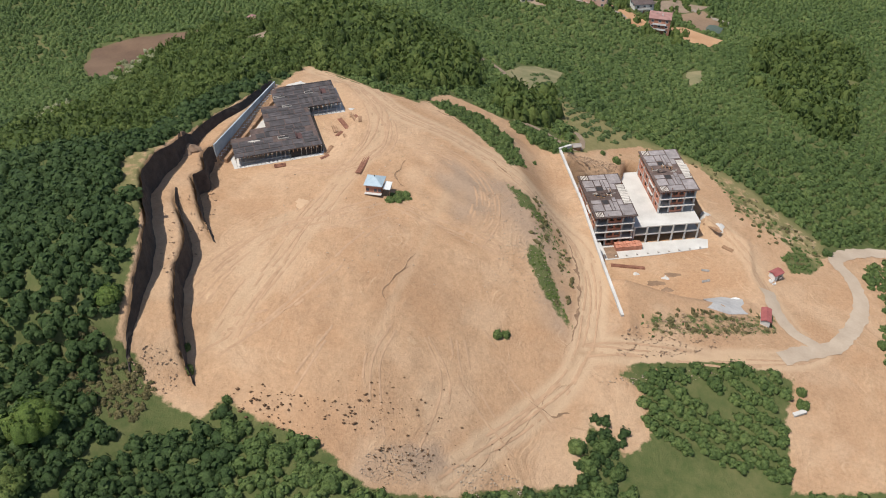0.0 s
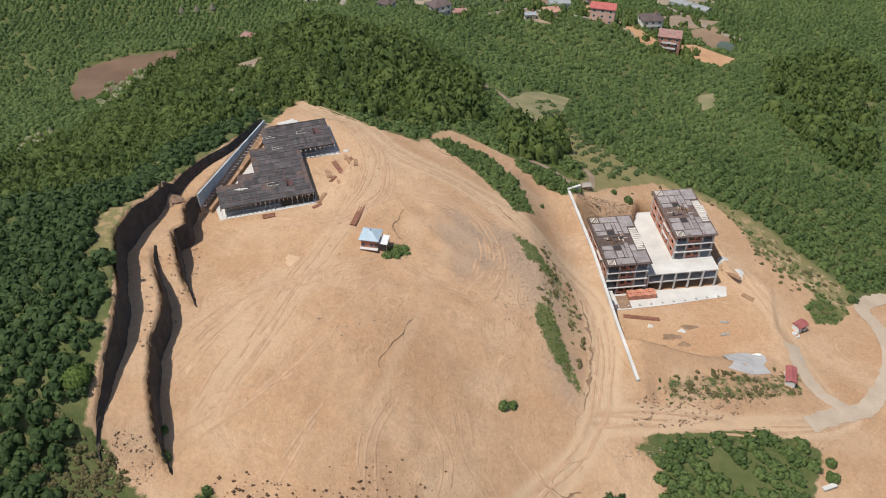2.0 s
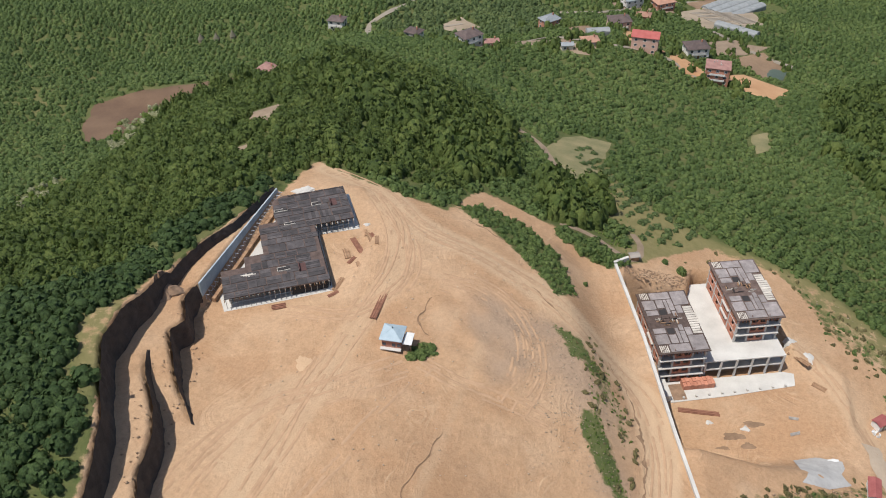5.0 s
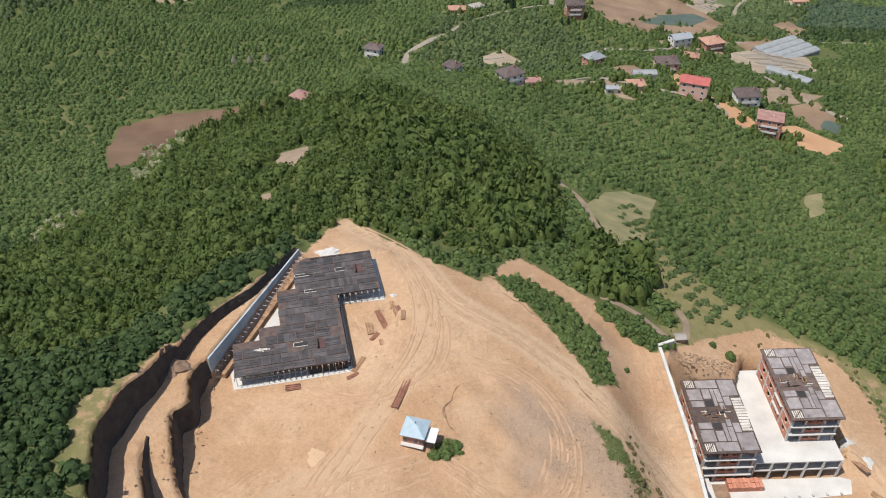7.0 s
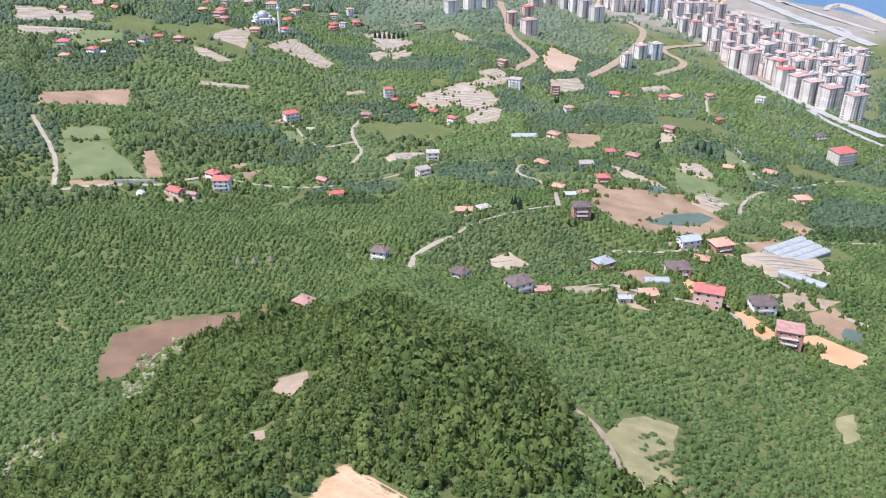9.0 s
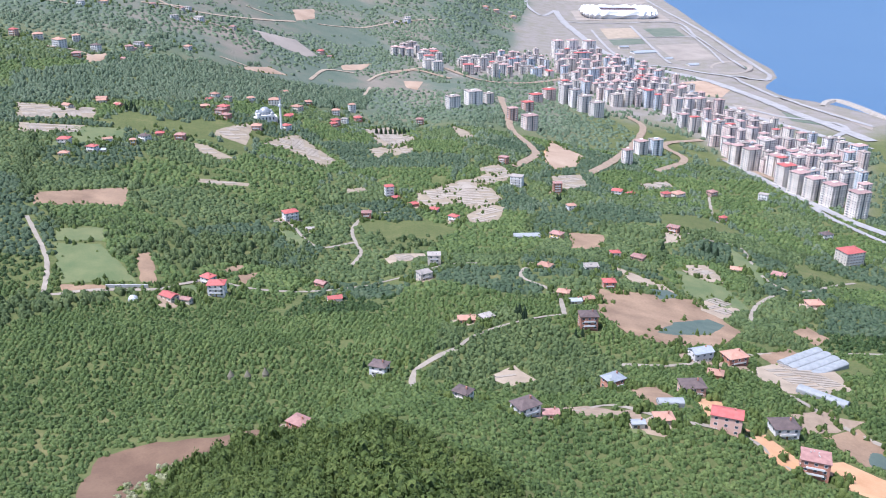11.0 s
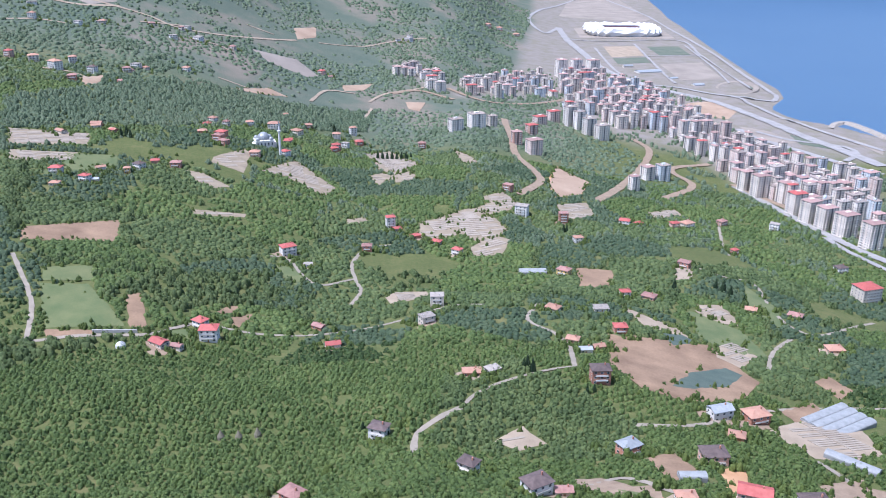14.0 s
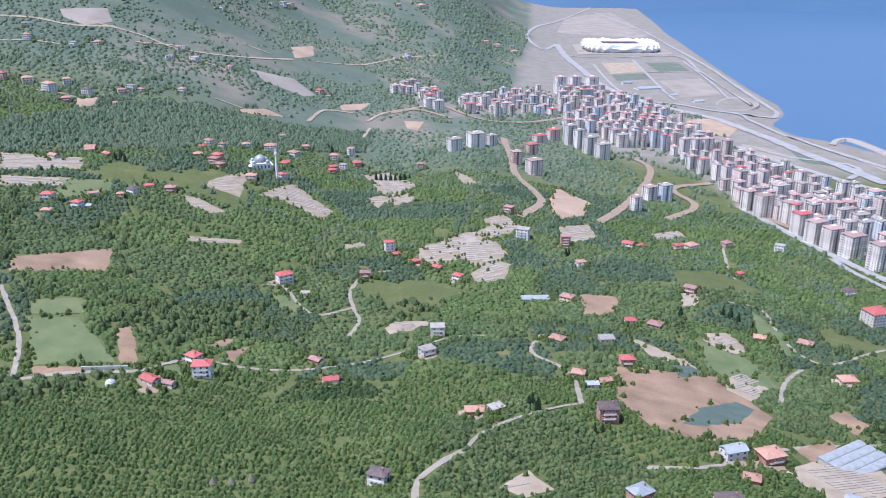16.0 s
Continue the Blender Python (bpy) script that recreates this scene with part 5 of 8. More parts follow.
Shape().box(3.4, -6.6, 0.17, 7.2, -1.0, 0.21).make("pit_cover", SOILWALL, ap, "dark damp sunken bay")
rampw = Shape().prism([(0.0, -6.8), (2.4, -6.6), (2.4, 0.0), (-0.2, 0.0)], 0.0, 2.2).make("ramp_wall", PALE)
rampw.matrix_basis = at_yaw(*yard(0, 0), 162.6, YAW)
tagged(rampw, "pale concrete ramp wall beside the block", "wall", kind="structure")


def retaining_wall(name, pts, tops, feet, thick, mat, label, panel=0.0, category="wall"):
    """A wall along plan points in butted bays."""
    w = empty(name, Matrix.Identity(4), label, category)
    tagged(w, kind="structure")
    P = np.array(pts, float)
    L = np.concatenate([[0], np.cumsum(np.hypot(*np.diff(P, axis=0).T))])
    n = max(2, int(L[-1] / (panel or 4.0)))
    s = np.linspace(0, L[-1], n + 1)
    X, Y, Zt, Zf = np.interp(s, L, P[:, 0]), np.interp(s, L, P[:, 1]), np.interp(s, L, tops), np.interp(s, L, feet)
    for k in range(n):
        d = np.array([X[k + 1] - X[k], Y[k + 1] - Y[k]])
        m = np.array([d[1], -d[0]]) / np.hypot(*d) * thick / 2
        g = d / np.hypot(*d) * 0.02
        q = [(X[k] + g[0] - m[0], Y[k] + g[1] - m[1]), (X[k + 1] - g[0] - m[0], Y[k + 1] - g[1] - m[1]), (X[k + 1] - g[0] + m[0], Y[k + 1] - g[1] + m[1]), (X[k] + g[0] + m[0], Y[k] + g[1] + m[1])]
        hi = [Zt[k], Zt[k + 1], Zt[k + 1], Zt[k]]
        lo = [Zf[k], Zf[k + 1], Zf[k + 1], Zf[k]]
        Shape().add([(*p, h) for p, h in zip(q, lo)] + [(*p, h) for p, h in zip(q, hi)], [(3, 2, 1, 0), (4, 5, 6, 7), (0, 1, 5, 4), (1, 2, 6, 5), (2, 3, 7, 6), (3, 0, 4, 7)]).make("bay", mat, w)
    return w


retaining_wall("wall_east", [(39.8, 245), (43.8, 216.7), (46.9, 188.1), (49.4, 169.5)], [183.4, 182.6, 180.6, 179.2], [160.0, 160.0, 160.0, 170.0], 0.8, PALE, "long pale concrete retaining wall along the haul road")
wing = Shape().prism([(39.6, 245.2), (44.0, 247.5), (43.6, 248.2), (39.2, 245.9)], 176.0, 183.6).make("wall_end", PALE)
tagged(wing, "short pale wing wall closing the retaining wall", "wall", kind="structure")
retaining_wall("wall_west", [(-65.3, 206.6), (-54.8, 249.1)], [210.4, 207.1], [202.0, 203.0], 0.4, BLUEWALL, "tall blue-grey panelled retaining wall", 2.4)
for k in range(28):
    t = k / 27
    x, y = -64.6 + 10.4 * t, 207.2 + 41.0 * t
    o = Shape().tube(0, 0, 0, 2.4, 0.05, 0.05, 5).box(-0.06, -0.06, 2.3, 1.0, 0.06, 2.42).add([(0, -0.05, 2.3), (1.2, -0.05, 0), (1.2, 0.05, 0), (0, 0.05, 2.3)], [(0, 1, 2, 3)]).make("wall_prop", STEEL)
    o.matrix_basis = at_yaw(x, y, 204.0, -14)
    tagged(o, "grey steel raking prop at the wall foot", "prop", "props along the tall wall")
ww = retaining_wall("waling", [(-62.9, 207.0), (-52.8, 247.5)], [205.2, 205.0], [203.9, 203.9], 0.9, TIMBER, "dark stacked shutter timbers along the wall foot", 1.3, "timber")

# ---- low shuttered slab ----
LYAW = 17.5
LPLAN = [(0, -0.4), (25.1, -0.8), (25.1, 21.4), (35.6, 21.4), (35.4, 36.0), (18.8, 36.4), (15.6, 34.6), (15.5, 25.5), (11.0, 25.5), (10.9, 13.6), (6.0, 13.6), (6.0, 9.8), (0.0, 9.8)]


SOILRED = surface("pit_lining", (0.06, 0.028, 0.025), (0.11, 0.052, 0.046), 0.6, 5.0, 0.8)


def low_block():
    b = empty("slab_under_construction", at_yaw(-59.5, 204.9, PAD_LEVEL, LYAW), "stepped floor slab under construction, covered in dark shuttering boards on props", "building")
    Shape().prism(LPLAN, 3.05, 3.28).make("deck", FORMBROWN, b)
    Shape().prism([(1, 1.2), (24, 1.0), (24.2, 23), (34.4, 23), (34.2, 34.6), (18.4, 34.6), (17, 27), (12.4, 24), (12, 15), (7, 12), (6.5, 8.5), (1, 8.5)], 0.05, 0.35).make("foundation", PALE, b)
    Shape().prism([(-0.6, -1.0), (14, -1.4), (25.6, -1.3), (26.0, 21.0), (36.6, 20.4), (36.8, 36.4), (24, 37.4), (12.6, 35.2), (8.0, 25.5), (2.8, 14.0), (-1.6, 8.6)], -0.3, 0.07).make("footing", PALE, b)
    # boards
    v = -0.6
    while v < 36.0:
        dv = float(RG.uniform(2.2, 3.4))
        u = -0.2 - float(RG.uniform(0, 1.5))
        while u < 35.5:
            du = float(RG.uniform(2.6, 5.2))
            u0, u1, v0, v1 = max(u, 0.05), min(u + du - 0.24, 35.4), v, min(v + dv - 0.24, 36.0)
            cx, cy = (u0 + u1) / 2, (v0 + v1) / 2
            if u1 - u0 > 0.7 and min(inside(LPLAN, [u0, u1, u0, u1], [v0, v0, v1, v1])) > -0.25 and not (abs(cx - 15.6) < 2.0 and abs(cy - 6.0) < 1.0) and not (abs(cx - 27) < 1.6 and abs(cy - 30) < 1.1):
                n = int(RG.randint(2, 5))
                h = 3.29 + float(RG.uniform(0, 0.07))
                along = RG.rand() < 0.7
                for k in range(n):
                    sh = Shape()
                    if along:
                        sh.box(u0, v0 + (v1 - v0) * k / n, h, u1, v0 + (v1 - v0) * (k + 1) / n - 0.06, h + 0.08)
                    else:
                        sh.box(u0 + (u1 - u0) * k / n, v0, h, u0 + (u1 - u0) * (k + 1) / n - 0.06, v1, h + 0.08)
                    sh.make("formwork_board", DARKPANEL, b)
            u += du
        v += dv
    for cx, cy, a, c in ((15.0, 6.2, 1.6, 0.7), (27.0, 30.0, 1.3, 0.7), (19.0, 23.6, 1.5, 0.5), (17.5, 29.8, 1.8, 0.5)):
        Shape().box(cx - a, cy - c, 3.29, cx + a, cy - c + 0.12, 3.6).box(cx - a, cy + c - 0.1, 3.29, cx + a * 0.4, cy + c, 3.6).box(cx - a, cy - c, 3.29, cx - a + 0.12, cy + c, 3.6).make("opening_kerb", PLANK, b, "pale kerb round a slab opening")
        # solid near-black fill, painting the shade inside the slab opening
        Shape().box(cx - a + 0.12, cy - c + 0.12, 3.29, cx + a, cy + c - 0.1, 3.46).make("opening", DARK, b)
    for cx, cy in ((19.5, 5.6), (31.5, 29.5)):
        Shape().box(cx - 0.9, cy - 1.5, 3.40, cx + 0.9, cy + 1.5, 3.46).box(cx - 0.9, cy - 1.5, 3.46, cx - 0.7, cy + 1.5, 4.2).make("lift_pit", SOILRED, b, "dark reddish lined pit opening")
    for cx, cy in ((6.0, 6.6), (6.6, 6.3)):
        Shape().box(cx - 1.4, cy - 0.12, 3.42, cx + 1.6, cy + 0.14, 3.55).box(cx - 0.2, cy - 0.6, 3.42, cx + 0.1, cy + 0.5, 3.5).make("loose_plank", PLANK, b)
    prop = None
    for a, c in (((0.3, -0.2), (15.6, -0.5)), ((25.4, 20.9), (35.3, 21.0)), ((19, -0.5), (24.9, -0.6)), ((25.0, 1.0), (25.0, 20.5)), ((35.4, 22), (35.2, 35))):
        n = int(math.hypot(c[0] - a[0], c[1] - a[1]) / 1.25)
        for k in range(n + 1):
            m = Matrix.Translation((a[0] + (c[0] - a[0]) * k / n, a[1] + (c[1] - a[1]) * k / n, 0.0))
            if prop is None:
                prop = Shape().tube(0, 0, 0.05, 3.0, 0.06, 0.06, 6).box(-0.12, -0.5, 2.9, 0.12, 0.3, 3.04).make("prop", PROPSTEEL, b)
                prop.matrix_basis = m
            else:
                share("prop", prop, m, b)
    for a, c in (((0.0, -0.75), (25.0, -1.15)), ((25.5, 21.1), (35.6, 21.1))):
        L0 = math.hypot(c[0] - a[0], c[1] - a[1])
        n = int(L0 / 1.15)
        for k in range(n):
            t = k / n
            share_m = Matrix.Translation((a[0] + (c[0] - a[0]) * t, a[1] + (c[1] - a[1]) * t, 0))
            if k == 0:
                first = Shape().box(-0.07, -0.35, 2.75, 0.07, 0.5, 2.9).box(-0.05, -0.33, 2.9, 0.05, -0.25, 3.7).make("edge_bracket", TIMBER, b)
                first.matrix_basis = share_m
            else:
                share("edge_bracket", first, share_m, b)
    # near-black shutter sides: the shade beneath the deck is put into their colour
    Shape().box(25.15, 0.5, 0.1, 25.4, 20.6, 2.9).box(16.0, -0.1, 0.1, 24.6, 0.2, 2.6).make("shaded_shutter", DARK, b)
    return b


low_block()


def hut():
    b = empty("hut", at_yaw(-18.9, 195.0, z_at(-18.9, 195.0) - 0.3, -10), "small brick hut with pale blue pyramid roof of sheet metal", "hut")
    w, d, h = 4.3, 4.2, 3.5
    Shape().box(-w / 2, -d / 2, 0, w / 2, d / 2, h).make("wall", WALLS["brick"], b)
    Shape().hip(w + 1.0, d + 1.0, h, 1.5).make("roof", surface("hut_sheet", (0.27, 0.35, 0.40), (0.38, 0.46, 0.51), 0.5, 5.0, 0.7), b, "pale blue sheet-metal pyramid roof")
    Shape().tube(0, 0, h + 1.55, h + 2.0, 0.12, 0.12, 6).make("chimney", DARK, b)
    Shape().box(-w / 2 - 0.3, -d / 2 - 0.9, 0.9, w / 2 + 0.2, -d / 2, 1.05).make("porch_slab", CONCRETE, b)
    for u in (-1.6, 0.6, 1.8):
        Shape().box(u - 0.4, -d / 2 - 0.05, 1.5, u + 0.4, -d / 2 - 0.01, 2.4).make("window", GLASS, b)
    Shape().add([(w / 2 + 0.5, -d / 2 - 0.2, 2.75), (w / 2 + 2.5, -d / 2 + 0.2, 2.3), (w / 2 + 2.4, d / 2 - 0.2, 2.35), (w / 2 + 0.5, d / 2 - 0.6, 2.8), (w / 2 + 0.5, -d / 2 - 0.2, 2.85), (w / 2 + 2.5, -d / 2 + 0.2, 2.4), (w / 2 + 2.4, d / 2 - 0.2, 2.45), (w / 2 + 0.5, d / 2 - 0.6, 2.9)], [(4, 5, 6, 7), (3, 2, 1, 0), (0, 1, 5, 4), (1, 2, 6, 5), (2, 3, 7, 6), (3, 0, 4, 7)]).make("lean_to_roof", PLASTIC, b, "white corrugated lean-to roof")
    for u, v in ((w / 2 + 2.3, -d / 2 + 0.4), (w / 2 + 2.2, d / 2 - 0.4)):
        Shape().tube(u, v, 0, 2.35, 0.07, 0.07, 6).make("post", TIMBER, b)
    return b


hut()


def shed(x, y, yaw, w, d, h, roof, label):
    b = empty("site_cabin", at_yaw(x, y, z_at(x, y) - 0.15, yaw), label, "cabin", "site cabins")
    Shape().box(-w / 2, -d / 2, 0.15, w / 2, d / 2, h).make("wall", WALLS["white"], b)
    Shape().gable(w + 0.5, d + 0.5, h, 0.55).make("roof", roof, b)
    Shape().box(-0.45, -d / 2 - 0.05, 0.2, 0.45, -d / 2, 2.1).make("door", GLASS, b)
    Shape().box(w / 2 - 1.2, -d / 2 - 0.05, 1.1, w / 2 - 0.4, -d / 2, 1.9).make("window", GLASS, b)
    return b


MAROON = surface("roof_maroon", (0.22, 0.055, 0.05), (0.32, 0.10, 0.09), 0.5, 5.0, 0.7)
shed(96.0, 183.0, 72, 5.6, 2.6, 2.5, MAROON, "site cabin with maroon ridged roof")
shed(107.0, 206.5, 30, 3.6, 2.6, 2.5, MAROON, "small site cabin with maroon roof")
for k in range(5):
    o = Shape().box(-0.4, -0.2, 0, 0.4, 0.2, 0.35).box(-0.3, 0.15, 0.3, 0.3, 0.25, 0.8).make("plastic_chair", PLASTIC)
    x, y = 104.6 + 0.8 * (k % 3), 204.2 - 0.7 * (k // 2)
    o.matrix_basis = at_yaw(x, y, z_at(x, y) + 0.05, 40 * k)
    tagged(o, "white plastic chair beside the cabin", "chair", "chairs by the cabin")


def on_ground(x, y, yaw, up=0.0):
    return at_yaw(x, y, z_at(x, y) + up, yaw)


def beams(x, y, yaw, length, n, mat, label, wide=0.22, name="timber_stack"):
    b = empty(name, on_ground(x, y, yaw, 0.0), label, "timber" if mat is TIMBER else "steel")
    for k in range(n):
        Shape().box(-length / 2 + 0.2 * RG.rand(), (k - n / 2) * (wide + 0.05), 0.02 + 0.1 * (k % 2), length / 2 - 0.3 * RG.rand(), (k - n / 2) * (wide + 0.05) + wide, 0.25 + 0.1 * (k % 2)).make("beam", mat, b)
    return b


beams(-23.2, 206.0, 76, 9.0, 6, RUST, "long rusty steel beams lying on the earth")
beams(-30.5, 228.0, 118, 7.5, 5, RUST, "rusty steel sections beside the shuttered slab", 0.25)
beams(-27.5, 230.5, 112, 6.0, 4, TIMBER, "weathered planks lying on bare earth")
beams(-33.0, 225.0, 108, 4.0, 6, TIMBER, "short planks stacked by the slab edge")
beams(-33.8, 213.5, 70, 5.0, 5, TIMBER, "curved pale planks at the slab corner")
beams(-47.0, 205.6, 15, 3.6, 6, RUST, "rusty reinforcement bundle below the slab edge")
for k, (x, y, yaw, ln) in enumerate(((-29.0, 233.5, 100, 3.0), (-27.0, 232.0, 125, 2.4), (-25.6, 229.0, 95, 3.4), (-31.5, 222.5, 60, 3.0), (-29.5, 220.0, 110, 2.2), (-34.5, 210.0, 40, 3.2))):
    beams(x, y, yaw, ln, 3, RUST if k % 2 else TIMBER, "loose boards and bars lying beside the slab", 0.3)
beams(59.5, 208.5, -8, 11.0, 5, RUST, "rusty steel girders lying in the yard", 0.25)
beams(90.5, 226.0, -48, 7.0, 4, TIMBER, "brown timber baulks beside the yard track", 0.3)
beams(94.0, 217.5, -42, 4.0, 5, TIMBER, "low stack of brown boards on the dirt", 0.3)
beams(83.0, 201.5, 15, 3.0, 4, PROPSTEEL, "bundle of grey steel props on the ground", 0.15)
beams(84.0, 206.5, -10, 2.6, 4, PROPSTEEL, "bundle of pale scaffold tubes on the ground", 0.15)


def heap(x, y, r, h, mat, label, name="mound", squash=0.7, seed=1):
    """A low heap with an uneven outline."""
    rg = np.random.RandomState(seed)
    n, V, Fc = 18, [(0, 0, h)], []
    for j in range(1, 5):
        for i in range(n):
            a = 2 * math.pi * i / n
            q = r * (j / 4) * (1 + 0.22 * math.sin(3 * a + seed) + 0.12 * rg.randn())
            px_, py_ = q * math.cos(a), q * squash * math.sin(a)
            base = z_at(x + px_, y + py_) - z_at(x, y)
            V.append((px_, py_, base + h * (1 - (j / 4) ** 1.5) + (0.1 * h * rg.randn() if j < 4 else -0.15)))
    for i in range(n):
        Fc.append((0, 1 + i, 1 + (i + 1) % n))
        for j in range(3):
            a, b = 1 + j * n + i, 1 + j * n + (i + 1) % n
            Fc.append((a, a + n, b + n, b))
    o = solid(name, V, Fc, mat, None, label)
    o.matrix_basis = Matrix.Translation((x, y, z_at(x, y)))
    return tagged(o, category="heap")


GRAVELMAT = surface("grey_gravel", (0.31, 0.30, 0.285), (0.45, 0.435, 0.415), 0.4, 5.0, 0.95, bump=0.1)
FIELD["gravel"] = GRAVELMAT
field("gravel", [(80, 193), (86, 194), (92, 192.5), (91, 184), (84, 181), (77, 181)], "spread layer of grey gravel", 0.25)
heap(-71.3, 203.0, 3.0, 1.7, SOILWALL, "slumped brown earth at the foot of the dug face", squash=1.3, seed=14)
heap(-47.5, 251.0, 3.2, 0.8, PALE, "white heap of lime and rubble", seed=5)
heap(93.5, 226.5, 1.6, 0.2, PALE, "splash of pale cement on the yard", squash=1.5, seed=6)
heap(89.0, 231.5, 2.0, 0.3, PALE, "pale cement spill beside the block", seed=8)
heap(61.5, 205.0, 1.1, 0.5, PALE, "small white sand pile", seed=9)
heap(70.5, 203.0, 1.3, 0.5, PALE, "small pile of white sand by a puddle", seed=10)
heap(90.0, 193.0, 1.6, 0.4, PLASTIC, "white sheet crumpled on the ground", squash=0.4, seed=11)
heap(-29.0, 237.0, 1.0, 0.4, PALE, "white lime pile beside the slab", seed=12)
heap(-38.5, 188.0, 2.2, 0.12, HAULROAD, "pale worn patch on the earth", squash=1.2, seed=13)
MUD = surface("wet_mud", (0.155, 0.096, 0.056), (0.27, 0.172, 0.104), 0.5, 4.0, 0.85)
for k, (x, y, r, s) in enumerate(((73.0, 204.5, 3.6, 0.35), (67.0, 200.5, 3.8, 0.4), (70.0, 197.5, 2.4, 0.5), (63.5, 196.8, 2.2, 0.3))):
    heap(x, y, r, 0.08, MUD, "dark wet muddy puddle in the yard", "puddle", s, 20 + k)


def stones(name, cx, cy, rx, ry, n, big, mat, label, seed, yaw=0.0):
    """Scattered stones and clods."""
    rg = np.random.RandomState(seed)
    V, T = [], []
    base = np.array([(1, 0, 0), (-1, 0, 0), (0, 1, 0), (0, -1, 0), (0, 0, 1), (0, 0, -0.4)], float)
    tri = [(0, 2, 4), (2, 1, 4), (1, 3, 4), (3, 0, 4), (2, 0, 5), (1, 2, 5), (3, 1, 5), (0, 3, 5)]
    a = rg.rand(n) * 2 * math.pi
    q = np.sqrt(rg.rand(n))
    px_, py_ = q * rx * np.cos(a), q * ry * np.sin(a)
    c, s = math.cos(radians(yaw)), math.sin(radians(yaw))
    x, y = cx + c * px_ - s * py_, cy + s * px_ + c * py_
    z = top(x, y)
    for k in range(n):
        r = big * (0.3 + rg.rand() ** 2)
        w = base * (r * (0.7 + 0.6 * rg.rand(6, 1))) * (1, 0.8, 0.6)
        V.append(w + (x[k], y[k], z[k] + 0.15))
        T += [tuple(6 * k + i for i in t) for t in tri]
    return tagged(new(name, mesh_of(name, np.vstack(V), np.array(T), mat)), label, "stones", kind="stuff")


WEED = surface("withered_weeds", (0.075, 0.04, 0.02), (0.15, 0.085, 0.042), 0.8, 4.0, 0.95, bump=0.1)
CLOD = surface("earth_clods", (0.20, 0.13, 0.08), (0.42, 0.29, 0.19), 0.8, 4.0, 0.95, bump=0.05)
ROCK = surface("pale_rock", (0.30, 0.225, 0.16), (0.48, 0.38, 0.28), 0.8, 4.0, 0.95, bump=0.05)
stones("clods", -34, 124, 10, 5, 60, 0.36, WEED, "dark weeds and clods scattered on the slope", 31, -20)
stones("clods", -5, 128, 22, 10, 120, 0.32, WEED, "small dark clods on the bare slope", 32)
stones("rubble", 12, 118, 10, 4, 260, 0.28, ROCK, "pale rubble at the foot of the slope", 33)
stones("rubble", 20, 190, 9, 24, 900, 0.2, ROCK, "stony spoil on the bank above the road", 34, 20)
stones("rubble", -64, 129, 5, 4, 120, 0.32, CLOD, "broken pale rock at the cut's mouth", 35)
stones("rubble", -10, 116, 9, 4.5, 700, 0.17, ROCK, "grey stony spoil with weeds at the slope's foot", 42, 25)
stones("clods", -10, 116.5, 8, 4, 70, 0.4, WEED, "withered weeds on the stony spoil", 43, 25)
stones("clods", -40, 124, 8, 4, 45, 0.48, WEED, "dark tufts on the bare slope", 44, -25)
stones("clods", -18, 126, 11, 5, 40, 0.42, WEED, "dark tufts on the bare slope", 45)
stones("clods", -65, 178, 4, 30, 200, 0.32, CLOD, "fallen clods along the bench", 36)
stones("rubble", 60, 154, 20, 1.6, 170, 0.28, ROCK, "pale rubble on the road verge", 37, 14)
stones("rubble", 70, 170, 26, 6, 500, 0.4, CLOD, "clods and rubble on the rough bank", 38, 25)
stones("rubble", 118, 238, 5, 26, 90, 0.28, ROCK, "rubble along the terrace edge", 39, 40)
stones("rubble", 52, 246, 12, 3, 520, 0.28, CLOD, "rough dug earth behind the blocks", 40, 10)
stones("rubble", -10, 200, 40, 40, 500, 0.22, ROCK, "small stones on the bare plateau", 41)
# darkened brown, with the shade of cracks and low banks in the colour
SCARP = surface("shaded_crack_earth", (0.13, 0.078, 0.046), (0.27, 0.17, 0.10), 0.8, 4.0, 0.95, bump=0.1)


def crevice(pts, wide, label, seed):
    """A crack or scoured runnel: a ragged ribbon of earth darkened for the hollow's shade, with a raised lip."""
    rg = np.random.RandomState(seed)
    c = line_of(pts, 0.7)
    c = c + 0.3 * np.stack([np.sin(c[:, 1] * 1.1 + seed), np.cos(c[:, 0] * 1.3 + seed)], 1)
    d = np.gradient(c, axis=0)
    nrm = np.stack([d[:, 1], -d[:, 0]], 1) / (np.hypot(d[:, 0], d[:, 1])[:, None] + 1e-9)
    n = len(c)
    t = np.sin(np.linspace(0, math.pi, n)) ** 0.5 * np.clip(0.55 + 0.9 * fbm(c[:, 0] * 5, c[:, 1] * 5, seed), 0.06, 1.2)
    a, b = wide * t * (0.32 + 0.3 * rg.randn(n)), wide * t * (0.32 + 0.3 * rg.randn(n))
    L, R = c - nrm * np.abs(a)[:, None], c + nrm * np.abs(b)[:, None]
    V = np.concatenate([np.column_stack([L, top(L[:, 0], L[:, 1]) + 0.22 * t + 0.04]), np.column_stack([R, top(R[:, 0], R[:, 1]) + 0.03])])
    T = [q for i in range(n - 1) for q in ((i, n + i, n + i + 1), (i, n + i + 1, i + 1))]
    return tagged(new("earth_crack", mesh_of("earth_crack", V, np.array(T), SCARP)), label, "ground", kind="structure")


crevice([(-8.5, 212), (-11, 210), (-12.6, 206.5), (-13.6, 203.5), (-12.6, 200), (-10.5, 198)], 0.9, "ragged scarp in the earth beside the hut", 51)
crevice([(33, 204), (36.3, 199), (38, 192), (38.8, 182), (37.2, 171), (35, 162), (31.5, 155)], 1.1, "dark cut bank along the haul road", 52)
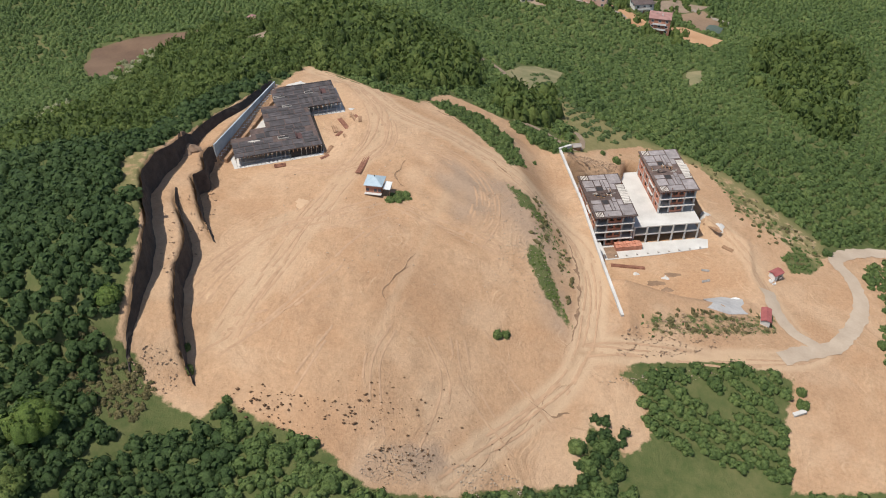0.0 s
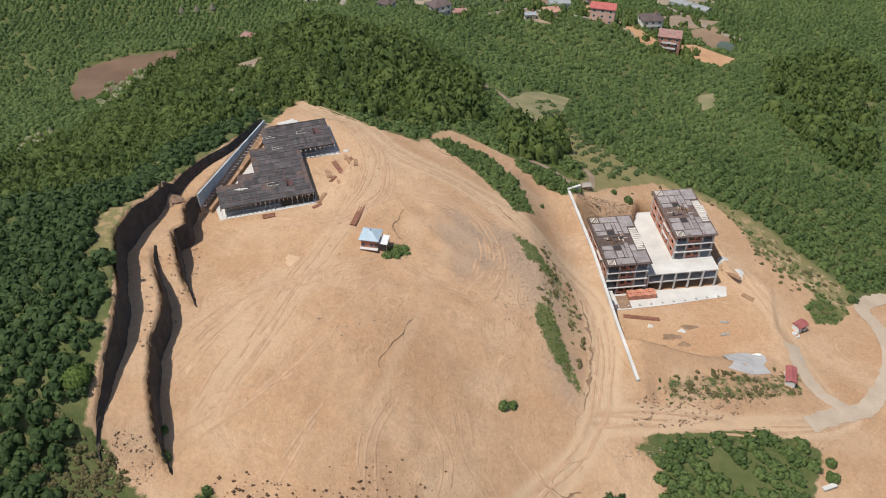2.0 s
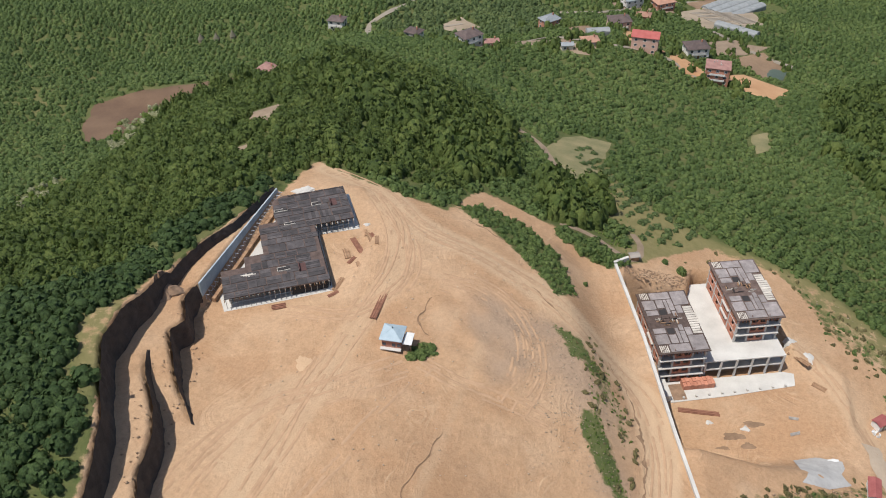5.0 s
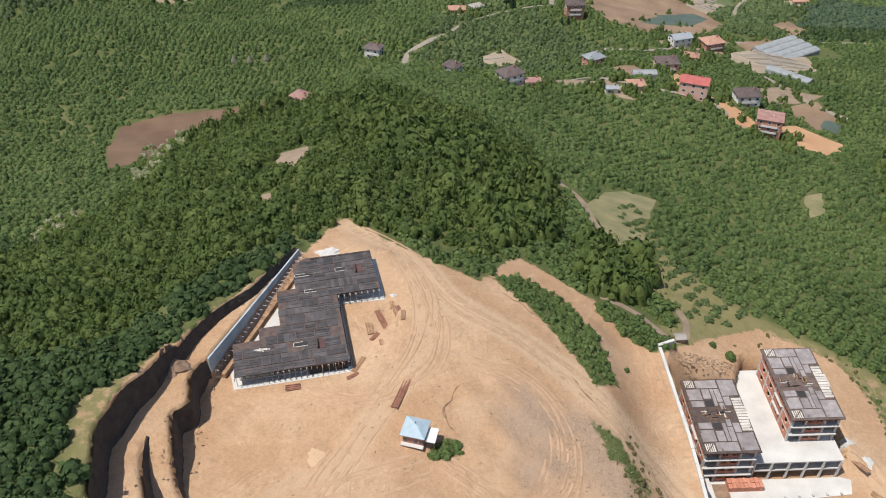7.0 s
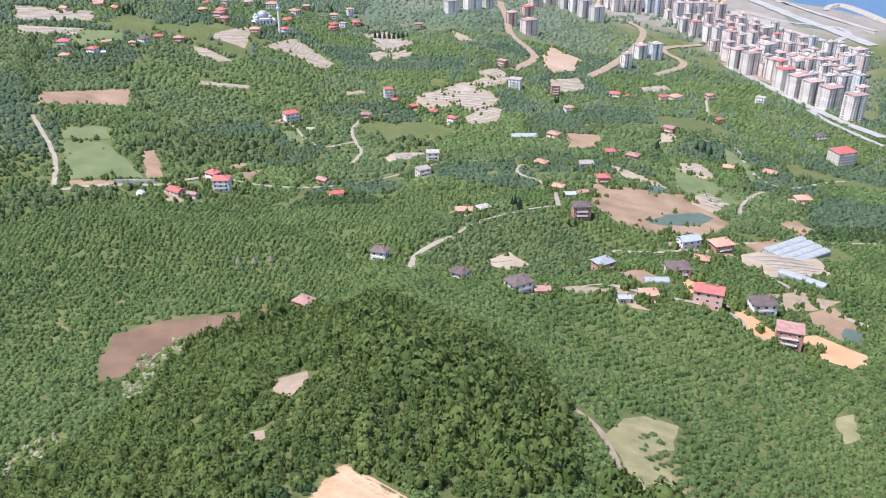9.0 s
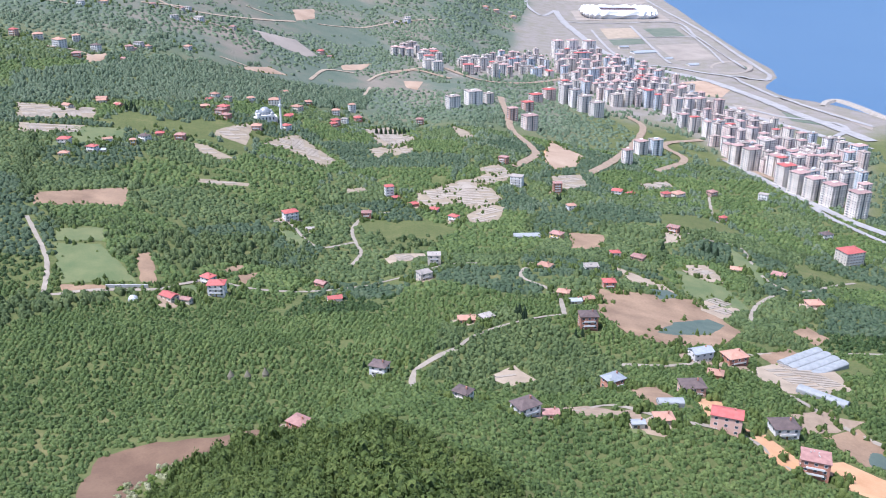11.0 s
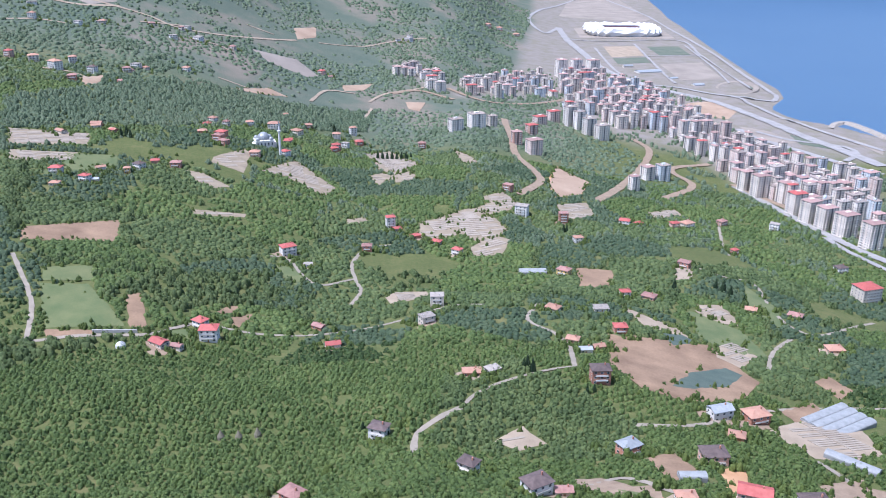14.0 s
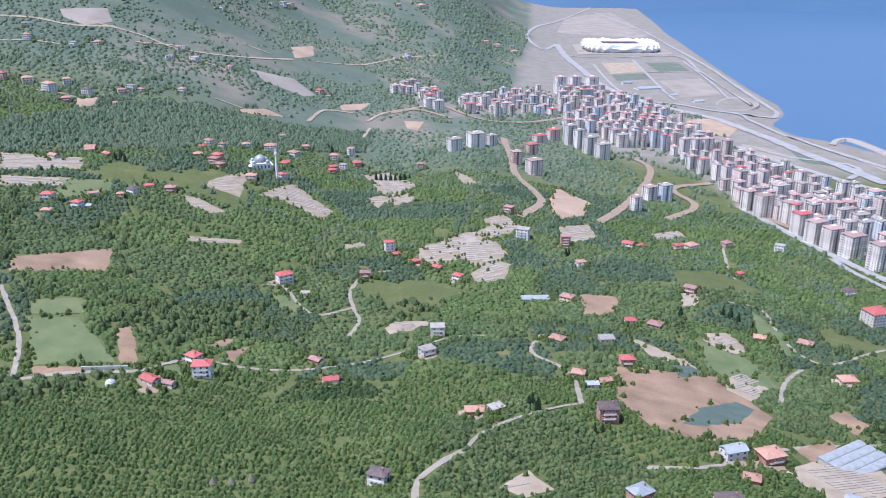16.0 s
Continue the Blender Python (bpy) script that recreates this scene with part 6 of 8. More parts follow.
crevice([(-7, 175), (-9.5, 169), (-13, 163), (-14.5, 160), (-15, 157), (-12.8, 152.5)], 0.45, "long crack across the bare slope", 56)
crevice([(-2, 247), (4, 243), (9, 239)], 0.5, "dark runnel beside the road", 53)
crevice([(14, 222), (18, 217), (22, 212)], 0.5, "dark runnel beside the road", 54)
crevice([(41, 152), (33, 148), (27, 144), (23, 138), (17, 131), (12, 126), (7, 119), (5, 115)], 0.28, "thin rutted edge along the haul road", 61)
crevice([(21, 142), (27, 139), (32, 140.5)], 0.8, "low scoured bank at the road's edge", 55)
def wheel_tracks(pts, offsets, label, seed):
    """Tyre ruts side by side along a line: low pressed ridges, broken here and there."""
    rg = np.random.RandomState(seed)
    c = line_of(pts, 0.9)
    d = np.gradient(c, axis=0)
    nrm = np.stack([d[:, 1], -d[:, 0]], 1) / (np.hypot(d[:, 0], d[:, 1])[:, None] + 1e-9)
    V, T = [], []
    for j, off in enumerate(offsets):
        n = len(c)
        sway = off + 0.35 * np.sin(np.arange(n) * 0.13 + 2.1 * j + seed) + 0.12 * rg.randn(n).cumsum() / np.sqrt(np.arange(n) + 4)
        keep = fbm(c[:, 0] * 1.2 + 13 * j, c[:, 1] * 1.2, seed) > -0.12
        base = len(V)
        for i in range(n):
            for w, up in ((-0.30, 0.0), (-0.10, 0.085), (0.12, 0.02), (0.34, 0.0)):
                q = c[i] + nrm[i] * (sway[i] + w * (1 + 0.2 * rg.randn()))
                V.append((q[0], q[1], up * (0.7 + 0.5 * rg.rand()) + 0.03))
        T += [t for i in range(n - 1) if keep[i] for k in range(3) for t in ((base + 4 * i + k, base + 4 * i + 4 + k, base + 4 * i + 5 + k), (base + 4 * i + k, base + 4 * i + 5 + k, base + 4 * i + 1 + k))]
    V = np.array(V)
    V[:, 2] += top(V[:, 0], V[:, 1])
    return tagged(new("wheel_tracks", mesh_of("wheel_tracks", V, np.array(T), TRACKEARTH)), label, "tracks", kind="structure")


TRACKEARTH = surface("pressed_earth", (0.33, 0.207, 0.122), (0.45, 0.292, 0.177), 0.5, 3.0, 0.95, bump=0.1)
wheel_tracks(HAUL[3], (-2.6, -1.7, -0.7, 0.5, 1.3, 2.4, 3.6), "many tyre ruts running down the plateau", 301)
wheel_tracks(HAUL[0], (-2.0, -1.2, 0.8, 1.7, 2.6), "tyre ruts along the haul road", 302)
wheel_tracks(HAUL[1], (-1.6, -0.6, 0.8, 1.7), "tyre ruts along the haul road", 303)
wheel_tracks(HAUL[4], (-1.6, -0.4, 0.9, 1.9), "tyre ruts along the haul road", 304)
wheel_tracks([(-60, 150), (-53, 164), (-44, 175), (-30, 181), (-16, 189)], (-3.2, -2.0, -0.9, 0.4, 1.5, 2.9), "curving tyre ruts in the dug basin", 305)
wheel_tracks([(-55, 135), (-41, 147), (-29, 162), (-20, 176), (-10, 190)], (-1.4, -0.3, 0.9), "long tyre ruts climbing the slope", 306)
wheel_tracks([(-9, 215), (2, 213), (9, 205), (10, 194), (5, 184)], (-6.0, -4.6, -3.3, -2.0, -0.8, 0.5, 1.8), "curved scraper marks beside the hut", 307)
wheel_tracks([(-13, 190), (-4, 186), (6, 184), (16, 181)], (-2.4, -1.2, 0.0, 1.3), "scraper marks across the plateau", 308)
wheel_tracks(HAUL[2], (-1.3, -0.4, 0.7, 1.5), "tyre ruts across the yard", 309)
wheel_tracks([(-45, 205), (-30, 203), (-18, 214), (-17, 228), (-24, 243)], (-1.6, -0.5, 0.7, 1.8), "tyre ruts turning round the slab", 310)
for k in range(6):
    a = -0.9 + 0.33 * k + 0.06 * math.sin(7.0 * k)
    bow = 0.09 * math.sin(2.3 * k + 1)
    wheel_tracks([(-8 + r * math.sin(a + bow * w), 176 - r * math.cos(a + bow * w)) for r, w in ((27, 0.0), (36, 1.0), (45, 0.3), (55, -0.8))], (-0.9, 0.7) if k % 2 else (-1.9, 0.2, 1.3), "shallow runnels down the bare slope", 320 + k)
post = empty("water_trough", on_ground(96.5, 149.8, 20), "white concrete trough beside a bush", "trough")
Shape().box(-2, -0.6, 0, 2, 0.6, 0.7).box(-2, 0.6, 0, -1.6, 1.6, 0.5).make("basin", PALE, post)
shd = empty("livestock_shed", on_ground(46.5, 252.5, 10), "small shed with grey sheet roof behind the wall", "shed")
Shape().box(-1.3, -1.0, 0, 1.3, 1.0, 1.5).make("wall", TIMBER, shd)
Shape().gable(3.2, 2.6, 1.5, 0.5).make("roof", ROOFS["flat"], shd)

# ---- houses of the valley ----
HR = np.random.RandomState(21)
WIN = {}
HOUSE_AT = []
WORDS = {"red": "bright red", "orange": "faded orange", "brown": "brown", "slate": "dark grey", "sheet": "grey sheet-metal", "flat": "flat concrete", "white": "white", "cream": "cream", "pink": "pink", "yellow": "yellow", "blue": "pale blue", "brick": "bare brick", "grey": "grey", "rose": "faded rose tile"}


def window_mesh(name, w, h):
    """A white surround with a darker pane."""
    if (w, h) not in WIN:
        s = Shape().box(-w / 2, -0.03, 0, w / 2, 0.05, 0.1).box(-w / 2, -0.03, h - 0.1, w / 2, 0.05, h).box(-w / 2, -0.03, 0.1, -w / 2 + 0.1, 0.05, h - 0.1).box(w / 2 - 0.1, -0.03, 0.1, w / 2, 0.05, h - 0.1).box(-w / 2 + 0.1, 0.0, 0.1, w / 2 - 0.1, 0.04, h - 0.1)
        me = bpy.data.meshes.new(name)
        me.from_pydata(s.v, [], s.f)
        me.materials.append(WALLS["white"])
        me.materials.append(GLASS)
        for p in me.polygons:
            p.material_index = 1 if p.index >= 24 else 0
        WIN[(w, h)] = me
    return WIN[(w, h)]


def pane_mesh():
    """The glass of a village window, with a glazing bar's shadow gap round it."""
    if "pane" not in WIN:
        s = Shape().box(-0.6, -0.012, 0.14, -0.03, -0.004, 1.26).box(0.03, -0.012, 0.14, 0.6, -0.004, 1.26)
        me = bpy.data.meshes.new("pane")
        me.from_pydata(s.v, [], s.f)
        me.materials.append(GLASS)
        WIN["pane"] = me
    return WIN["pane"]


def house(x, y, w, storeys, roof, wall, kind, turn=None):
    """A village house with roof, windows, door, balcony and chimney."""
    w = max(5.5, min(w * 0.88, 22.0))
    d = w * (0.62 if kind == "gable" else 0.8)
    yaw = float(HR.choice([-28, -15, 8, 22, 35])) if turn is None else turn
    H = 2.9
    HOUSE_AT.append((x, y, w))
    z = z_at(x, y)
    low = min(land([x - w / 3, x + w / 3, x, x], [y, y, y - d / 2, y + d / 3]))
    c, s = math.cos(radians(yaw)), math.sin(radians(yaw))
    take([(x + c * a - s * b, y + s * a + c * b) for a, b in ((-w / 2 - 2, -d / 2 - 4), (w / 2 + 2, -d / 2 - 4), (w / 2 + 2, d / 2 + 1), (-w / 2 - 2, d / 2 + 1))])
    if 420 < y < 1050 and HR.rand() < 0.4:
        n = 9
        rr = [w * HR.uniform(0.5, 1.15) for _ in range(n)]
        field(str(HR.choice(["pale", "clear", "meadow", "clear"])), [(x + rr[k] * math.cos(2 * math.pi * k / n), y - 2 + rr[k] * math.sin(2 * math.pi * k / n)) for k in range(n)], "trodden yard and garden plot round a house", 0.3)
    b = empty("house", at_yaw(x, y, z, yaw), "%s %s house with %s roof" % ({1: "single-storey", 2: "two-storey"}.get(storeys, "tall"), WORDS[wall], WORDS[roof]), "house", "houses of the valley")
    peak = storeys * H
    Shape().box(-w / 2, -d / 2, low - z - 1.0, w / 2, d / 2, peak).make("wall", WALLS[wall], b)
    if kind == "hip":
        top_part = Shape().hip(w + 1.2, d + 1.2, peak, 0.17 * d + 0.5).make("roof", ROOFS[roof], b)
    elif kind == "gable":
        top_part = Shape().gable(w + 0.9, d + 0.9, peak, 0.2 * d + 0.3).make("roof", ROOFS[roof], b)
    else:
        Shape().box(-w / 2 - 0.4, -d / 2 - 0.4, peak, w / 2 + 0.4, d / 2 + 0.4, peak + 0.25).make("roof", ROOFS["brown" if wall == "brick" else "flat"], b)
        for k in range(5):
            u, v = HR.uniform(-w / 2 + 0.4, w / 2 - 0.8), HR.uniform(-d / 2 + 0.4, d / 2 - 0.8)
            Shape().box(u, v, peak + 0.25, u + 0.4, v + 0.4, peak + 0.25 + HR.uniform(0.4, 1.1)).make("column_stub", CONCRETE, b)
    far = y > 1200
    for st in range(storeys):
        n = max(2, int(w / 3.4))
        me = window_mesh("window", 1.5, 1.4) if not far else window_mesh("window", 1.9, 1.7)
        for side, span, off in ((0, w, -d / 2), (2, w, d / 2), (1, d, w / 2), (3, d, -w / 2)):
            if far and side == 2:
                continue
            m = n if side in (0, 2) else max(2, int(d / 3.6))
            for k in range(m):
                if side == 0 and st == 0 and k == m // 2:
                    continue
                t = span * ((k + 0.5) / m - 0.5)
                p = (t, off - 0.03, st * H + 0.95, 0) if side == 0 else (-t, off + 0.03, st * H + 0.95, 180) if side == 2 else (off + 0.03, t, st * H + 0.95, 90) if side == 1 else (off - 0.03, -t, st * H + 0.95, -90)
                o = new("window", me)
                o.parent, o.matrix_basis = b, pose(p[0], p[1], p[2], 0, 0, p[3])
                if y < 620:
                    g = new("pane", pane_mesh())
                    g.parent = o
    Shape().box(-0.5, -d / 2 - 0.06, 0.0, 0.5, -d / 2 - 0.01, 2.1).make("door", TIMBER, b)
    if storeys > 1 and kind != "gable":
        for st in range(1, storeys):
            deck = Shape().box(-w * 0.32, -d / 2 - 1.2, st * H - 0.16, w * 0.32, -d / 2, st * H).make("balcony", WALLS["white"] if wall != "white" else WALLS["cream"], b)
            Shape().box(-w * 0.32, -d / 2 - 1.2, st * H + 0.003, w * 0.32, -d / 2 - 1.1, st * H + 0.85).make("railing", WALLS["white"], deck)
    if kind != "flat":
        Shape().box(w * 0.2, -0.3, peak, w * 0.2 + 0.6, 0.3, peak + 0.17 * d + 1.6).make("chimney", WALLS["brick"], top_part)
    return b


house(-79, 519, 10, 2, "slate", "white", "hip")
house(-3, 452, 12, 2, "slate", "white", "hip")
house(-32, 476, 9, 2, "slate", "white", "hip")
house(8, 453, 8, 1, "brown", "cream", "gable")
house(42, 514, 11, 2, "sheet", "brick", "hip")
house(57, 454, 9, 1, "orange", "cream", "hip")
house(45, 447, 6, 1, "sheet", "cream", "gable")
house(80, 508, 13, 2, "slate", "pink", "hip")
house(86, 462, 15, 3, "red", "pink", "gable")
house(116, 476, 13, 2, "slate", "white", "hip")
house(119, 442, 13, 3, "flat", "brick", "flat")
house(99, 577, 14, 2, "sheet", "white", "gable")
house(119, 580, 14, 2, "orange", "brick", "hip")
house(102, 551, 9, 1, "orange", "brick", "hip")
house(-110, 470, 11, 1, "brown", "brick", "hip")
house(-213, 648, 13, 3, "red", "white", "hip")
house(-224, 662, 10, 2, "red", "white", "hip")
house(-239, 629, 13, 1, "red", "cream", "gable")
house(-227, 628, 8, 1, "brown", "cream", "gable")
house(-133, 656, 11, 1, "red", "white", "gable")
house(-151, 692, 10, 1, "brown", "brick", "gable")
house(-213, 841, 14, 3, "red", "white", "hip")
house(-153, 892, 10, 2, "brown", "brick", "hip")
house(-190, 819, 8, 1, "flat", "white", "flat")
house(-72, 735, 11, 3, "flat", "cream", "flat")
house(-75, 694, 11, 2, "flat", "cream", "flat")
house(27, 860, 12, 2, "brown", "yellow", "hip")
house(73, 801, 9, 2, "red", "white", "hip")
house(93, 806, 12, 1, "brown", "pink", "hip")
house(13, 731, 11, 1, "orange", "cream", "hip")
house(49, 746, 12, 1, "flat", "white", "flat")
house(58, 700, 10, 2, "red", "brick", "hip")
house(-38, 595, 12, 1, "orange", "brick", "gable")
house(-26, 598, 9, 1, "flat", "white", "flat")
house(24, 669, 9, 1, "orange", "pink", "hip")
house(31, 650, 9, 1, "sheet", "cream", "gable")
house(40, 660, 9, 1, "orange", "brick", "gable")
house(35, 595, 12, 3, "slate", "brick", "hip")
house(139, 910, 12, 2, "flat", "brick", "flat")
house(174, 805, 10, 1, "orange", "cream", "hip")
house(210, 808, 12, 1, "brown", "cream", "hip")
house(215, 733, 13, 1, "orange", "pink", "hip")
house(321, 1020, 13, 2, "slate", "white", "hip")
house(316, 937, 24, 5, "red", "cream", "hip")
house(-143, 971, 10, 4, "red", "white", "hip")
house(-115, 951, 10, 1, "red", "brick", "hip")
house(-93, 942, 10, 1, "red", "cream", "hip")
house(-71, 917, 10, 2, "red", "white", "hip")
house(-135, 964, 9, 1, "red", "cream", "hip")
house(-11, 1054, 15, 4, "flat", "white", "flat")
house(34, 1049, 11, 4, "flat", "brick", "flat")
house(104, 1083, 13, 2, "red", "white", "hip")
house(121, 1093, 10, 1, "red", "cream", "hip")
house(164, 1110, 11, 2, "red", "pink", "hip")
house(180, 1120, 16, 2, "orange", "cream", "hip")
house(226, 1149, 12, 2, "brown", "pink", "hip")
house(288, 1151, 12, 3, "flat", "white", "flat")
house(46, 978, 10, 2, "orange", "white", "hip")
house(210, 1015, 8, 2, "red", "brick", "hip")
house(-28, 1140, 12, 3, "flat", "brick", "flat")
house(-320, 1100, 13, 2, "orange", "pink", "hip")
house(-296, 1141, 12, 2, "red", "white", "hip")
house(-344, 1263, 17, 3, "orange", "white", "hip")
house(-317, 1276, 16, 2, "orange", "cream", "hip")
house(-371, 1245, 11, 2, "orange", "white", "hip")
house(-391, 1212, 9, 2, "brown", "cream", "hip")
house(-262, 1386, 11, 4, "orange", "white", "hip")
house(-273, 1323, 12, 3, "orange", "cream", "hip")
house(-251, 1277, 10, 3, "flat", "white", "flat")
house(-258, 1239, 10, 2, "red", "brick", "hip")
house(-242, 1325, 11, 2, "red", "brick", "hip")
house(-311, 1208, 11, 1, "red", "cream", "hip")
house(-370, 1123, 13, 3, "brown", "brick", "hip")
house(-462, 925, 13, 2, "red", "white", "hip")
house(-431, 920, 11, 2, "red", "white", "hip")
house(-423, 923, 9, 1, "sheet", "cream", "gable")
house(-409, 963, 7, 2, "orange", "yellow", "hip")
house(-405, 983, 12, 2, "slate", "white", "hip")
house(-399, 1008, 10, 1, "red", "pink", "hip")
house(-376, 1007, 12, 2, "brown", "brick", "hip")
house(-408, 1190, 11, 1, "red", "pink", "hip")
house(-503, 1093, 12, 1, "orange", "cream", "gable")
house(-480, 1087, 8, 1, "red", "pink", "hip")
house(-653, 1292, 18, 4, "orange", "white", "hip")
house(-692, 1308, 15, 3, "orange", "cream", "hip")
house(-650, 1335, 12, 3, "orange", "white", "hip")
house(-609, 1308, 13, 3, "slate", "white", "hip")
house(-727, 1308, 12, 3, "red", "pink", "hip")
house(-616, 1264, 13, 2, "brown", "brick", "hip")
house(-795, 1498, 12, 3, "orange", "white", "hip")
house(-828, 1560, 17, 1, "flat", "white", "flat")
house(-609, 1665, 13, 2, "flat", "white", "flat")
house(-573, 1620, 14, 2, "flat", "white", "flat")
house(-612, 1647, 9, 2, "brown", "cream", "hip")
house(-654, 1623, 13, 1, "brown", "cream", "hip")
house(-712, 1556, 14, 1, "flat", "cream", "flat")
house(-285, 2187, 19, 3, "flat", "white", "flat")
house(-387, 1731, 13, 2, "red", "pink", "hip")
house(-575, 1350, 11, 1, "brown", "pink", "hip")
house(-318, 2766, 27, 2, "orange", "cream", "hip")
house(-602, 2300, 18, 3, "flat", "white", "flat")
house(-590, 2332, 15, 3, "flat", "cream", "flat")
house(-578, 1346, 12, 2, "brown", "cream", "hip")
house(-577, 1376, 14, 2, "flat", "white", "flat")
house(-522, 1425, 12, 2, "orange", "white", "hip")
house(-602, 1583, 14, 2, "flat", "white", "flat")
house(-732, 1521, 12, 2, "flat", "white", "flat")
house(-711, 1560, 14, 1, "orange", "cream", "hip")
house(-656, 2015, 12, 2, "flat", "white", "flat")
house(-575, 1626, 16, 2, "flat", "white", "flat")
house(-522, 1643, 12, 2, "brown", "cream", "hip")
house(-615, 2249, 12, 2, "flat", "white", "flat")
house(-593, 2328, 12, 2, "orange", "white", "hip")
house(-374, 2698, 14, 2, "orange", "white", "hip")
house(-321, 2752, 14, 2, "flat", "cream", "flat")
house(-307, 2163, 12, 2, "flat", "white", "flat")
house(-283, 2199, 14, 4, "flat", "white", "flat")
house(-387, 1735, 12, 2, "orange", "pink", "hip")
house(-369, 1724, 10, 1, "brown", "cream", "gable")
house(-563, 1293, 10, 1, "brown", "brick", "gable")
house(-564, 1379, 10, 1, "orange", "cream", "hip")
house(-124, 2728, 20, 3, "orange", "pink", "hip")
house(-93, 2786, 20, 3, "orange", "pink", "hip")
house(-42, 2790, 20, 3, "orange", "pink", "hip")
house(-52, 2885, 16, 2, "flat", "cream", "flat")
house(-434, 958, 11, 1, "orange", "white", "gable")
house(-446, 892, 10, 1, "orange", "white", "hip")
house(-523, 1052, 14, 1, "orange", "cream", "gable")
house(-507, 1103, 14, 1, "orange", "brick", "gable")
house(-480, 1088, 12, 1, "orange", "brick", "gable")
house(-409, 1215, 12, 2, "orange", "white", "hip")
house(-399, 1149, 12, 1, "orange", "brick", "hip")
house(-373, 1142, 14, 3, "red", "brick", "hip")
house(-361, 1115, 12, 2, "brown", "brick", "hip")
house(-312, 1214, 12, 1, "red", "pink", "gable")
house(-317, 1339, 12, 2, "orange", "brick", "hip")
house(-361, 1374, 12, 1, "orange", "cream", "gable")
house(-258, 1250, 12, 3, "red", "brick", "hip")
house(-243, 1332, 12, 2, "brown", "brick", "hip")
house(-156, 1356, 12, 3, "brown", "brick", "hip")


# ---- the town by the coast ----
STOREY = {}


def storeys_mesh(w, d, wall, count):
    """Storeys of a tower: wall, windows, dark loggia strips and balconies."""
    key = (w, d, wall, count)
    if key not in STOREY:
        a, b, H = w / 2, d / 2, 3.0
        pane, rail = Shape(), Shape()
        s = Shape().box(-a, -b, 0, a, b, H * count)
        for z in np.arange(count) * H:
            for sx, sy, span in ((0, -1, a), (0, 1, a), (1, 0, b), (-1, 0, b)):
                m = max(2, int(span * 2 / 4.0))
                for k in range(m):
                    t, e = span * 2 * ((k + 0.5) / m - 0.5), 0.05
                    q = [(t - 0.62, 1.0), (t + 0.62, 1.0), (t + 0.62, 2.25), (t - 0.62, 2.25)]
                    if sx == 0:
                        pane.add([(u * -sy, sy * (b + e), z + v) for u, v in q], [(0, 1, 2, 3)])
                    else:
                        pane.add([(sx * (a + e), u * sx, z + v) for u, v in q], [(0, 1, 2, 3)])
            # flat dark quads painted in for the shade of recessed loggias
            pane.add([(-1.0, -b - 0.06, z + 0.3), (1.0, -b - 0.06, z + 0.3), (1.0, -b - 0.06, z + 2.8), (-1.0, -b - 0.06, z + 2.8)], [(0, 1, 2, 3)])
            pane.add([(-a - 0.06, 1.0 + b * 0.5, z + 0.3), (-a - 0.06, -1.0 + b * 0.5, z + 0.3), (-a - 0.06, -1.0 + b * 0.5, z + 2.8), (-a - 0.06, 1.0 + b * 0.5, z + 2.8)], [(0, 1, 2, 3)])
            for sy in (-1, 1):
                for u in (-0.55, 0.55):
                    y0, y1 = sorted((sy * b, sy * (b + 0.9)))
                    rail.box(a * u - 1.4, y0, z, a * u + 1.4, y1, z + 0.95)
            for sx in (-1, 1):
                x0, x1 = sorted((sx * a, sx * (a + 0.8)))
                for v in ((-0.5, 0.5) if d > 15 else (0.0,)):
                    rail.box(x0, b * v - 1.3, z, x1, b * v + 1.3, z + 0.95)
        n0, n1 = len(s.f), len(s.f) + len(pane.f)
        s.add(pane.v, pane.f).add(rail.v, rail.f)
        me = bpy.data.meshes.new("storey")
        me.from_pydata(s.v, [], s.f)
        for m in (TOWER_WALLS[wall], GLASS, TOWER_WALLS["white"] if wall != "white" else TOWER_WALLS["cream"]):
            me.materials.append(m)
        me.polygons.foreach_set("material_index", [0 if k < n0 else 1 if k < n1 else 2 for k in range(len(s.f))])
        STOREY[key] = me
    return STOREY[key]


def cap_mesh(w, d, roof):
    """Roof of a tower, made once for each size."""
    key = (w, d, roof)
    if key not in STOREY:
        s = Shape().box(-w / 2 - 0.5, -d / 2 - 0.5, 0, w / 2 + 0.5, d / 2 + 0.5, 0.5).box(-w * 0.3, d * 0.2, 0.5, -w * 0.2, d * 0.3, 1.6) if roof in ("grey", "flat") else Shape().hip(w + 1.4, d + 1.4, 0, 1.8)
        me = bpy.data.meshes.new("roof")
        me.from_pydata(s.v, [], s.f)
        me.materials.append(ROOFS[roof])
        STOREY[key] = me
    return STOREY[key]


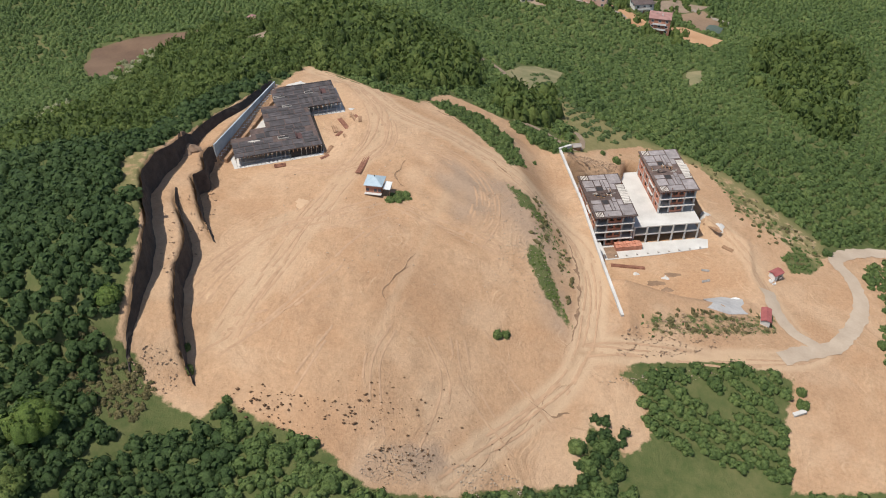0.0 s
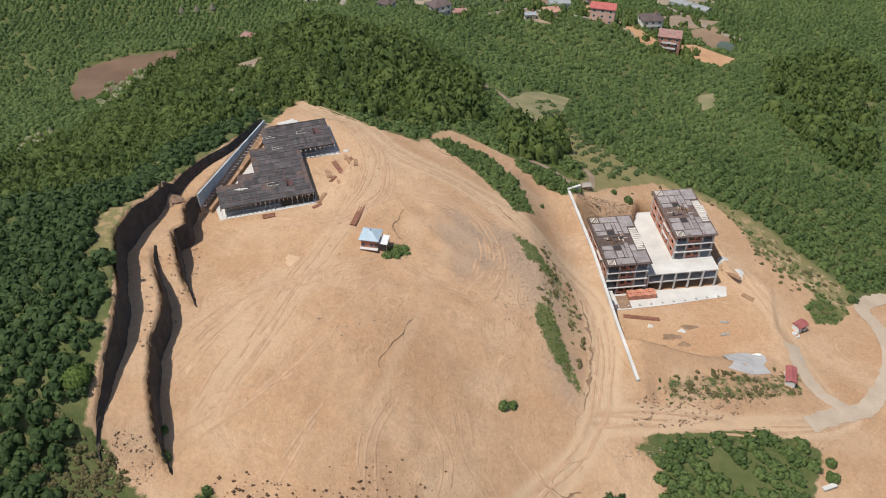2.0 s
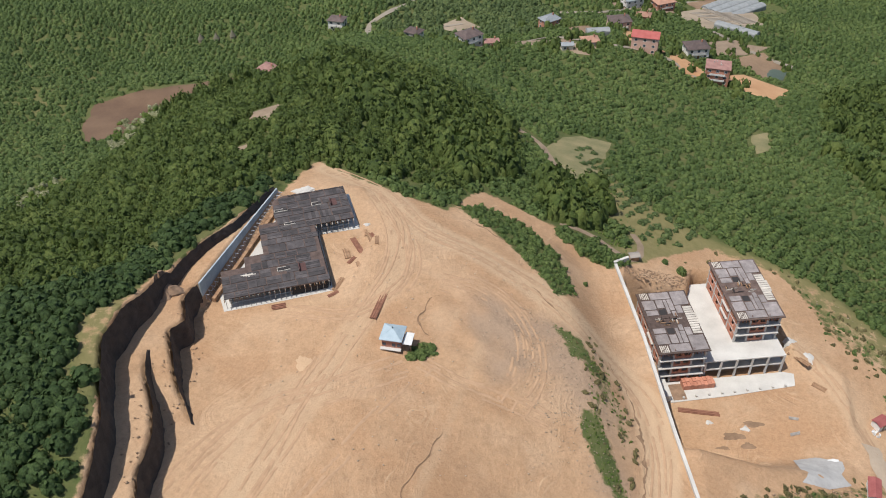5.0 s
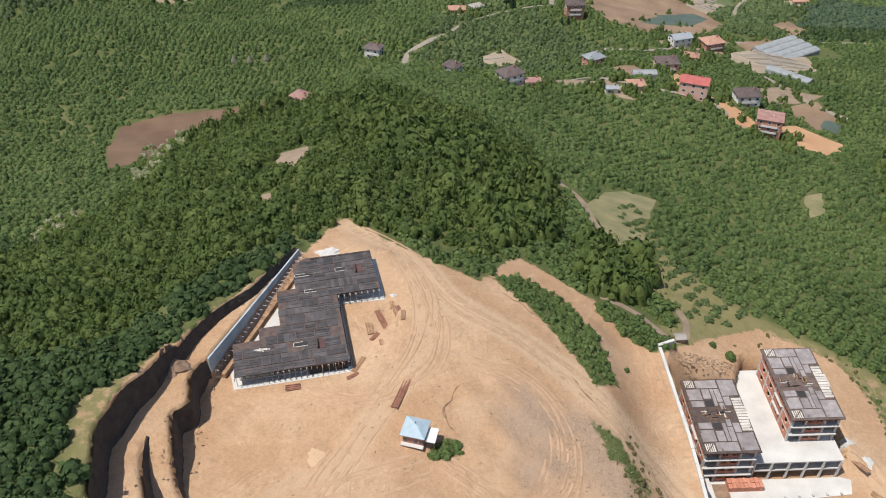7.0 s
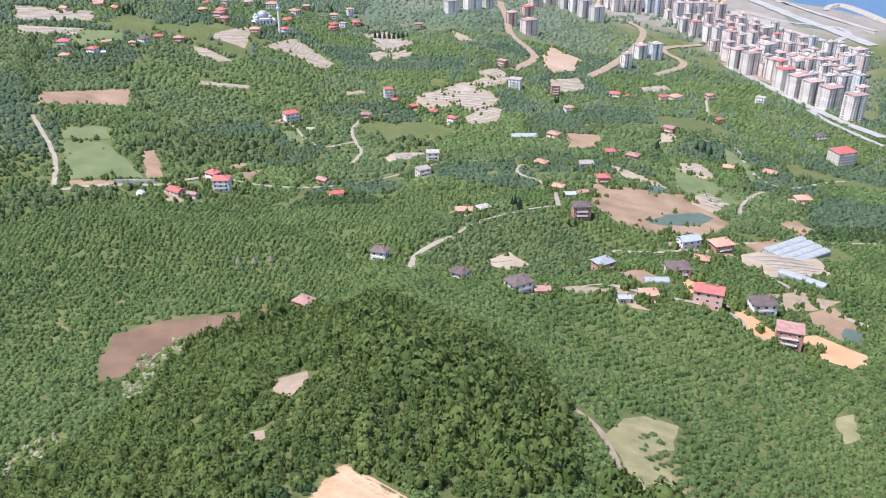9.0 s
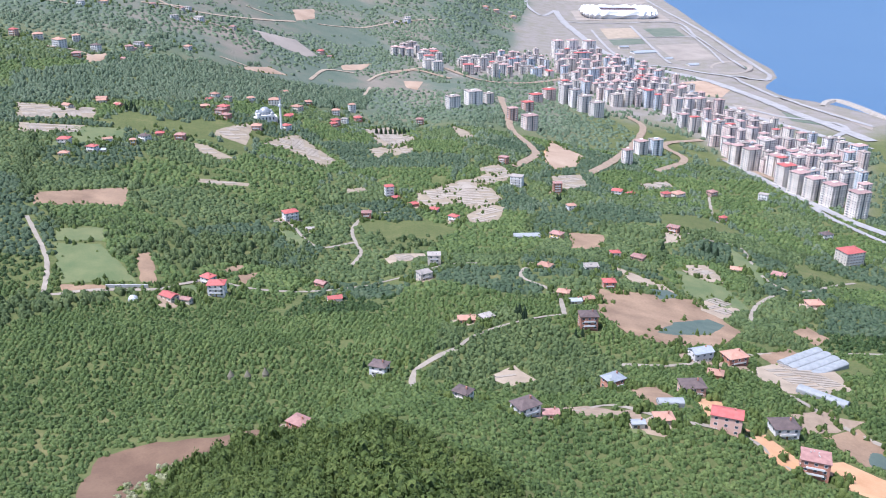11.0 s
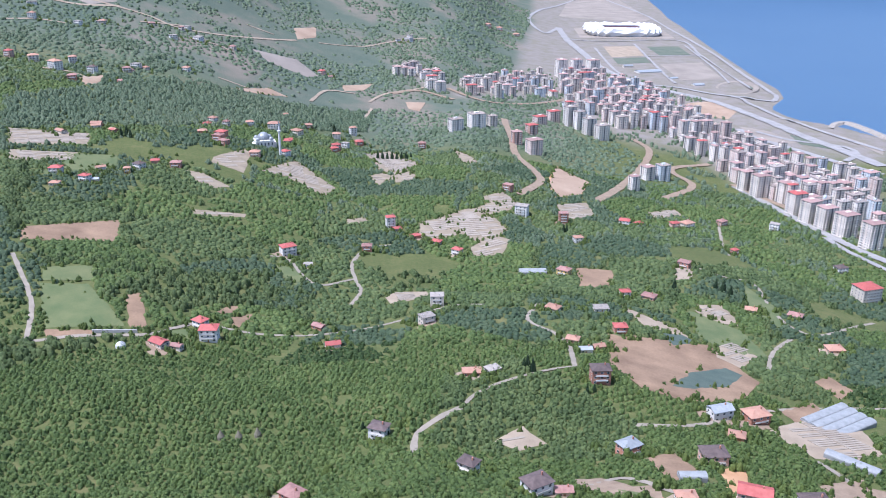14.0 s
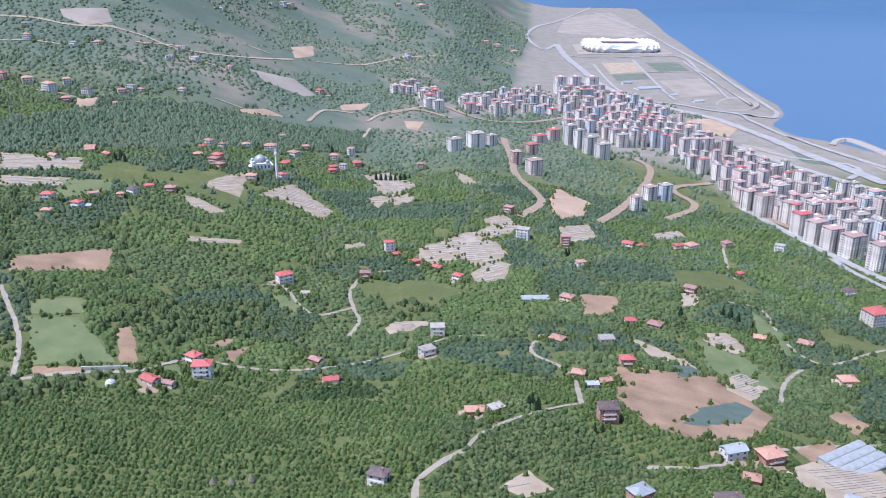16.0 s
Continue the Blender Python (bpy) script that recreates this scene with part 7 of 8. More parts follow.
def tower(x, y, w, storeys, roof, wall, turn=None, deep=0.85):
    w = int(round(max(12, min(w, 26)) / 2.0)) * 2
    storeys = max(4, int(round(storeys * 0.93)))
    d = int(round(w * deep / 2.0)) * 2
    z = min(land([x - w / 2, x + w / 2], [y, y])) - 0.5
    yaw = float(HR.choice([24, 28, 32])) if turn is None else turn
    if roof == "red" and HR.rand() < 0.75:
        roof = "rose"
    b = empty("apartment_tower", at_yaw(x, y, z, yaw), "%s apartment tower of many storeys with %s roof" % (WORDS[wall], WORDS[roof]), "apartment building", "apartment towers of the town")
    c = (w + d) / 3
    take([(x - c, y - c), (x + c, y - c), (x + c, y + c), (x - c, y + c)])
    step = 1 if y < 1500 else storeys
    for k in range(0, storeys, step):
        o = new("storey", storeys_mesh(w, d, wall, step))
        o.parent, o.matrix_basis = b, Matrix.Translation((0, 0, 3.0 * k))
    peak = 3.0 * storeys
    o = new("roof", cap_mesh(w, d, roof))
    o.parent, o.matrix_basis = b, Matrix.Translation((0, 0, peak))
    Shape().box(-w * 0.14, -d * 0.12, peak + 0.3, w * 0.14, d * 0.12, peak + 2.3).make("stair_head", TOWER_WALLS[wall], b)
    return b


tower(-118, 1482, 21, 8, "grey", "white")
tower(-87, 1512, 23, 9, "grey", "white")
tower(-63, 1537, 14, 6, "grey", "cream")
tower(-22, 1423, 14, 8, "red", "brick")
tower(4, 1377, 20, 9, "red", "pink")
tower(1, 1519, 17, 6, "red", "brick")
tower(16, 1632, 21, 5, "red", "pink")
tower(40, 1674, 20, 8, "red", "pink")
tower(68, 1653, 18, 13, "grey", "white")
tower(83, 1633, 15, 12, "grey", "white")
tower(98, 1596, 18, 11, "grey", "white")
tower(117, 1569, 19, 10, "grey", "white")
tower(73, 2245, 25, 15, "red", "white")
tower(108, 2246, 25, 16, "red", "white")
tower(151, 2290, 33, 14, "red", "white")
tower(-20, 2022, 16, 9, "grey", "blue")
tower(8, 2040, 17, 9, "grey", "blue")
tower(-91, 1902, 19, 10, "grey", "cream")
tower(-63, 1831, 11, 11, "grey", "cream")
tower(-36, 1888, 13, 8, "red", "pink")
tower(136, 1269, 13, 8, "red", "white")
tower(163, 1341, 15, 8, "red", "white")
tower(185, 1350, 16, 9, "grey", "blue")
tower(299, 1348, 17, 11, "red", "cream")
tower(311, 1316, 19, 12, "red", "cream")
tower(338, 1297, 17, 11, "red", "cream")
tower(338, 1241, 19, 11, "red", "cream")
tower(344, 1205, 20, 11, "red", "cream")
tower(355, 1179, 21, 11, "red", "cream")
tower(370, 1155, 22, 11, "red", "cream")
tower(385, 1114, 21, 12, "red", "cream")
tower(377, 1323, 17, 10, "red", "cream")
tower(-267, 1877, 15, 6, "red", "cream")
tower(-253, 1880, 15, 6, "red", "cream")
tower(-239, 1880, 15, 6, "red", "cream")
tower(-209, 1891, 17, 6, "red", "cream")
tower(-190, 1898, 17, 6, "red", "cream")
tower(-191, 1801, 21, 7, "grey", "white")
tower(-174, 1799, 19, 7, "grey", "white")



def fill_town(poly, step, low, high, yaw, seed, walls, share_red):
    """Streets of towers on a turned grid, with lower houses standing between them."""
    rg = np.random.RandomState(seed)
    xs, ys = [p[0] for p in poly], [p[1] for p in poly]
    cx, cy, R = sum(xs) / len(xs), sum(ys) / len(ys), 900
    c, s = math.cos(radians(yaw)), math.sin(radians(yaw))
    for u in np.arange(-R, R, step[0]):
        for v in np.arange(-R, R, step[1]):
            uu, vv = u + rg.uniform(-2, 2), v + rg.uniform(-3, 3)
            x, y = cx + c * uu - s * vv, cy + s * uu + c * vv
            if inside(poly, [x], [y])[0] > 4 and free(np.array([x]), np.array([y]))[0] and rg.rand() < 0.92:
                part_of_town = fbm(np.array([x * 0.12]), np.array([y * 0.12]), 2.0)[0]
                tall = int(rg.randint(low, high)) if part_of_town > -0.25 else int(rg.randint(4, 8))
                tower(x, y, int(rg.choice([12, 12, 14, 14, 16, 20])), tall, str(rg.choice(["rose", "rose", "rose", "red"])) if rg.rand() < share_red else str(rg.choice(["grey", "flat"])), str(rg.choice(walls)), yaw + float(rg.choice([0, 0, 90, 6])), 0.72)


fill_town(CITY[0], (22, 30), 8, 13, 24, 61, ["white", "cream", "cream", "cream", "pink", "pink", "blue"], 0.5)
fill_town(CITY[1], (28, 38), 5, 10, 20, 62, ["white", "cream", "pink", "cream", "blue"], 0.5)
fill_town(CITY[2], (32, 42), 5, 8, 24, 63, ["white", "cream", "pink"], 0.5)


def stadium():
    b = empty("stadium", at_yaw(300, 3110, -9.3, 4), "white stadium with a folded zigzag facade round a dark open pitch", "stadium")
    n, A, B, Hh = 48, 122.0, 100.0, 24.0

    def rim(k, f, z, e=0.5, fy=None):
        t = 2 * math.pi * k / n
        cx, cy = math.cos(t), math.sin(t)
        return (A * f * math.copysign(abs(cx) ** e, cx), B * (fy or f) * math.copysign(abs(cy) ** e, cy), z)

    V, Fc = [], []
    for k in range(n):
        odd = k % 2
        V += [rim(k, 0.92 + 0.02 * odd, 0.5), rim(k, 1.03 - 0.05 * odd, Hh * (0.45 + 0.2 * odd)), rim(k, 0.97, Hh + (2.5 if odd else -3.5)), rim(k, 0.50, Hh - 1.0, 0.2, 0.36), rim(k, 0.50, Hh - 4, 0.2, 0.36)]
    for k in range(n):
        a, c = 5 * k, 5 * ((k + 1) % n)
        for j in range(4):
            Fc.append((a + j, c + j, c + j + 1, a + j + 1))
    solid("shell", V, Fc, surface("stadium_skin", (0.62, 0.63, 0.63), (0.74, 0.74, 0.73), 0.02, 0.4, 0.6), b, "white folded facade and roof ring")
    V, Fc = [], []
    for k in range(n):
        V += [rim(k, 0.49, Hh - 5, 0.2, 0.35), rim(k, 0.40, 2.0, 0.2, 0.28)]
    for k in range(n):
        a, c = 2 * k, 2 * ((k + 1) % n)
        Fc += [(a, c, c + 1, a + 1)]
    solid("stand", V, Fc, surface("seats", (0.10, 0.05, 0.07), (0.16, 0.09, 0.12)), b, "dark seating bowl")
    Shape().box(-52, -34, 0.5, 52, 34, 1.6).make("pitch", FIELD["dull"], b)
    Shape().prism([(-150, -130), (150, -130), (155, 115), (-150, 125)], -0.4, 0.9).make("forecourt", FIELD["worked"], b)
    return b


stadium()
mole = empty("breakwater", at_yaw(0, 0, -12.0, 0), "curved stone breakwater reaching into the sea", "breakwater")
core = line_of([(560, 1800), (580, 1838), (606, 1855), (623, 1816), (640, 1740), (650, 1690)], 9.0)
V = []
for p, q in zip(core, np.vstack([core[1:], 2 * core[-1:] - core[-2:-1]])):
    u = (q - p) / np.hypot(*(q - p))
    m = np.array((-u[1], u[0]))
    V += [(*(p + m * s * HR.uniform(0.9, 1.1)), h) for s, h in ((-11, -3), (-5, 4.2), (5, 4.2), (11, -3))]
solid("embankment", V, [(4 * k + j, 4 * k + 4 + j, 4 * k + 5 + j, 4 * k + 1 + j) for k in range(len(core) - 1) for j in range(3)], surface("armour_stone", (0.22, 0.195, 0.165), (0.33, 0.295, 0.25), 0.2, 1.0, 0.95, bump=0.5), mole)
for x, y, w, d, h, yaw, kind in ((292, 2351, 60, 30, 7, 20, "white"), (385, 2185, 26, 16, 7, 24, "white"), (341, 2265, 20, 14, 6, 24, "white"), (250, 2420, 24, 18, 8, 10, "cream")):
    b = empty("hall", at_yaw(x, y, -9.6, yaw), "low pale hall standing on the coastal flats", "building", "halls on the flats")
    Shape().box(-w / 2, -d / 2, 0, w / 2, d / 2, h).make("wall", WALLS[kind], b)
    Shape().gable(w + 1, d + 1, h, 2.2).make("roof", ROOFS["sheet"], b)
oval = empty("oval_track", at_yaw(470, 2170, -9.0, -20), "oval sports track with banked pale rim", "sports ground")
s = Shape()
n = 36
ring = [(f * 48 * math.cos(2 * math.pi * k / n), f * 90 * math.sin(2 * math.pi * k / n), h) for f, h in ((1.0, 0), (0.96, 4), (0.84, 4), (0.72, 0.6)) for k in range(n)]
s.add(ring, [(j * n + k, j * n + (k + 1) % n, (j + 1) * n + (k + 1) % n, (j + 1) * n + k) for j in range(3) for k in range(n)])
s.make("rim", FIELD["worked"], oval)
Shape().prism([(34 * math.cos(2 * math.pi * k / n), 64 * math.sin(2 * math.pi * k / n)) for k in range(n)], -0.4, 0.7).make("turf", FIELD["dull"], oval)


def mosque(x, y):
    b = empty("mosque", at_yaw(x, y, z_at(x, y), 25), "white mosque with pale grey domes", "mosque")
    Shape().box(-11, -10, -2, 11, 10, 8).box(-14, -8, -2, -11, 8, 5).box(11, -8, -2, 14, 8, 5).make("hall", WALLS["white"], b)
    for u, v, r, z0 in ((0, 0, 7.5, 8), (-8, -7, 2.6, 8), (8, -7, 2.6, 8), (-8, 7, 2.6, 8), (8, 7, 2.6, 8)):
        s = Shape()
        for j in range(5):
            a0, a1 = j * math.pi / 10, (j + 1) * math.pi / 10
            s.tube(u, v, z0 + 1.2 + r * math.sin(a0), z0 + 1.2 + r * math.sin(a1), r * math.cos(a0), max(r * math.cos(a1), 0.02), 16)
        s.tube(u, v, z0, z0 + 1.2, r, r, 16)
        s.make("dome", ROOFS["sheet"], b)
    for k in range(5):
        for side in (-1, 1):
            Shape().box(-9 + 4.2 * k, side * 10 - 0.06, 2, -7.4 + 4.2 * k, side * 10 + 0.06, 5.5).make("window", GLASS, b)
    return b


mosque(-326, 1156)
mn = empty("minaret", at_yaw(-299, 1131, z_at(-299, 1131), 0), "slender white minaret with pointed cap", "minaret")
Shape().tube(0, 0, -2, 30, 1.5, 1.2, 12).tube(0, 0, 30, 31.5, 2.1, 2.1, 12).tube(0, 0, 31.5, 37, 1.0, 0.9, 12).make("shaft", WALLS["white"], mn)
Shape().tube(0, 0, 37, 44, 1.1, 0.05, 12).make("cap", ROOFS["sheet"], mn)


def greenhouse(x, y, yaw, w, d, spans):
    b = empty("greenhouse", at_yaw(x, y, z_at(x, y), yaw), "multi-span plastic greenhouse with pale blue roof", "greenhouse", "greenhouses")
    take([(x - w, y - d / 2), (x + w, y - d / 2), (x + w, y + d / 2), (x - w, y + d / 2)])
    film = surface("greenhouse_film", (0.19, 0.20, 0.20), (0.29, 0.30, 0.30), 0.3, 3.0, 0.65)
    for k in range(spans):
        v0 = -d / 2 + d * k / spans
        D = d / spans
        s = Shape()
        n = 8
        ring = [(v0 + D * 0.5 * (1 - math.cos(math.pi * i / n)), 2.2 + 1.3 * math.sin(math.pi * i / n)) for i in range(n + 1)]
        ring = [(v0 + 0.02, -1.5)] + ring + [(v0 + D - 0.02, -1.5)]
        m = len(ring)
        s.add([(-w / 2, a, h) for a, h in ring] + [(w / 2, a, h) for a, h in ring], [tuple(range(m - 1, -1, -1)), tuple(range(m, 2 * m))] + [(i, i + 1, m + i + 1, m + i) for i in range(m - 1)])
        s.make("span", film, b)
        for j in range(7):
            u = -w / 2 + w * j / 6
            Shape().box(u - 0.08, v0 + 0.1, 2.15, u + 0.08, v0 + D - 0.1, 2.3).make("rib", STEEL, b)
    return b


greenhouse(168, 592, 35, 34, 24, 4)
greenhouse(154, 534, -38, 26, 6, 1)
greenhouse(64, 477, 6, 12, 5, 1)
greenhouse(0, 864, 8, 24, 9, 2)
for k, (x, y) in enumerate(((-161, 521), (-152, 522), (-143, 525))):
    hs = empty("haystack", at_yaw(x, y, z_at(x, y), 0), "conical grey-brown haystack round a pole", "haystack", "haystacks in the orchard")
    Shape().tube(0, 0, -0.3, 1.6, 1.9, 1.7, 12).tube(0, 0, 1.6, 5.2, 1.9, 0.15, 12).make("hay", surface("old_hay", (0.12, 0.11, 0.075), (0.20, 0.18, 0.13), 0.5, 4.0, 0.95, bump=0.1), hs)
    Shape().tube(0, 0, 5.1, 6.0, 0.06, 0.05, 5).make("pole", TIMBER, hs)
    take([(x - 3, y - 3), (x + 3, y - 3), (x + 3, y + 3), (x - 3, y + 3)])
wt = empty("white_tank", at_yaw(-260, 620, z_at(-260, 620), 0), "round white covered tank beside the lane", "tank")
s = Shape()
for j in range(5):
    a0, a1 = j * math.pi / 10, (j + 1) * math.pi / 10
    s.tube(0, 0, 0.5 + 3.0 * math.sin(a0), 0.5 + 3.0 * math.sin(a1), 3.4 * math.cos(a0), max(3.4 * math.cos(a1), 0.02), 14)
s.tube(0, 0, -1.0, 0.5, 3.4, 3.4, 14)
s.make("shell", PLASTIC, wt, smooth_faces=True)
retaining_wall("lane_wall", [(-283, 630), (-257, 638)], [z_at(-283, 630) + 2.4, z_at(-257, 638) + 2.4], [z_at(-283, 630) - 1, z_at(-257, 638) - 1], 0.6, PALE, "pale concrete wall along the valley lane", 6.0)

# ---- plants ----
def card_set(rg, centre, radii, size, n, up=0.25):
    """Bent leaf sprays set all over lobes; returns points and triangles."""
    V, T = [], []
    C, Rr = np.array(centre, float), np.array(radii, float)
    wts = Rr**2 / (Rr**2).sum()
    for k in range(n):
        j = rg.choice(len(C), p=wts)
        d = rg.randn(3)
        d[2] = abs(d[2]) * 0.9 - (0.35 if rg.rand() < 0.3 else 0)
        d /= np.linalg.norm(d)
        p = C[j] + d * Rr[j] * rg.uniform(0.85, 1.15)
        nrm = d + 0.33 * rg.randn(3) + (0, 0, up)
        nrm /= np.linalg.norm(nrm)
        a = np.cross(nrm, rg.randn(3))
        a /= np.linalg.norm(a)
        b = np.cross(nrm, a)
        s = size * rg.uniform(0.7, 1.3)
        q = [p + a * s, p + b * s * 0.75 - nrm * s * 0.25, p - a * s * 0.9, p - b * s * 0.8 - nrm * s * 0.2]
        i = len(V)
        V += q
        T += [(i, i + 1, i + 2), (i, i + 2, i + 3)]
    return V, T


def dome(rg, centre, r, tall, n, rings, bump=0.2):
    """A lumpy half-round lobe."""
    V, T = [(centre[0], centre[1], centre[2] + tall)], []
    for k in range(1, rings + 1):
        a = 0.5 * math.pi * k / rings + (0.25 if k == rings else 0)
        for i in range(n):
            t = 2 * math.pi * (i + 0.5 * (k % 2)) / n
            q = 1 + bump * rg.uniform(-1, 1)
            V.append((centre[0] + r * q * math.sin(a) * math.cos(t), centre[1] + r * q * math.sin(a) * math.sin(t), centre[2] + tall * q * math.cos(a)))
    for i in range(n):
        T.append((0, 1 + i, 1 + (i + 1) % n))
        for k in range(rings - 1):
            a, b = 1 + k * n + i, 1 + k * n + (i + 1) % n
            T += [(a, a + n, b + n), (a, b + n, b)]
    return V, T


def bush_template(seed, lobes, cards, size, sides=6, rings=2):
    """A plant of unit spread and height: uneven leafy lobes with loose sprays standing out of them."""
    rg = np.random.RandomState(seed)
    C, Rr = [], []
    for k in range(lobes):
        a, q = 2 * math.pi * (k + rg.rand() * 0.7) / max(lobes, 1), rg.uniform(0.38, 0.62)
        C.append((q * math.cos(a), q * math.sin(a), rg.uniform(0.2, 0.5)))
        Rr.append(rg.uniform(0.36, 0.5))
    C.append((0, 0, 0.45 if lobes else 0.3))
    Rr.append(0.55 if lobes else 0.85)
    V, T = [], []
    for c, r in zip(C, Rr):
        v, t = dome(rg, (c[0], c[1], c[2] - 0.25), r, min(r * 1.15, 0.75), sides, rings)
        T += [tuple(len(V) + i for i in q) for q in t]
        V += v
    v, t = card_set(rg, C, [r * 0.95 for r in Rr], size, cards)
    T += [tuple(len(V) + i for i in q) for q in t]
    return np.array(V + v), np.array(T)


def planted(name, templates, x, y, spread_r, tall, mat, label, seed, category="trees", sink=0.1):
    """Joins many plants into one mesh."""
    if len(x) == 0:
        return None
    rg = np.random.RandomState(seed)
    z = top(x, y)
    VV, TT, base = [], [], 0
    pick = rg.randint(0, len(templates), len(x))
    yaw = rg.rand(len(x)) * 2 * math.pi
    for k, (V, T) in enumerate(templates):
        m = pick == k
        n = int(m.sum())
        if not n:
            continue
        c, s = np.cos(yaw[m])[:, None], np.sin(yaw[m])[:, None]
        r, h = spread_r[m][:, None], tall[m][:, None]
        px_ = (V[None, :, 0] * c - V[None, :, 1] * s) * r + x[m][:, None]
        py_ = (V[None, :, 0] * s + V[None, :, 1] * c) * r + y[m][:, None]
        pz_ = V[None, :, 2] * h + z[m][:, None] - sink
        VV.append(np.stack([px_, py_, pz_], 2).reshape(-1, 3))
        TT.append((T[None] + (base + np.arange(n) * len(V))[:, None, None]).reshape(-1, 3))
        base += n * len(V)
    me = mesh_of(name, np.concatenate(VV), np.concatenate(TT), mat)
    me.polygons.foreach_set("use_smooth", np.ones(len(me.polygons), dtype=bool))
    return tagged(new(name, me), label, category, kind="stuff")


def grid_points(x0, x1, y0, y1, pitch, jitter, seed, turn=0.0):
    rg = np.random.RandomState(seed)
    R = max(x1 - x0, y1 - y0)
    u, v = np.meshgrid(np.arange(-R, R, pitch), np.arange(-R, R, pitch))
    u, v = u.ravel(), v.ravel()
    c, s = math.cos(turn), math.sin(turn)
    x, y = (x0 + x1) / 2 + c * u - s * v, (y0 + y1) / 2 + s * u + c * v
    x, y = x + rg.randn(len(x)) * jitter, y + rg.randn(len(y)) * jitter
    k = (x > x0) & (x < x1) & (y > y0) & (y < y1)
    return x[k], y[k]


def in_view(x, y):
    """The fan of land that the flight looks over."""
    return (np.abs(x + 0.09 * (y - 60)) < 0.56 * (y - 20) + 64 + 60 * np.clip((420 - y) / 100, 0, 1)) & (y > 85)


def wooded(x, y):
    return np.maximum.reduce([inside(w, x, y) for w in WOODS])


MIDWOOD = leaves("valley_leaves", (0.056, 0.090, 0.032), (0.096, 0.138, 0.049), (0.152, 0.190, 0.070), 0.04)
# far orchard tone pushed bluer to meet the hazed hill colours
FARORCHARD = leaves("hazed_hazel_leaves", (0.048, 0.082, 0.045), (0.081, 0.125, 0.064), (0.124, 0.166, 0.090))
BLOSSOM = leaves("flowering_shrub", (0.17, 0.19, 0.085), (0.30, 0.31, 0.17), (0.46, 0.45, 0.30), 0.2)
DRYLEAF = leaves("dry_scrub", (0.09, 0.085, 0.035), (0.16, 0.14, 0.06), (0.22, 0.19, 0.09), 0.2)
PALEORCHARD = leaves("young_hazel_leaves", (0.058, 0.093, 0.033), (0.109, 0.156, 0.056), (0.173, 0.221, 0.082))
DEEPORCHARD = leaves("old_hazel_leaves", (0.029, 0.057, 0.017), (0.058, 0.099, 0.030), (0.099, 0.149, 0.049))
NEAR_T = [bush_template(s, 4, 36, 0.195, 5) for s in (1, 2, 3, 4, 5)]
MID_T = [bush_template(s, 2, 12, 0.19, 5, 2) for s in (11, 12, 13, 14)]
LOW_T = [bush_template(s, 1, 6, 0.24, 5, 2) for s in (15, 16, 17)]
HILL_T = [bush_template(s, 0, 2, 0.3, 5, 2) for s in (61, 62, 63)]
TREE_T = [bush_template(s, 5, 64, 0.14, 5) for s in (31, 32, 33, 34)]
TREEFAR_T = [bush_template(s, 3, 9, 0.2, 5) for s in (41, 42, 43)]
# orchard plots: centre and the way their rows run
PLOTS = [(-110, 140, 1.05), (-140, 215, 0.8), (-240, 300, 0.5), (-205, 400, 0.2), (-190, 520, 0.1), (-300, 560, 0.3), (-100, 560, -0.06), (-5, 560, 0.5), (45, 610, 0.62), (-10, 455, 0.3), (60, 405, 0.72), (120, 330, 0.72), (170, 250, 0.6), (200, 330, 0.9), (190, 480, 0.3), (110, 520, 0.2), (250, 560, 0.45), (75, 260, 0.9), (60, 100, -0.5), (-20, 90, 0.4), (160, 150, 0.4), (-60, 660, 0.15), (-230, 620, 0.05)]
def plot_seeds():
    rg = np.random.RandomState(401)
    out = list(PLOTS)
    for gy in np.arange(690, 1340, 72):
        for gx in np.arange(-880, 640, 92):
            out.append((gx + rg.uniform(-34, 34) + 40 * (int(gy / 72) % 2), gy + rg.uniform(-26, 26), rg.uniform(-0.5, 1.2)))
    return np.array(out)


SEEDS = plot_seeds()


def nearest_two(x, y):
    """The plot in which a point lies, and how far it is from the plot's boundary."""
    near = np.full(len(x), 1e9)
    second, which = near.copy(), np.zeros(len(x), int)
    for k, (sx, sy, _) in enumerate(SEEDS):
        d = np.hypot(x - sx, y - sy)
        closer = d < near
        second = np.where(closer, near, np.minimum(second, d))
        which[closer] = k
        near = np.minimum(near, d)
    return which, (second - near) / 2


def orchard_points():
    """Bushes in rows, plot by plot."""
    X, Y, K, P = [], [], [], []
    rg = np.random.RandomState(402)
    for k, (sx, sy, turn) in enumerate(SEEDS):
        scale = 1.0 if sy < 600 else 1.12 if sy < 820 else 1.42
        R = 150 if k < len(PLOTS) else 85
        u, v = np.meshgrid(np.arange(-R, R, 3.25 * scale), np.arange(-R, R, 4.25 * scale))
        u, v = u.ravel(), v.ravel() + 0.0
        v = v + 3.0 * np.sin(u / 31 + k) + 1.3 * np.sin(u / 13 + 2 * k)
        c, s = math.cos(turn), math.sin(turn)
        loose = 0.5 if sy < 640 else 1.0
        x, y = sx + c * u - s * v + rg.randn(len(u)) * loose, sy + s * u + c * v + rg.randn(len(u)) * loose
        ok = in_view(x, y) & (y < 1320)
        X.append(x[ok])
        Y.append(y[ok])
        K.append(np.full(ok.sum(), k))
    x, y, k = np.concatenate(X), np.concatenate(Y), np.concatenate(K)
    which, edge = nearest_two(x, y)
    ok = (which == k) & (edge > np.where(k < len(PLOTS), 0.0, 2.0))
    return x[ok], y[ok], k[ok]


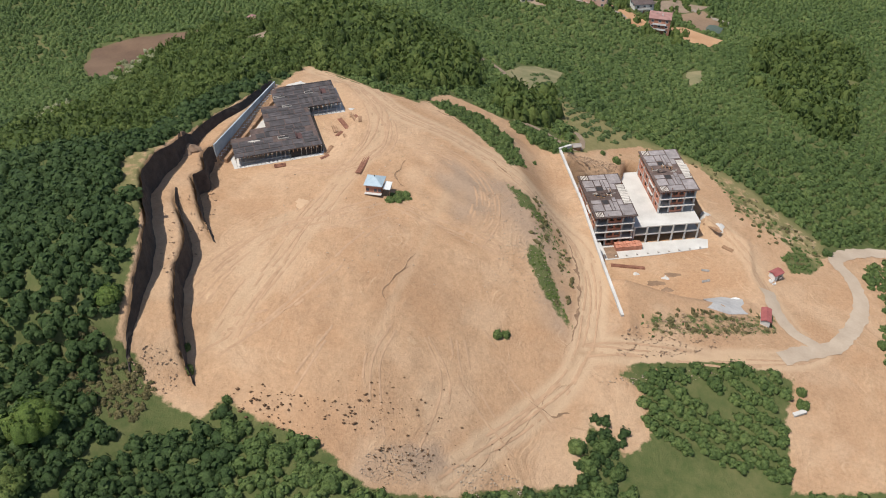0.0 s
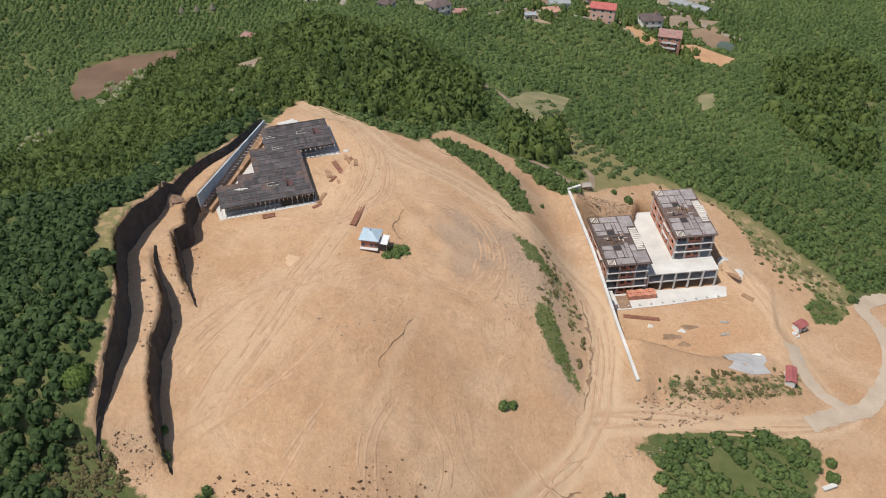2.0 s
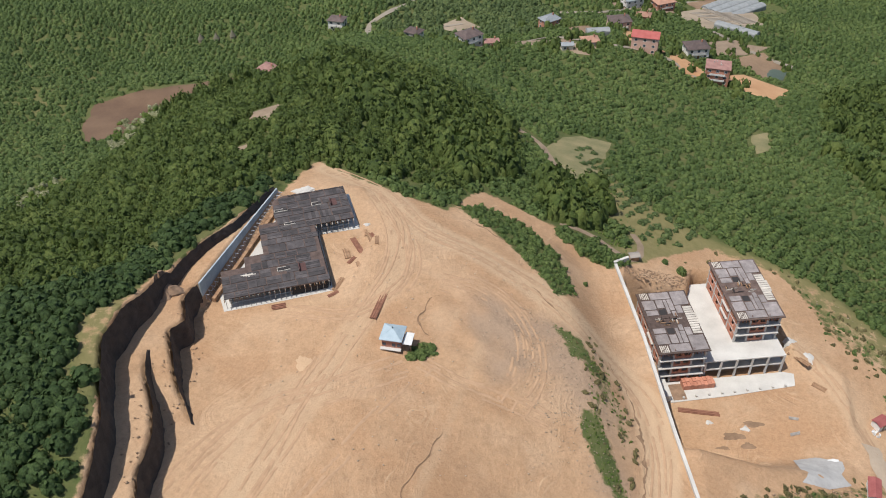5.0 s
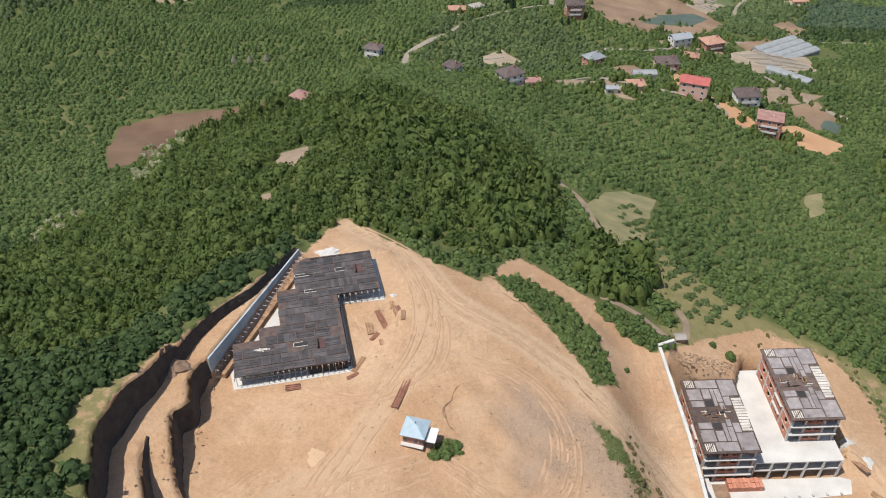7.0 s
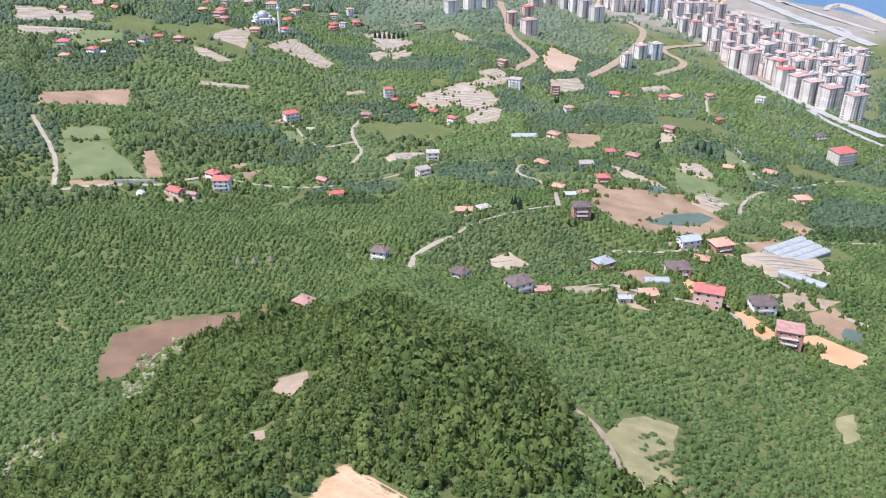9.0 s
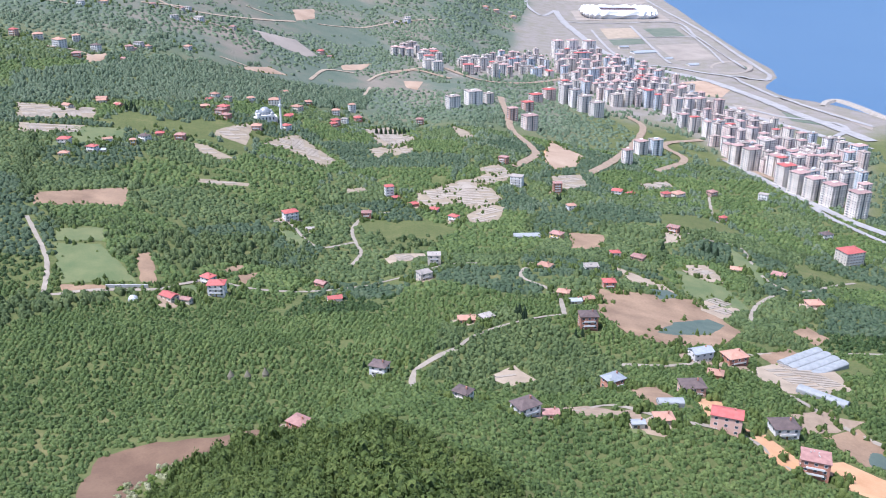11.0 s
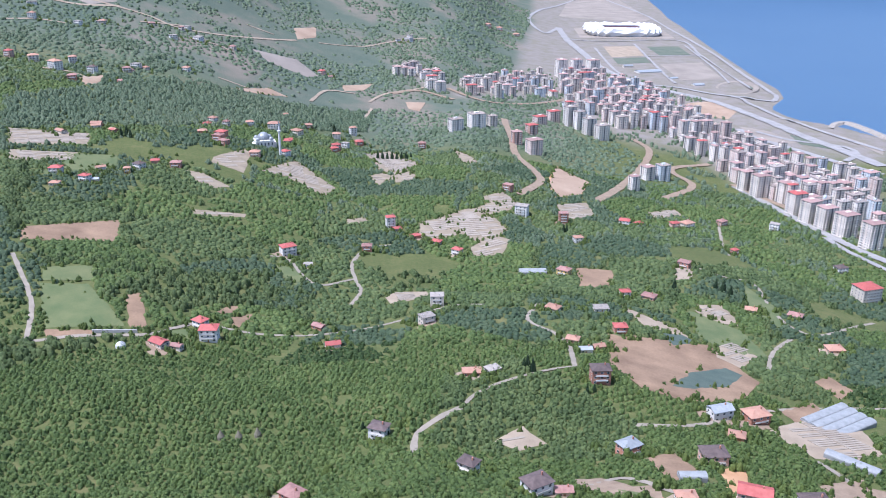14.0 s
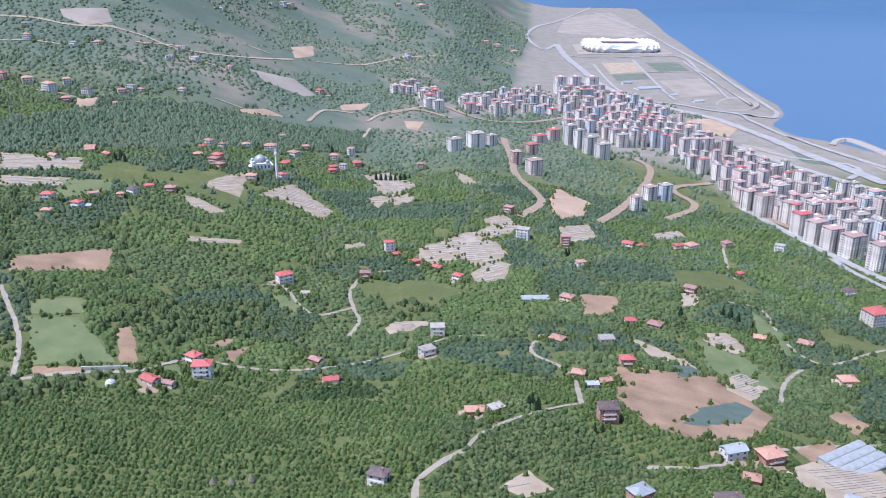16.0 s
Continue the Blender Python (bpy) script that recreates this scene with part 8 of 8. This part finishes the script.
def plant_all():
    # hazel orchards, in rows
    x, y, plot = orchard_points()
    k = free(x, y) & (bare_mask(x, y) < 0.35) & (wooded(x, y) < -1) & (np.maximum.reduce([inside(c, x, y) for c in CITY]) < -20)
    k &= np.maximum.reduce([inside(h, x, y) for h in HOLLOWS.values()]) < 0
    k &= (inside(DIRT, x, y) < 0) 
    k &= ~((x > np.interp(y, *zip(*CUT_OUTER)) - 2.0) & (x < -50) & (y > 118) & (y < 250))
    k &= fbm(x * 0.5, y * 0.5, 5.0) > np.where(y < 640, -0.78, -0.55)
    rg = np.random.RandomState(5)
    k &= (inside(DRY_SLOPE, x, y) < 0) & (inside(HEDGE, x, y) < 2)
    k &= rg.rand(len(x)) < 0.95
    open_land = (y > 640) & (plot >= len(PLOTS)) & (np.random.RandomState(403).rand(len(SEEDS))[plot] < 0.06)      # plots of grass
    k &= ~open_land
    tone = np.random.RandomState(404).randint(0, 3, len(SEEDS))
    tone[:len(PLOTS)] = 0
    tone[7] = 1
    tone = np.where((y < 300) & (x < -45), 2, tone[plot])
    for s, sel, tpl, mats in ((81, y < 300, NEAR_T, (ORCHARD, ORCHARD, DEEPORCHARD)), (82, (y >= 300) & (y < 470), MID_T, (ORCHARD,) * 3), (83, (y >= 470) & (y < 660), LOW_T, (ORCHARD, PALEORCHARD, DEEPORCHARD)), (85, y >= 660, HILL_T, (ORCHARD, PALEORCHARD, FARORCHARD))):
        for j, mat in enumerate(mats):
            m = k & sel & (tone == j)
            rg = np.random.RandomState(s + 10 * j)
            big = np.where(y[m] > 800, 1.36, np.where(y[m] > 470, 1.18, 1.0)) * np.where(plot[m] == 7, 1.12, 1.0)
            r = rg.uniform(2.2, 3.05, m.sum()) * big * np.where((y[m] < 300) & (x[m] < -45), 1.15, 1.0)
            planted("hazel_orchard", tpl, x[m], y[m], r, r * rg.uniform(0.8, 1.15, m.sum()), mat, "rows of green hazel bushes on the slope" if s < 83 else "hazel orchards in rows over the valley", s + 10 * j, "orchard")
    # the small planted block and the thicket beside the haul road
    a = HOLLOWS["planted"]
    u, v = np.meshgrid(np.arange(-45, 45, 2.3), np.arange(-45, 45, 4.2))
    c, s = math.cos(-0.5), math.sin(-0.5)
    rg = np.random.RandomState(411)
    x, y = 71 + c * u.ravel() - s * v.ravel() + rg.randn(u.size) * 0.3, 144 + s * u.ravel() + c * v.ravel() + rg.randn(u.size) * 0.3
    k = (inside(a, x, y) > -0.5) & (inside(HOLLOWS["inner_meadow"], x, y) < 0.5) & (inside(HOLLOWS["low_meadow"], x, y) < 0.5)
    r = rg.uniform(2.0, 2.7, k.sum())
    planted("hazel_orchard", NEAR_T, x[k], y[k], r, r * rg.uniform(0.75, 1.0, k.sum()), ORCHARD, "close rows of hazel bushes in a small plot", 412, "orchard")
    x, y = grid_points(5, 52, 106, 143, 2.9, 0.7, 413, 0.3)
    k = np.maximum(inside(HOLLOWS["corner"], x, y), inside([(6, 113), (15, 118), (29, 122), (34, 126), (40, 118), (44, 106), (8, 106)], x, y)) > 0
    r = rg.uniform(1.4, 2.4, k.sum())
    planted("thicket", NEAR_T, x[k], y[k], r, r * rg.uniform(0.9, 1.4, k.sum()), DEEPORCHARD, "leafy thicket beside the haul road", 414, "shrubs")
    # young bushes in rows on the dry slope behind the wall, and the hedge along the dirt tongue
    u, v = np.meshgrid(np.arange(-60, 60, 3.5), np.arange(-60, 60, 4.6))
    c, s = math.cos(0.9), math.sin(0.9)
    x, y = 52 + c * u.ravel() - s * v.ravel() + rg.randn(u.size) * 0.35, 290 + s * u.ravel() + c * v.ravel() + rg.randn(u.size) * 0.35
    k = (inside(ROWS_OF_BUSHES, x, y) > 0) & (rg.rand(len(x)) < 0.9)
    r = rg.uniform(1.3, 2.1, k.sum())
    planted("hazel_orchard", NEAR_T, x[k], y[k], r, r * rg.uniform(0.75, 1.05, k.sum()), PALEORCHARD, "young hazel bushes in rows on dry grass", 417, "orchard")
    x, y = grid_points(30, 50, 252, 272, 1.25, 0.25, 422, 0.6)
    k = inside([(34, 268), (38, 267.5), (43, 268.5), (47, 264), (46.5, 258), (41, 256), (37, 261), (33.5, 264)], x, y) > 0.2
    r = rg.uniform(0.5, 0.85, k.sum())
    planted("vegetable_patch", MID_T, x[k], y[k], r, r * rg.uniform(0.6, 1.0, k.sum()), LIME, "leafy green crop in a garden strip", 423, "crop")
    x, y = grid_points(20, 46, 240, 262, 1.9, 0.5, 418, 0.3)
    k = inside(HEDGE, x, y) > 0.2
    r = rg.uniform(1.3, 2.1, k.sum())
    planted("hedge", NEAR_T, x[k], y[k], r, r * rg.uniform(0.9, 1.4, k.sum()), ORCHARD, "thick green hedge on the bank", 419, "hedge")
    x, y = grid_points(-8, 30, 218, 262, 2.1, 0.6, 420, 0.3)
    k = inside(GREENS[1], x, y) > 0.6
    r = rg.uniform(0.9, 2.0, k.sum())
    planted("hedge", NEAR_T, x[k], y[k], r, r * rg.uniform(0.7, 1.2, k.sum()), ORCHARD, "low green bushes along the haul road's bank", 421, "hedge")
    # pale flowering shrubs below the tilled field
    x, y = grid_points(-175, -140, 285, 432, 3.2, 1.0, 415, 0.2)
    k = np.maximum(inside(HOLLOWS["shrubs"], x, y), inside(HOLLOWS["rough"], x, y)) > -1
    r = rg.uniform(1.3, 2.6, k.sum())
    half = rg.rand(k.sum()) < 0.55
    for part_of, mat, word in ((half, BLOSSOM, "pale flowering shrubs at the wood's edge"), (~half, LIME, "fresh green shrubs at the wood's edge")):
        planted("shrubs", MID_T, x[k][part_of], y[k][part_of], r[part_of], r[part_of] * rg.uniform(0.8, 1.3, part_of.sum()), mat, word, 416, "shrubs")
    # woods
    x, y = grid_points(-700, 400, 180, 470, 4.3, 1.1, 73, 0.2)
    k = in_view(x, y) & free(x, y) & (wooded(x, y) > -1) & (bare_mask(x, y) < 0.3)
    tall = inside(TALL_WOOD, x, y) > 0
    tall |= (x > 15) & (wooded(x, y) > 0)
    rg = np.random.RandomState(86)
    k &= ~tall | (rg.rand(len(x)) < 0.5)
    m = k
    r = np.where(tall[m], rg.uniform(3.8, 7.0, m.sum()), rg.uniform(2.0, 3.4, m.sum()) * rg.choice([0.9, 1.1, 1.5], m.sum(), p=[0.45, 0.35, 0.2]))
    planted("woodland", TREE_T, x[m], y[m], r, r * np.where(tall[m], rg.uniform(1.35, 1.9, m.sum()), rg.uniform(1.1, 1.7, m.sum())) * np.where((y[m] > 390) & (x[m] < -60) & (x[m] > -170), np.where((inside(TILLED, x[m], y[m]) > -13) & (x[m] < -112), 1.75, 1.25), 1.0), WOOD, "dense broadleaf wood with rounded crowns", 86, "wood")
    x, y = grid_points(-700, 400, 470, 1600, 6.4, 2.4, 74, 0.2)
    k = in_view(x, y) & free(x, y) & (wooded(x, y) > -2)
    for sel, s in ((y < 1000, 90), (y >= 1000, 87)):
        m = k & sel
        rg = np.random.RandomState(s)
        r = rg.uniform(3.0, 5.6, m.sum())
        planted("woodland", TREEFAR_T, x[m], y[m], r, r * rg.uniform(1.1, 1.6, m.sum()), MIDWOOD if s == 90 else HAZYHILL, "dense broadleaf wood with rounded crowns", s, "wood")
    # hedgerow trees along the plots' edges
    x, y = grid_points(-800, 650, 640, 1500, 6.2, 2.0, 74, 0.3)
    which, edge = nearest_two(x, y)
    rg = np.random.RandomState(88)
    k = in_view(x, y) & free(x, y) & (((edge < 4.5) & (fbm(x * 0.25, y * 0.25, 3.0) > -0.12)) | (fbm(x * 0.3, y * 0.3, 3.0) > 0.42)) & (rg.rand(len(x)) < 0.72)
    k &= (y > 690) | (x > -10)
    for sel, mat in ((y < 950, MIDWOOD), (y >= 950, HAZYHILL)):
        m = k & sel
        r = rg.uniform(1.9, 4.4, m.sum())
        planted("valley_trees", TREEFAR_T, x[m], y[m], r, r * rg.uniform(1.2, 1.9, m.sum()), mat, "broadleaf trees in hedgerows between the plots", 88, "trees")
    # gardens round the houses
    rg = np.random.RandomState(77)
    pts = []
    for hx, hy, hw in HOUSE_AT:
        for _ in range(14 if hy < 1100 else 8):
            a, q = rg.uniform(0, 6.283), hw * 0.75 + rg.exponential(5.0) + 1.5
            pts.append((hx + q * math.cos(a), hy + q * math.sin(a) + 2))
    x, y = np.array(pts).T
    k = np.array([min(math.hypot(px - hx, py - hy) - hw * 0.62 for hx, hy, hw in HOUSE_AT if abs(hx - px) < 60 and abs(hy - py) < 60) > 1.0 for px, py in pts])
    r = rg.uniform(1.5, 3.6, k.sum())
    planted("garden_trees", TREEFAR_T, x[k], y[k], r, r * rg.uniform(1.4, 2.2, k.sum()), WOOD, "garden trees and hedges round the village houses", 91, "trees")
    # hedges round the plots
    pts = np.array([p for ring in RINGS for p in ring])
    pts = np.repeat(pts, 2, axis=0) + rg.randn(2 * len(pts), 2) * 2.2
    x, y = pts.T
    k = (rg.rand(len(x)) < 0.6) & (fbm(x * 0.6, y * 0.6, 4.0) > -0.15) & (y > 480)
    r = rg.uniform(1.2, 3.0, k.sum())
    planted("hedge", LOW_T, x[k], y[k], r, r * rg.uniform(1.0, 1.9, k.sum()), WOOD, "hedges and bushes round the worked plots", 93, "hedge")
    # trees between the towers
    x, y = grid_points(-320, 520, 1100, 2300, 9.0, 3.5, 76, 0.3)
    k = (np.maximum.reduce([inside(c, x, y) for c in CITY]) > -70) & free(x, y) & (fbm(x * 0.5, y * 0.5, 1.0) > 0.05) & (land(x, y) > -8)
    r = rg.uniform(2.5, 5.0, k.sum())
    planted("town_trees", HILL_T, x[k], y[k], r, r * rg.uniform(1.2, 1.8, k.sum()), HAZYHILL, "trees growing between the apartment towers", 92, "trees")
    # far hillsides
    x, y = grid_points(-1500, 260, 1250, 3600, 9.6, 3.2, 75, 0.4)
    thick = fbm(x * 0.07, y * 0.07, 6.0) + 0.5 * fbm(x * 0.2, y * 0.2, 2.0)
    k = in_view(x, y) & free(x, y) & (land(x, y) > 12) & (np.random.RandomState(3).rand(len(x)) < np.where(thick > -0.05, 0.96, np.where(thick > -0.25, 0.35, 0.03)) * np.where(y > 2200, 0.5, 1.0))
    k &= ~((np.maximum.reduce([inside(c, x, y) for c in CITY]) > -20))
    rg = np.random.RandomState(89)
    r = rg.uniform(3.4, 6.0, k.sum()) * np.where(y[k] > 2200, 1.4, 1.0)
    planted("hill_woods", HILL_T, x[k], y[k], r, r * rg.uniform(0.55, 0.9, k.sum()), HAZYHILL, "scrub and woods over the far hillsides", 89, "wood")
    # scrub on the green strips of the site
    for i, g in enumerate(GREENS):
        xs, ys = [p[0] for p in g], [p[1] for p in g]
        x, y = grid_points(min(xs) - 2, max(xs) + 2, min(ys) - 2, max(ys) + 2, 1.1 if i in (0, 8, 9) else 1.7, 0.5, 90 + i)
        rg = np.random.RandomState(95 + i)
        lush = i in (1, 2, 6, 8, 9)
        k = (inside(g, x, y) > -0.3) & (rg.rand(len(x)) < (0.85 if lush else 0.4 if i == 7 else 0.6 if i == 0 else 0.3)) & free(x, y)
        r = rg.uniform(0.5, 1.3, k.sum()) * (0.42 if i in (0, 8, 9) else 1.0 if lush else 0.85 if i == 7 else 0.55)
        planted("scrub", MID_T, x[k], y[k], r, r * rg.uniform(0.7, 1.3, k.sum()), LIME if i in (0, 8) else ORCHARD, "low green scrub growing on the bank", 97 + i, "shrubs")


plant_all()
BESIDE = [(142, 200), (141, 214), (147, 224), (165, 232), (178, 215), (152, 172), (134, 166), (130, 174)]
x, y = grid_points(125, 180, 160, 235, 3.3, 0.7, 180, 0.4)
k = (inside(BESIDE, x, y) > 0) & free(x, y)
r = np.random.RandomState(181).uniform(1.5, 2.8, k.sum())
planted("hazel_orchard", NEAR_T, x[k], y[k], r, r * 1.0, ORCHARD, "hazel bushes growing beside the gravel road", 182, "orchard")
for patch, seed, n in (([(-79, 134), (-69, 131), (-64, 127), (-66, 118), (-76, 117), (-82, 125)], 171, 170), ([(98, 236), (112, 250), (131, 230), (128, 216), (116, 216)], 172, 60), ([(56, 172), (73, 180), (98, 188), (98, 178), (84, 172), (58, 166)], 173, 110), ([(46, 250), (58, 262), (75, 270), (106, 260), (115, 251), (131, 232), (112, 238), (96, 258), (73, 260), (56, 248)], 174, 45), ([(24, 214), (34, 204), (38, 184), (35, 168), (30, 170), (25, 190)], 175, 40)):
    rg = np.random.RandomState(seed)
    xs, ys = [p[0] for p in patch], [p[1] for p in patch]
    x, y = rg.uniform(min(xs), max(xs), n * 2), rg.uniform(min(ys), max(ys), n * 2)
    k = (inside(patch, x, y) > 0) & free(x, y)
    r = rg.uniform(0.4, 1.3, k.sum())
    planted("scrub", MID_T, x[k], y[k], r, r * rg.uniform(0.6, 1.1, k.sum()), DRYLEAF, "dry yellow-brown scrub and tall grass", seed, "shrubs")


def tree(x, y, r, h, mat, label, seed, trunk=True, name="tree", group=""):
    """A single tree: tapered trunk with limbs under a crown of leaf sprays."""
    b = empty(name, at_yaw(x, y, z_at(x, y) - 0.1, seed * 37 % 360), label, "tree" if name == "tree" else "bush", group)
    V, T = bush_template(seed, 9, 220, 0.085)
    V = V * (r, r, h * (0.62 if trunk else 0.8)) + (0, 0, h * 0.22 if trunk else 0.0)
    crown = new("crown", mesh_of("crown", V, T, mat))
    crown.data.polygons.foreach_set("use_smooth", np.ones(len(T), dtype=bool))
    crown.parent = b
    if trunk:
        s = Shape().tube(0, 0, -0.3, h * 0.5, 0.06 * h ** 0.8, 0.03 * h ** 0.8, 8)
        rg = np.random.RandomState(seed)
        for k in range(4):
            a = k * 1.6 + rg.rand()
            ca, sa, t = math.cos(a), math.sin(a), 0.035 * h ** 0.7
            s.add([(-sa * t, ca * t, h * 0.3), (sa * t, -ca * t, h * 0.3), (0, 0, h * 0.3 + 2 * t), (ca * r * 0.55, sa * r * 0.55, h * 0.6)], [(0, 1, 3), (1, 2, 3), (2, 0, 3)])
        s.make("trunk", BARK, b)
    return b


for k, (x, y, r, h) in enumerate(((-83.5, 110.5, 5.6, 9.5), (-97, 120, 4.5, 7.0), (-74, 139, 3.4, 5.0), (-84, 97, 4.5, 7.0), (-103, 104, 4.0, 7.0))):
    tree(x, y, r, h, LIME if k in (0, 2) else WOOD, "broad leafy tree beside the orchard", 101 + k, group="trees beside the cut")
for k, (x, y, r, h) in enumerate(((14.0, 156.2, 1.5, 2.6), (16.4, 157.0, 1.4, 2.4), (-57.5, 131.5, 1.4, 3.2), (-59, 137, 1.1, 2.6), (-48, 125, 1.3, 2.6), (-12.5, 192.5, 1.9, 1.9), (-14.8, 191.5, 1.6, 1.5), (-10.5, 194.5, 1.5, 1.6), (61, 252, 1.9, 3.4), (56.5, 255, 1.2, 2.0), (30, 234, 0.9, 1.6), (45.5, 268, 1.5, 2.8), (98, 152, 1.9, 3.6), (98.5, 156, 1.6, 3.4))):
    tree(x, y, r, h, ORCHARD, "green bush growing alone on bare earth", 121 + k, False, "bush", "lone bushes")
for k, (x, y, r) in enumerate(((-46, 117, 3.2), (-40, 114, 2.8), (-35, 113, 3.0), (-29, 110, 3.0), (-24, 108.5, 3.4), (33, 132, 2.6), (36, 128, 3.0), (40, 133, 2.6), (38, 122, 3.0), (43, 127, 2.4), (34, 119, 3.0), (28, 116, 2.6), (20, 113.5, 2.4), (13, 111, 2.2))):
    tree(x, y, r, r * 1.5, ORCHARD, "rounded hazel bush at the edge of the bare slope", 141 + k, False, "bush", "bushes at the slope's foot")


def cypress(x, y, h, seed):
    b = empty("cypress", at_yaw(x, y, z_at(x, y) - 0.2, seed * 50), "tall narrow dark green cypress", "tree", "cypresses")
    V, T = bush_template(seed % 3 + 51, 5, 60, 0.14)
    V = np.array(V)
    V[:, :2] *= (1.15 - 0.75 * np.clip(V[:, 2:3], 0, 1))
    crown = new("crown", mesh_of("crown", V * (h * 0.16, h * 0.16, h * 0.85), T, DARKLEAF))
    crown.parent = b
    Shape().tube(0, 0, -0.3, h * 0.3, 0.2, 0.15, 6).make("trunk", BARK, b)


for k, (x, y, h) in enumerate(((155, 849, 16), (160, 844, 18), (165, 838, 15), (172, 821, 14), (118, 836, 15), (-8, 601, 12), (-3, 598, 13), (-6, 605, 12), (-205, 1265, 16), (-199, 1268, 17), (-193, 1270, 15), (-187, 1273, 17), (-181, 1275, 16), (-175, 1278, 15), (-169, 1280, 16), (-163, 1283, 14), (-292, 1375, 17), (-288, 1377, 16), (-465, 1075, 16), (-460, 1078, 18), (-455, 1076, 15), (33, 1009, 14), (36, 1011, 13), (-88, 524, 9), (-75, 519, 8), (31, 582, 8), (27, 579, 9))):
    cypress(x, y, h, k)
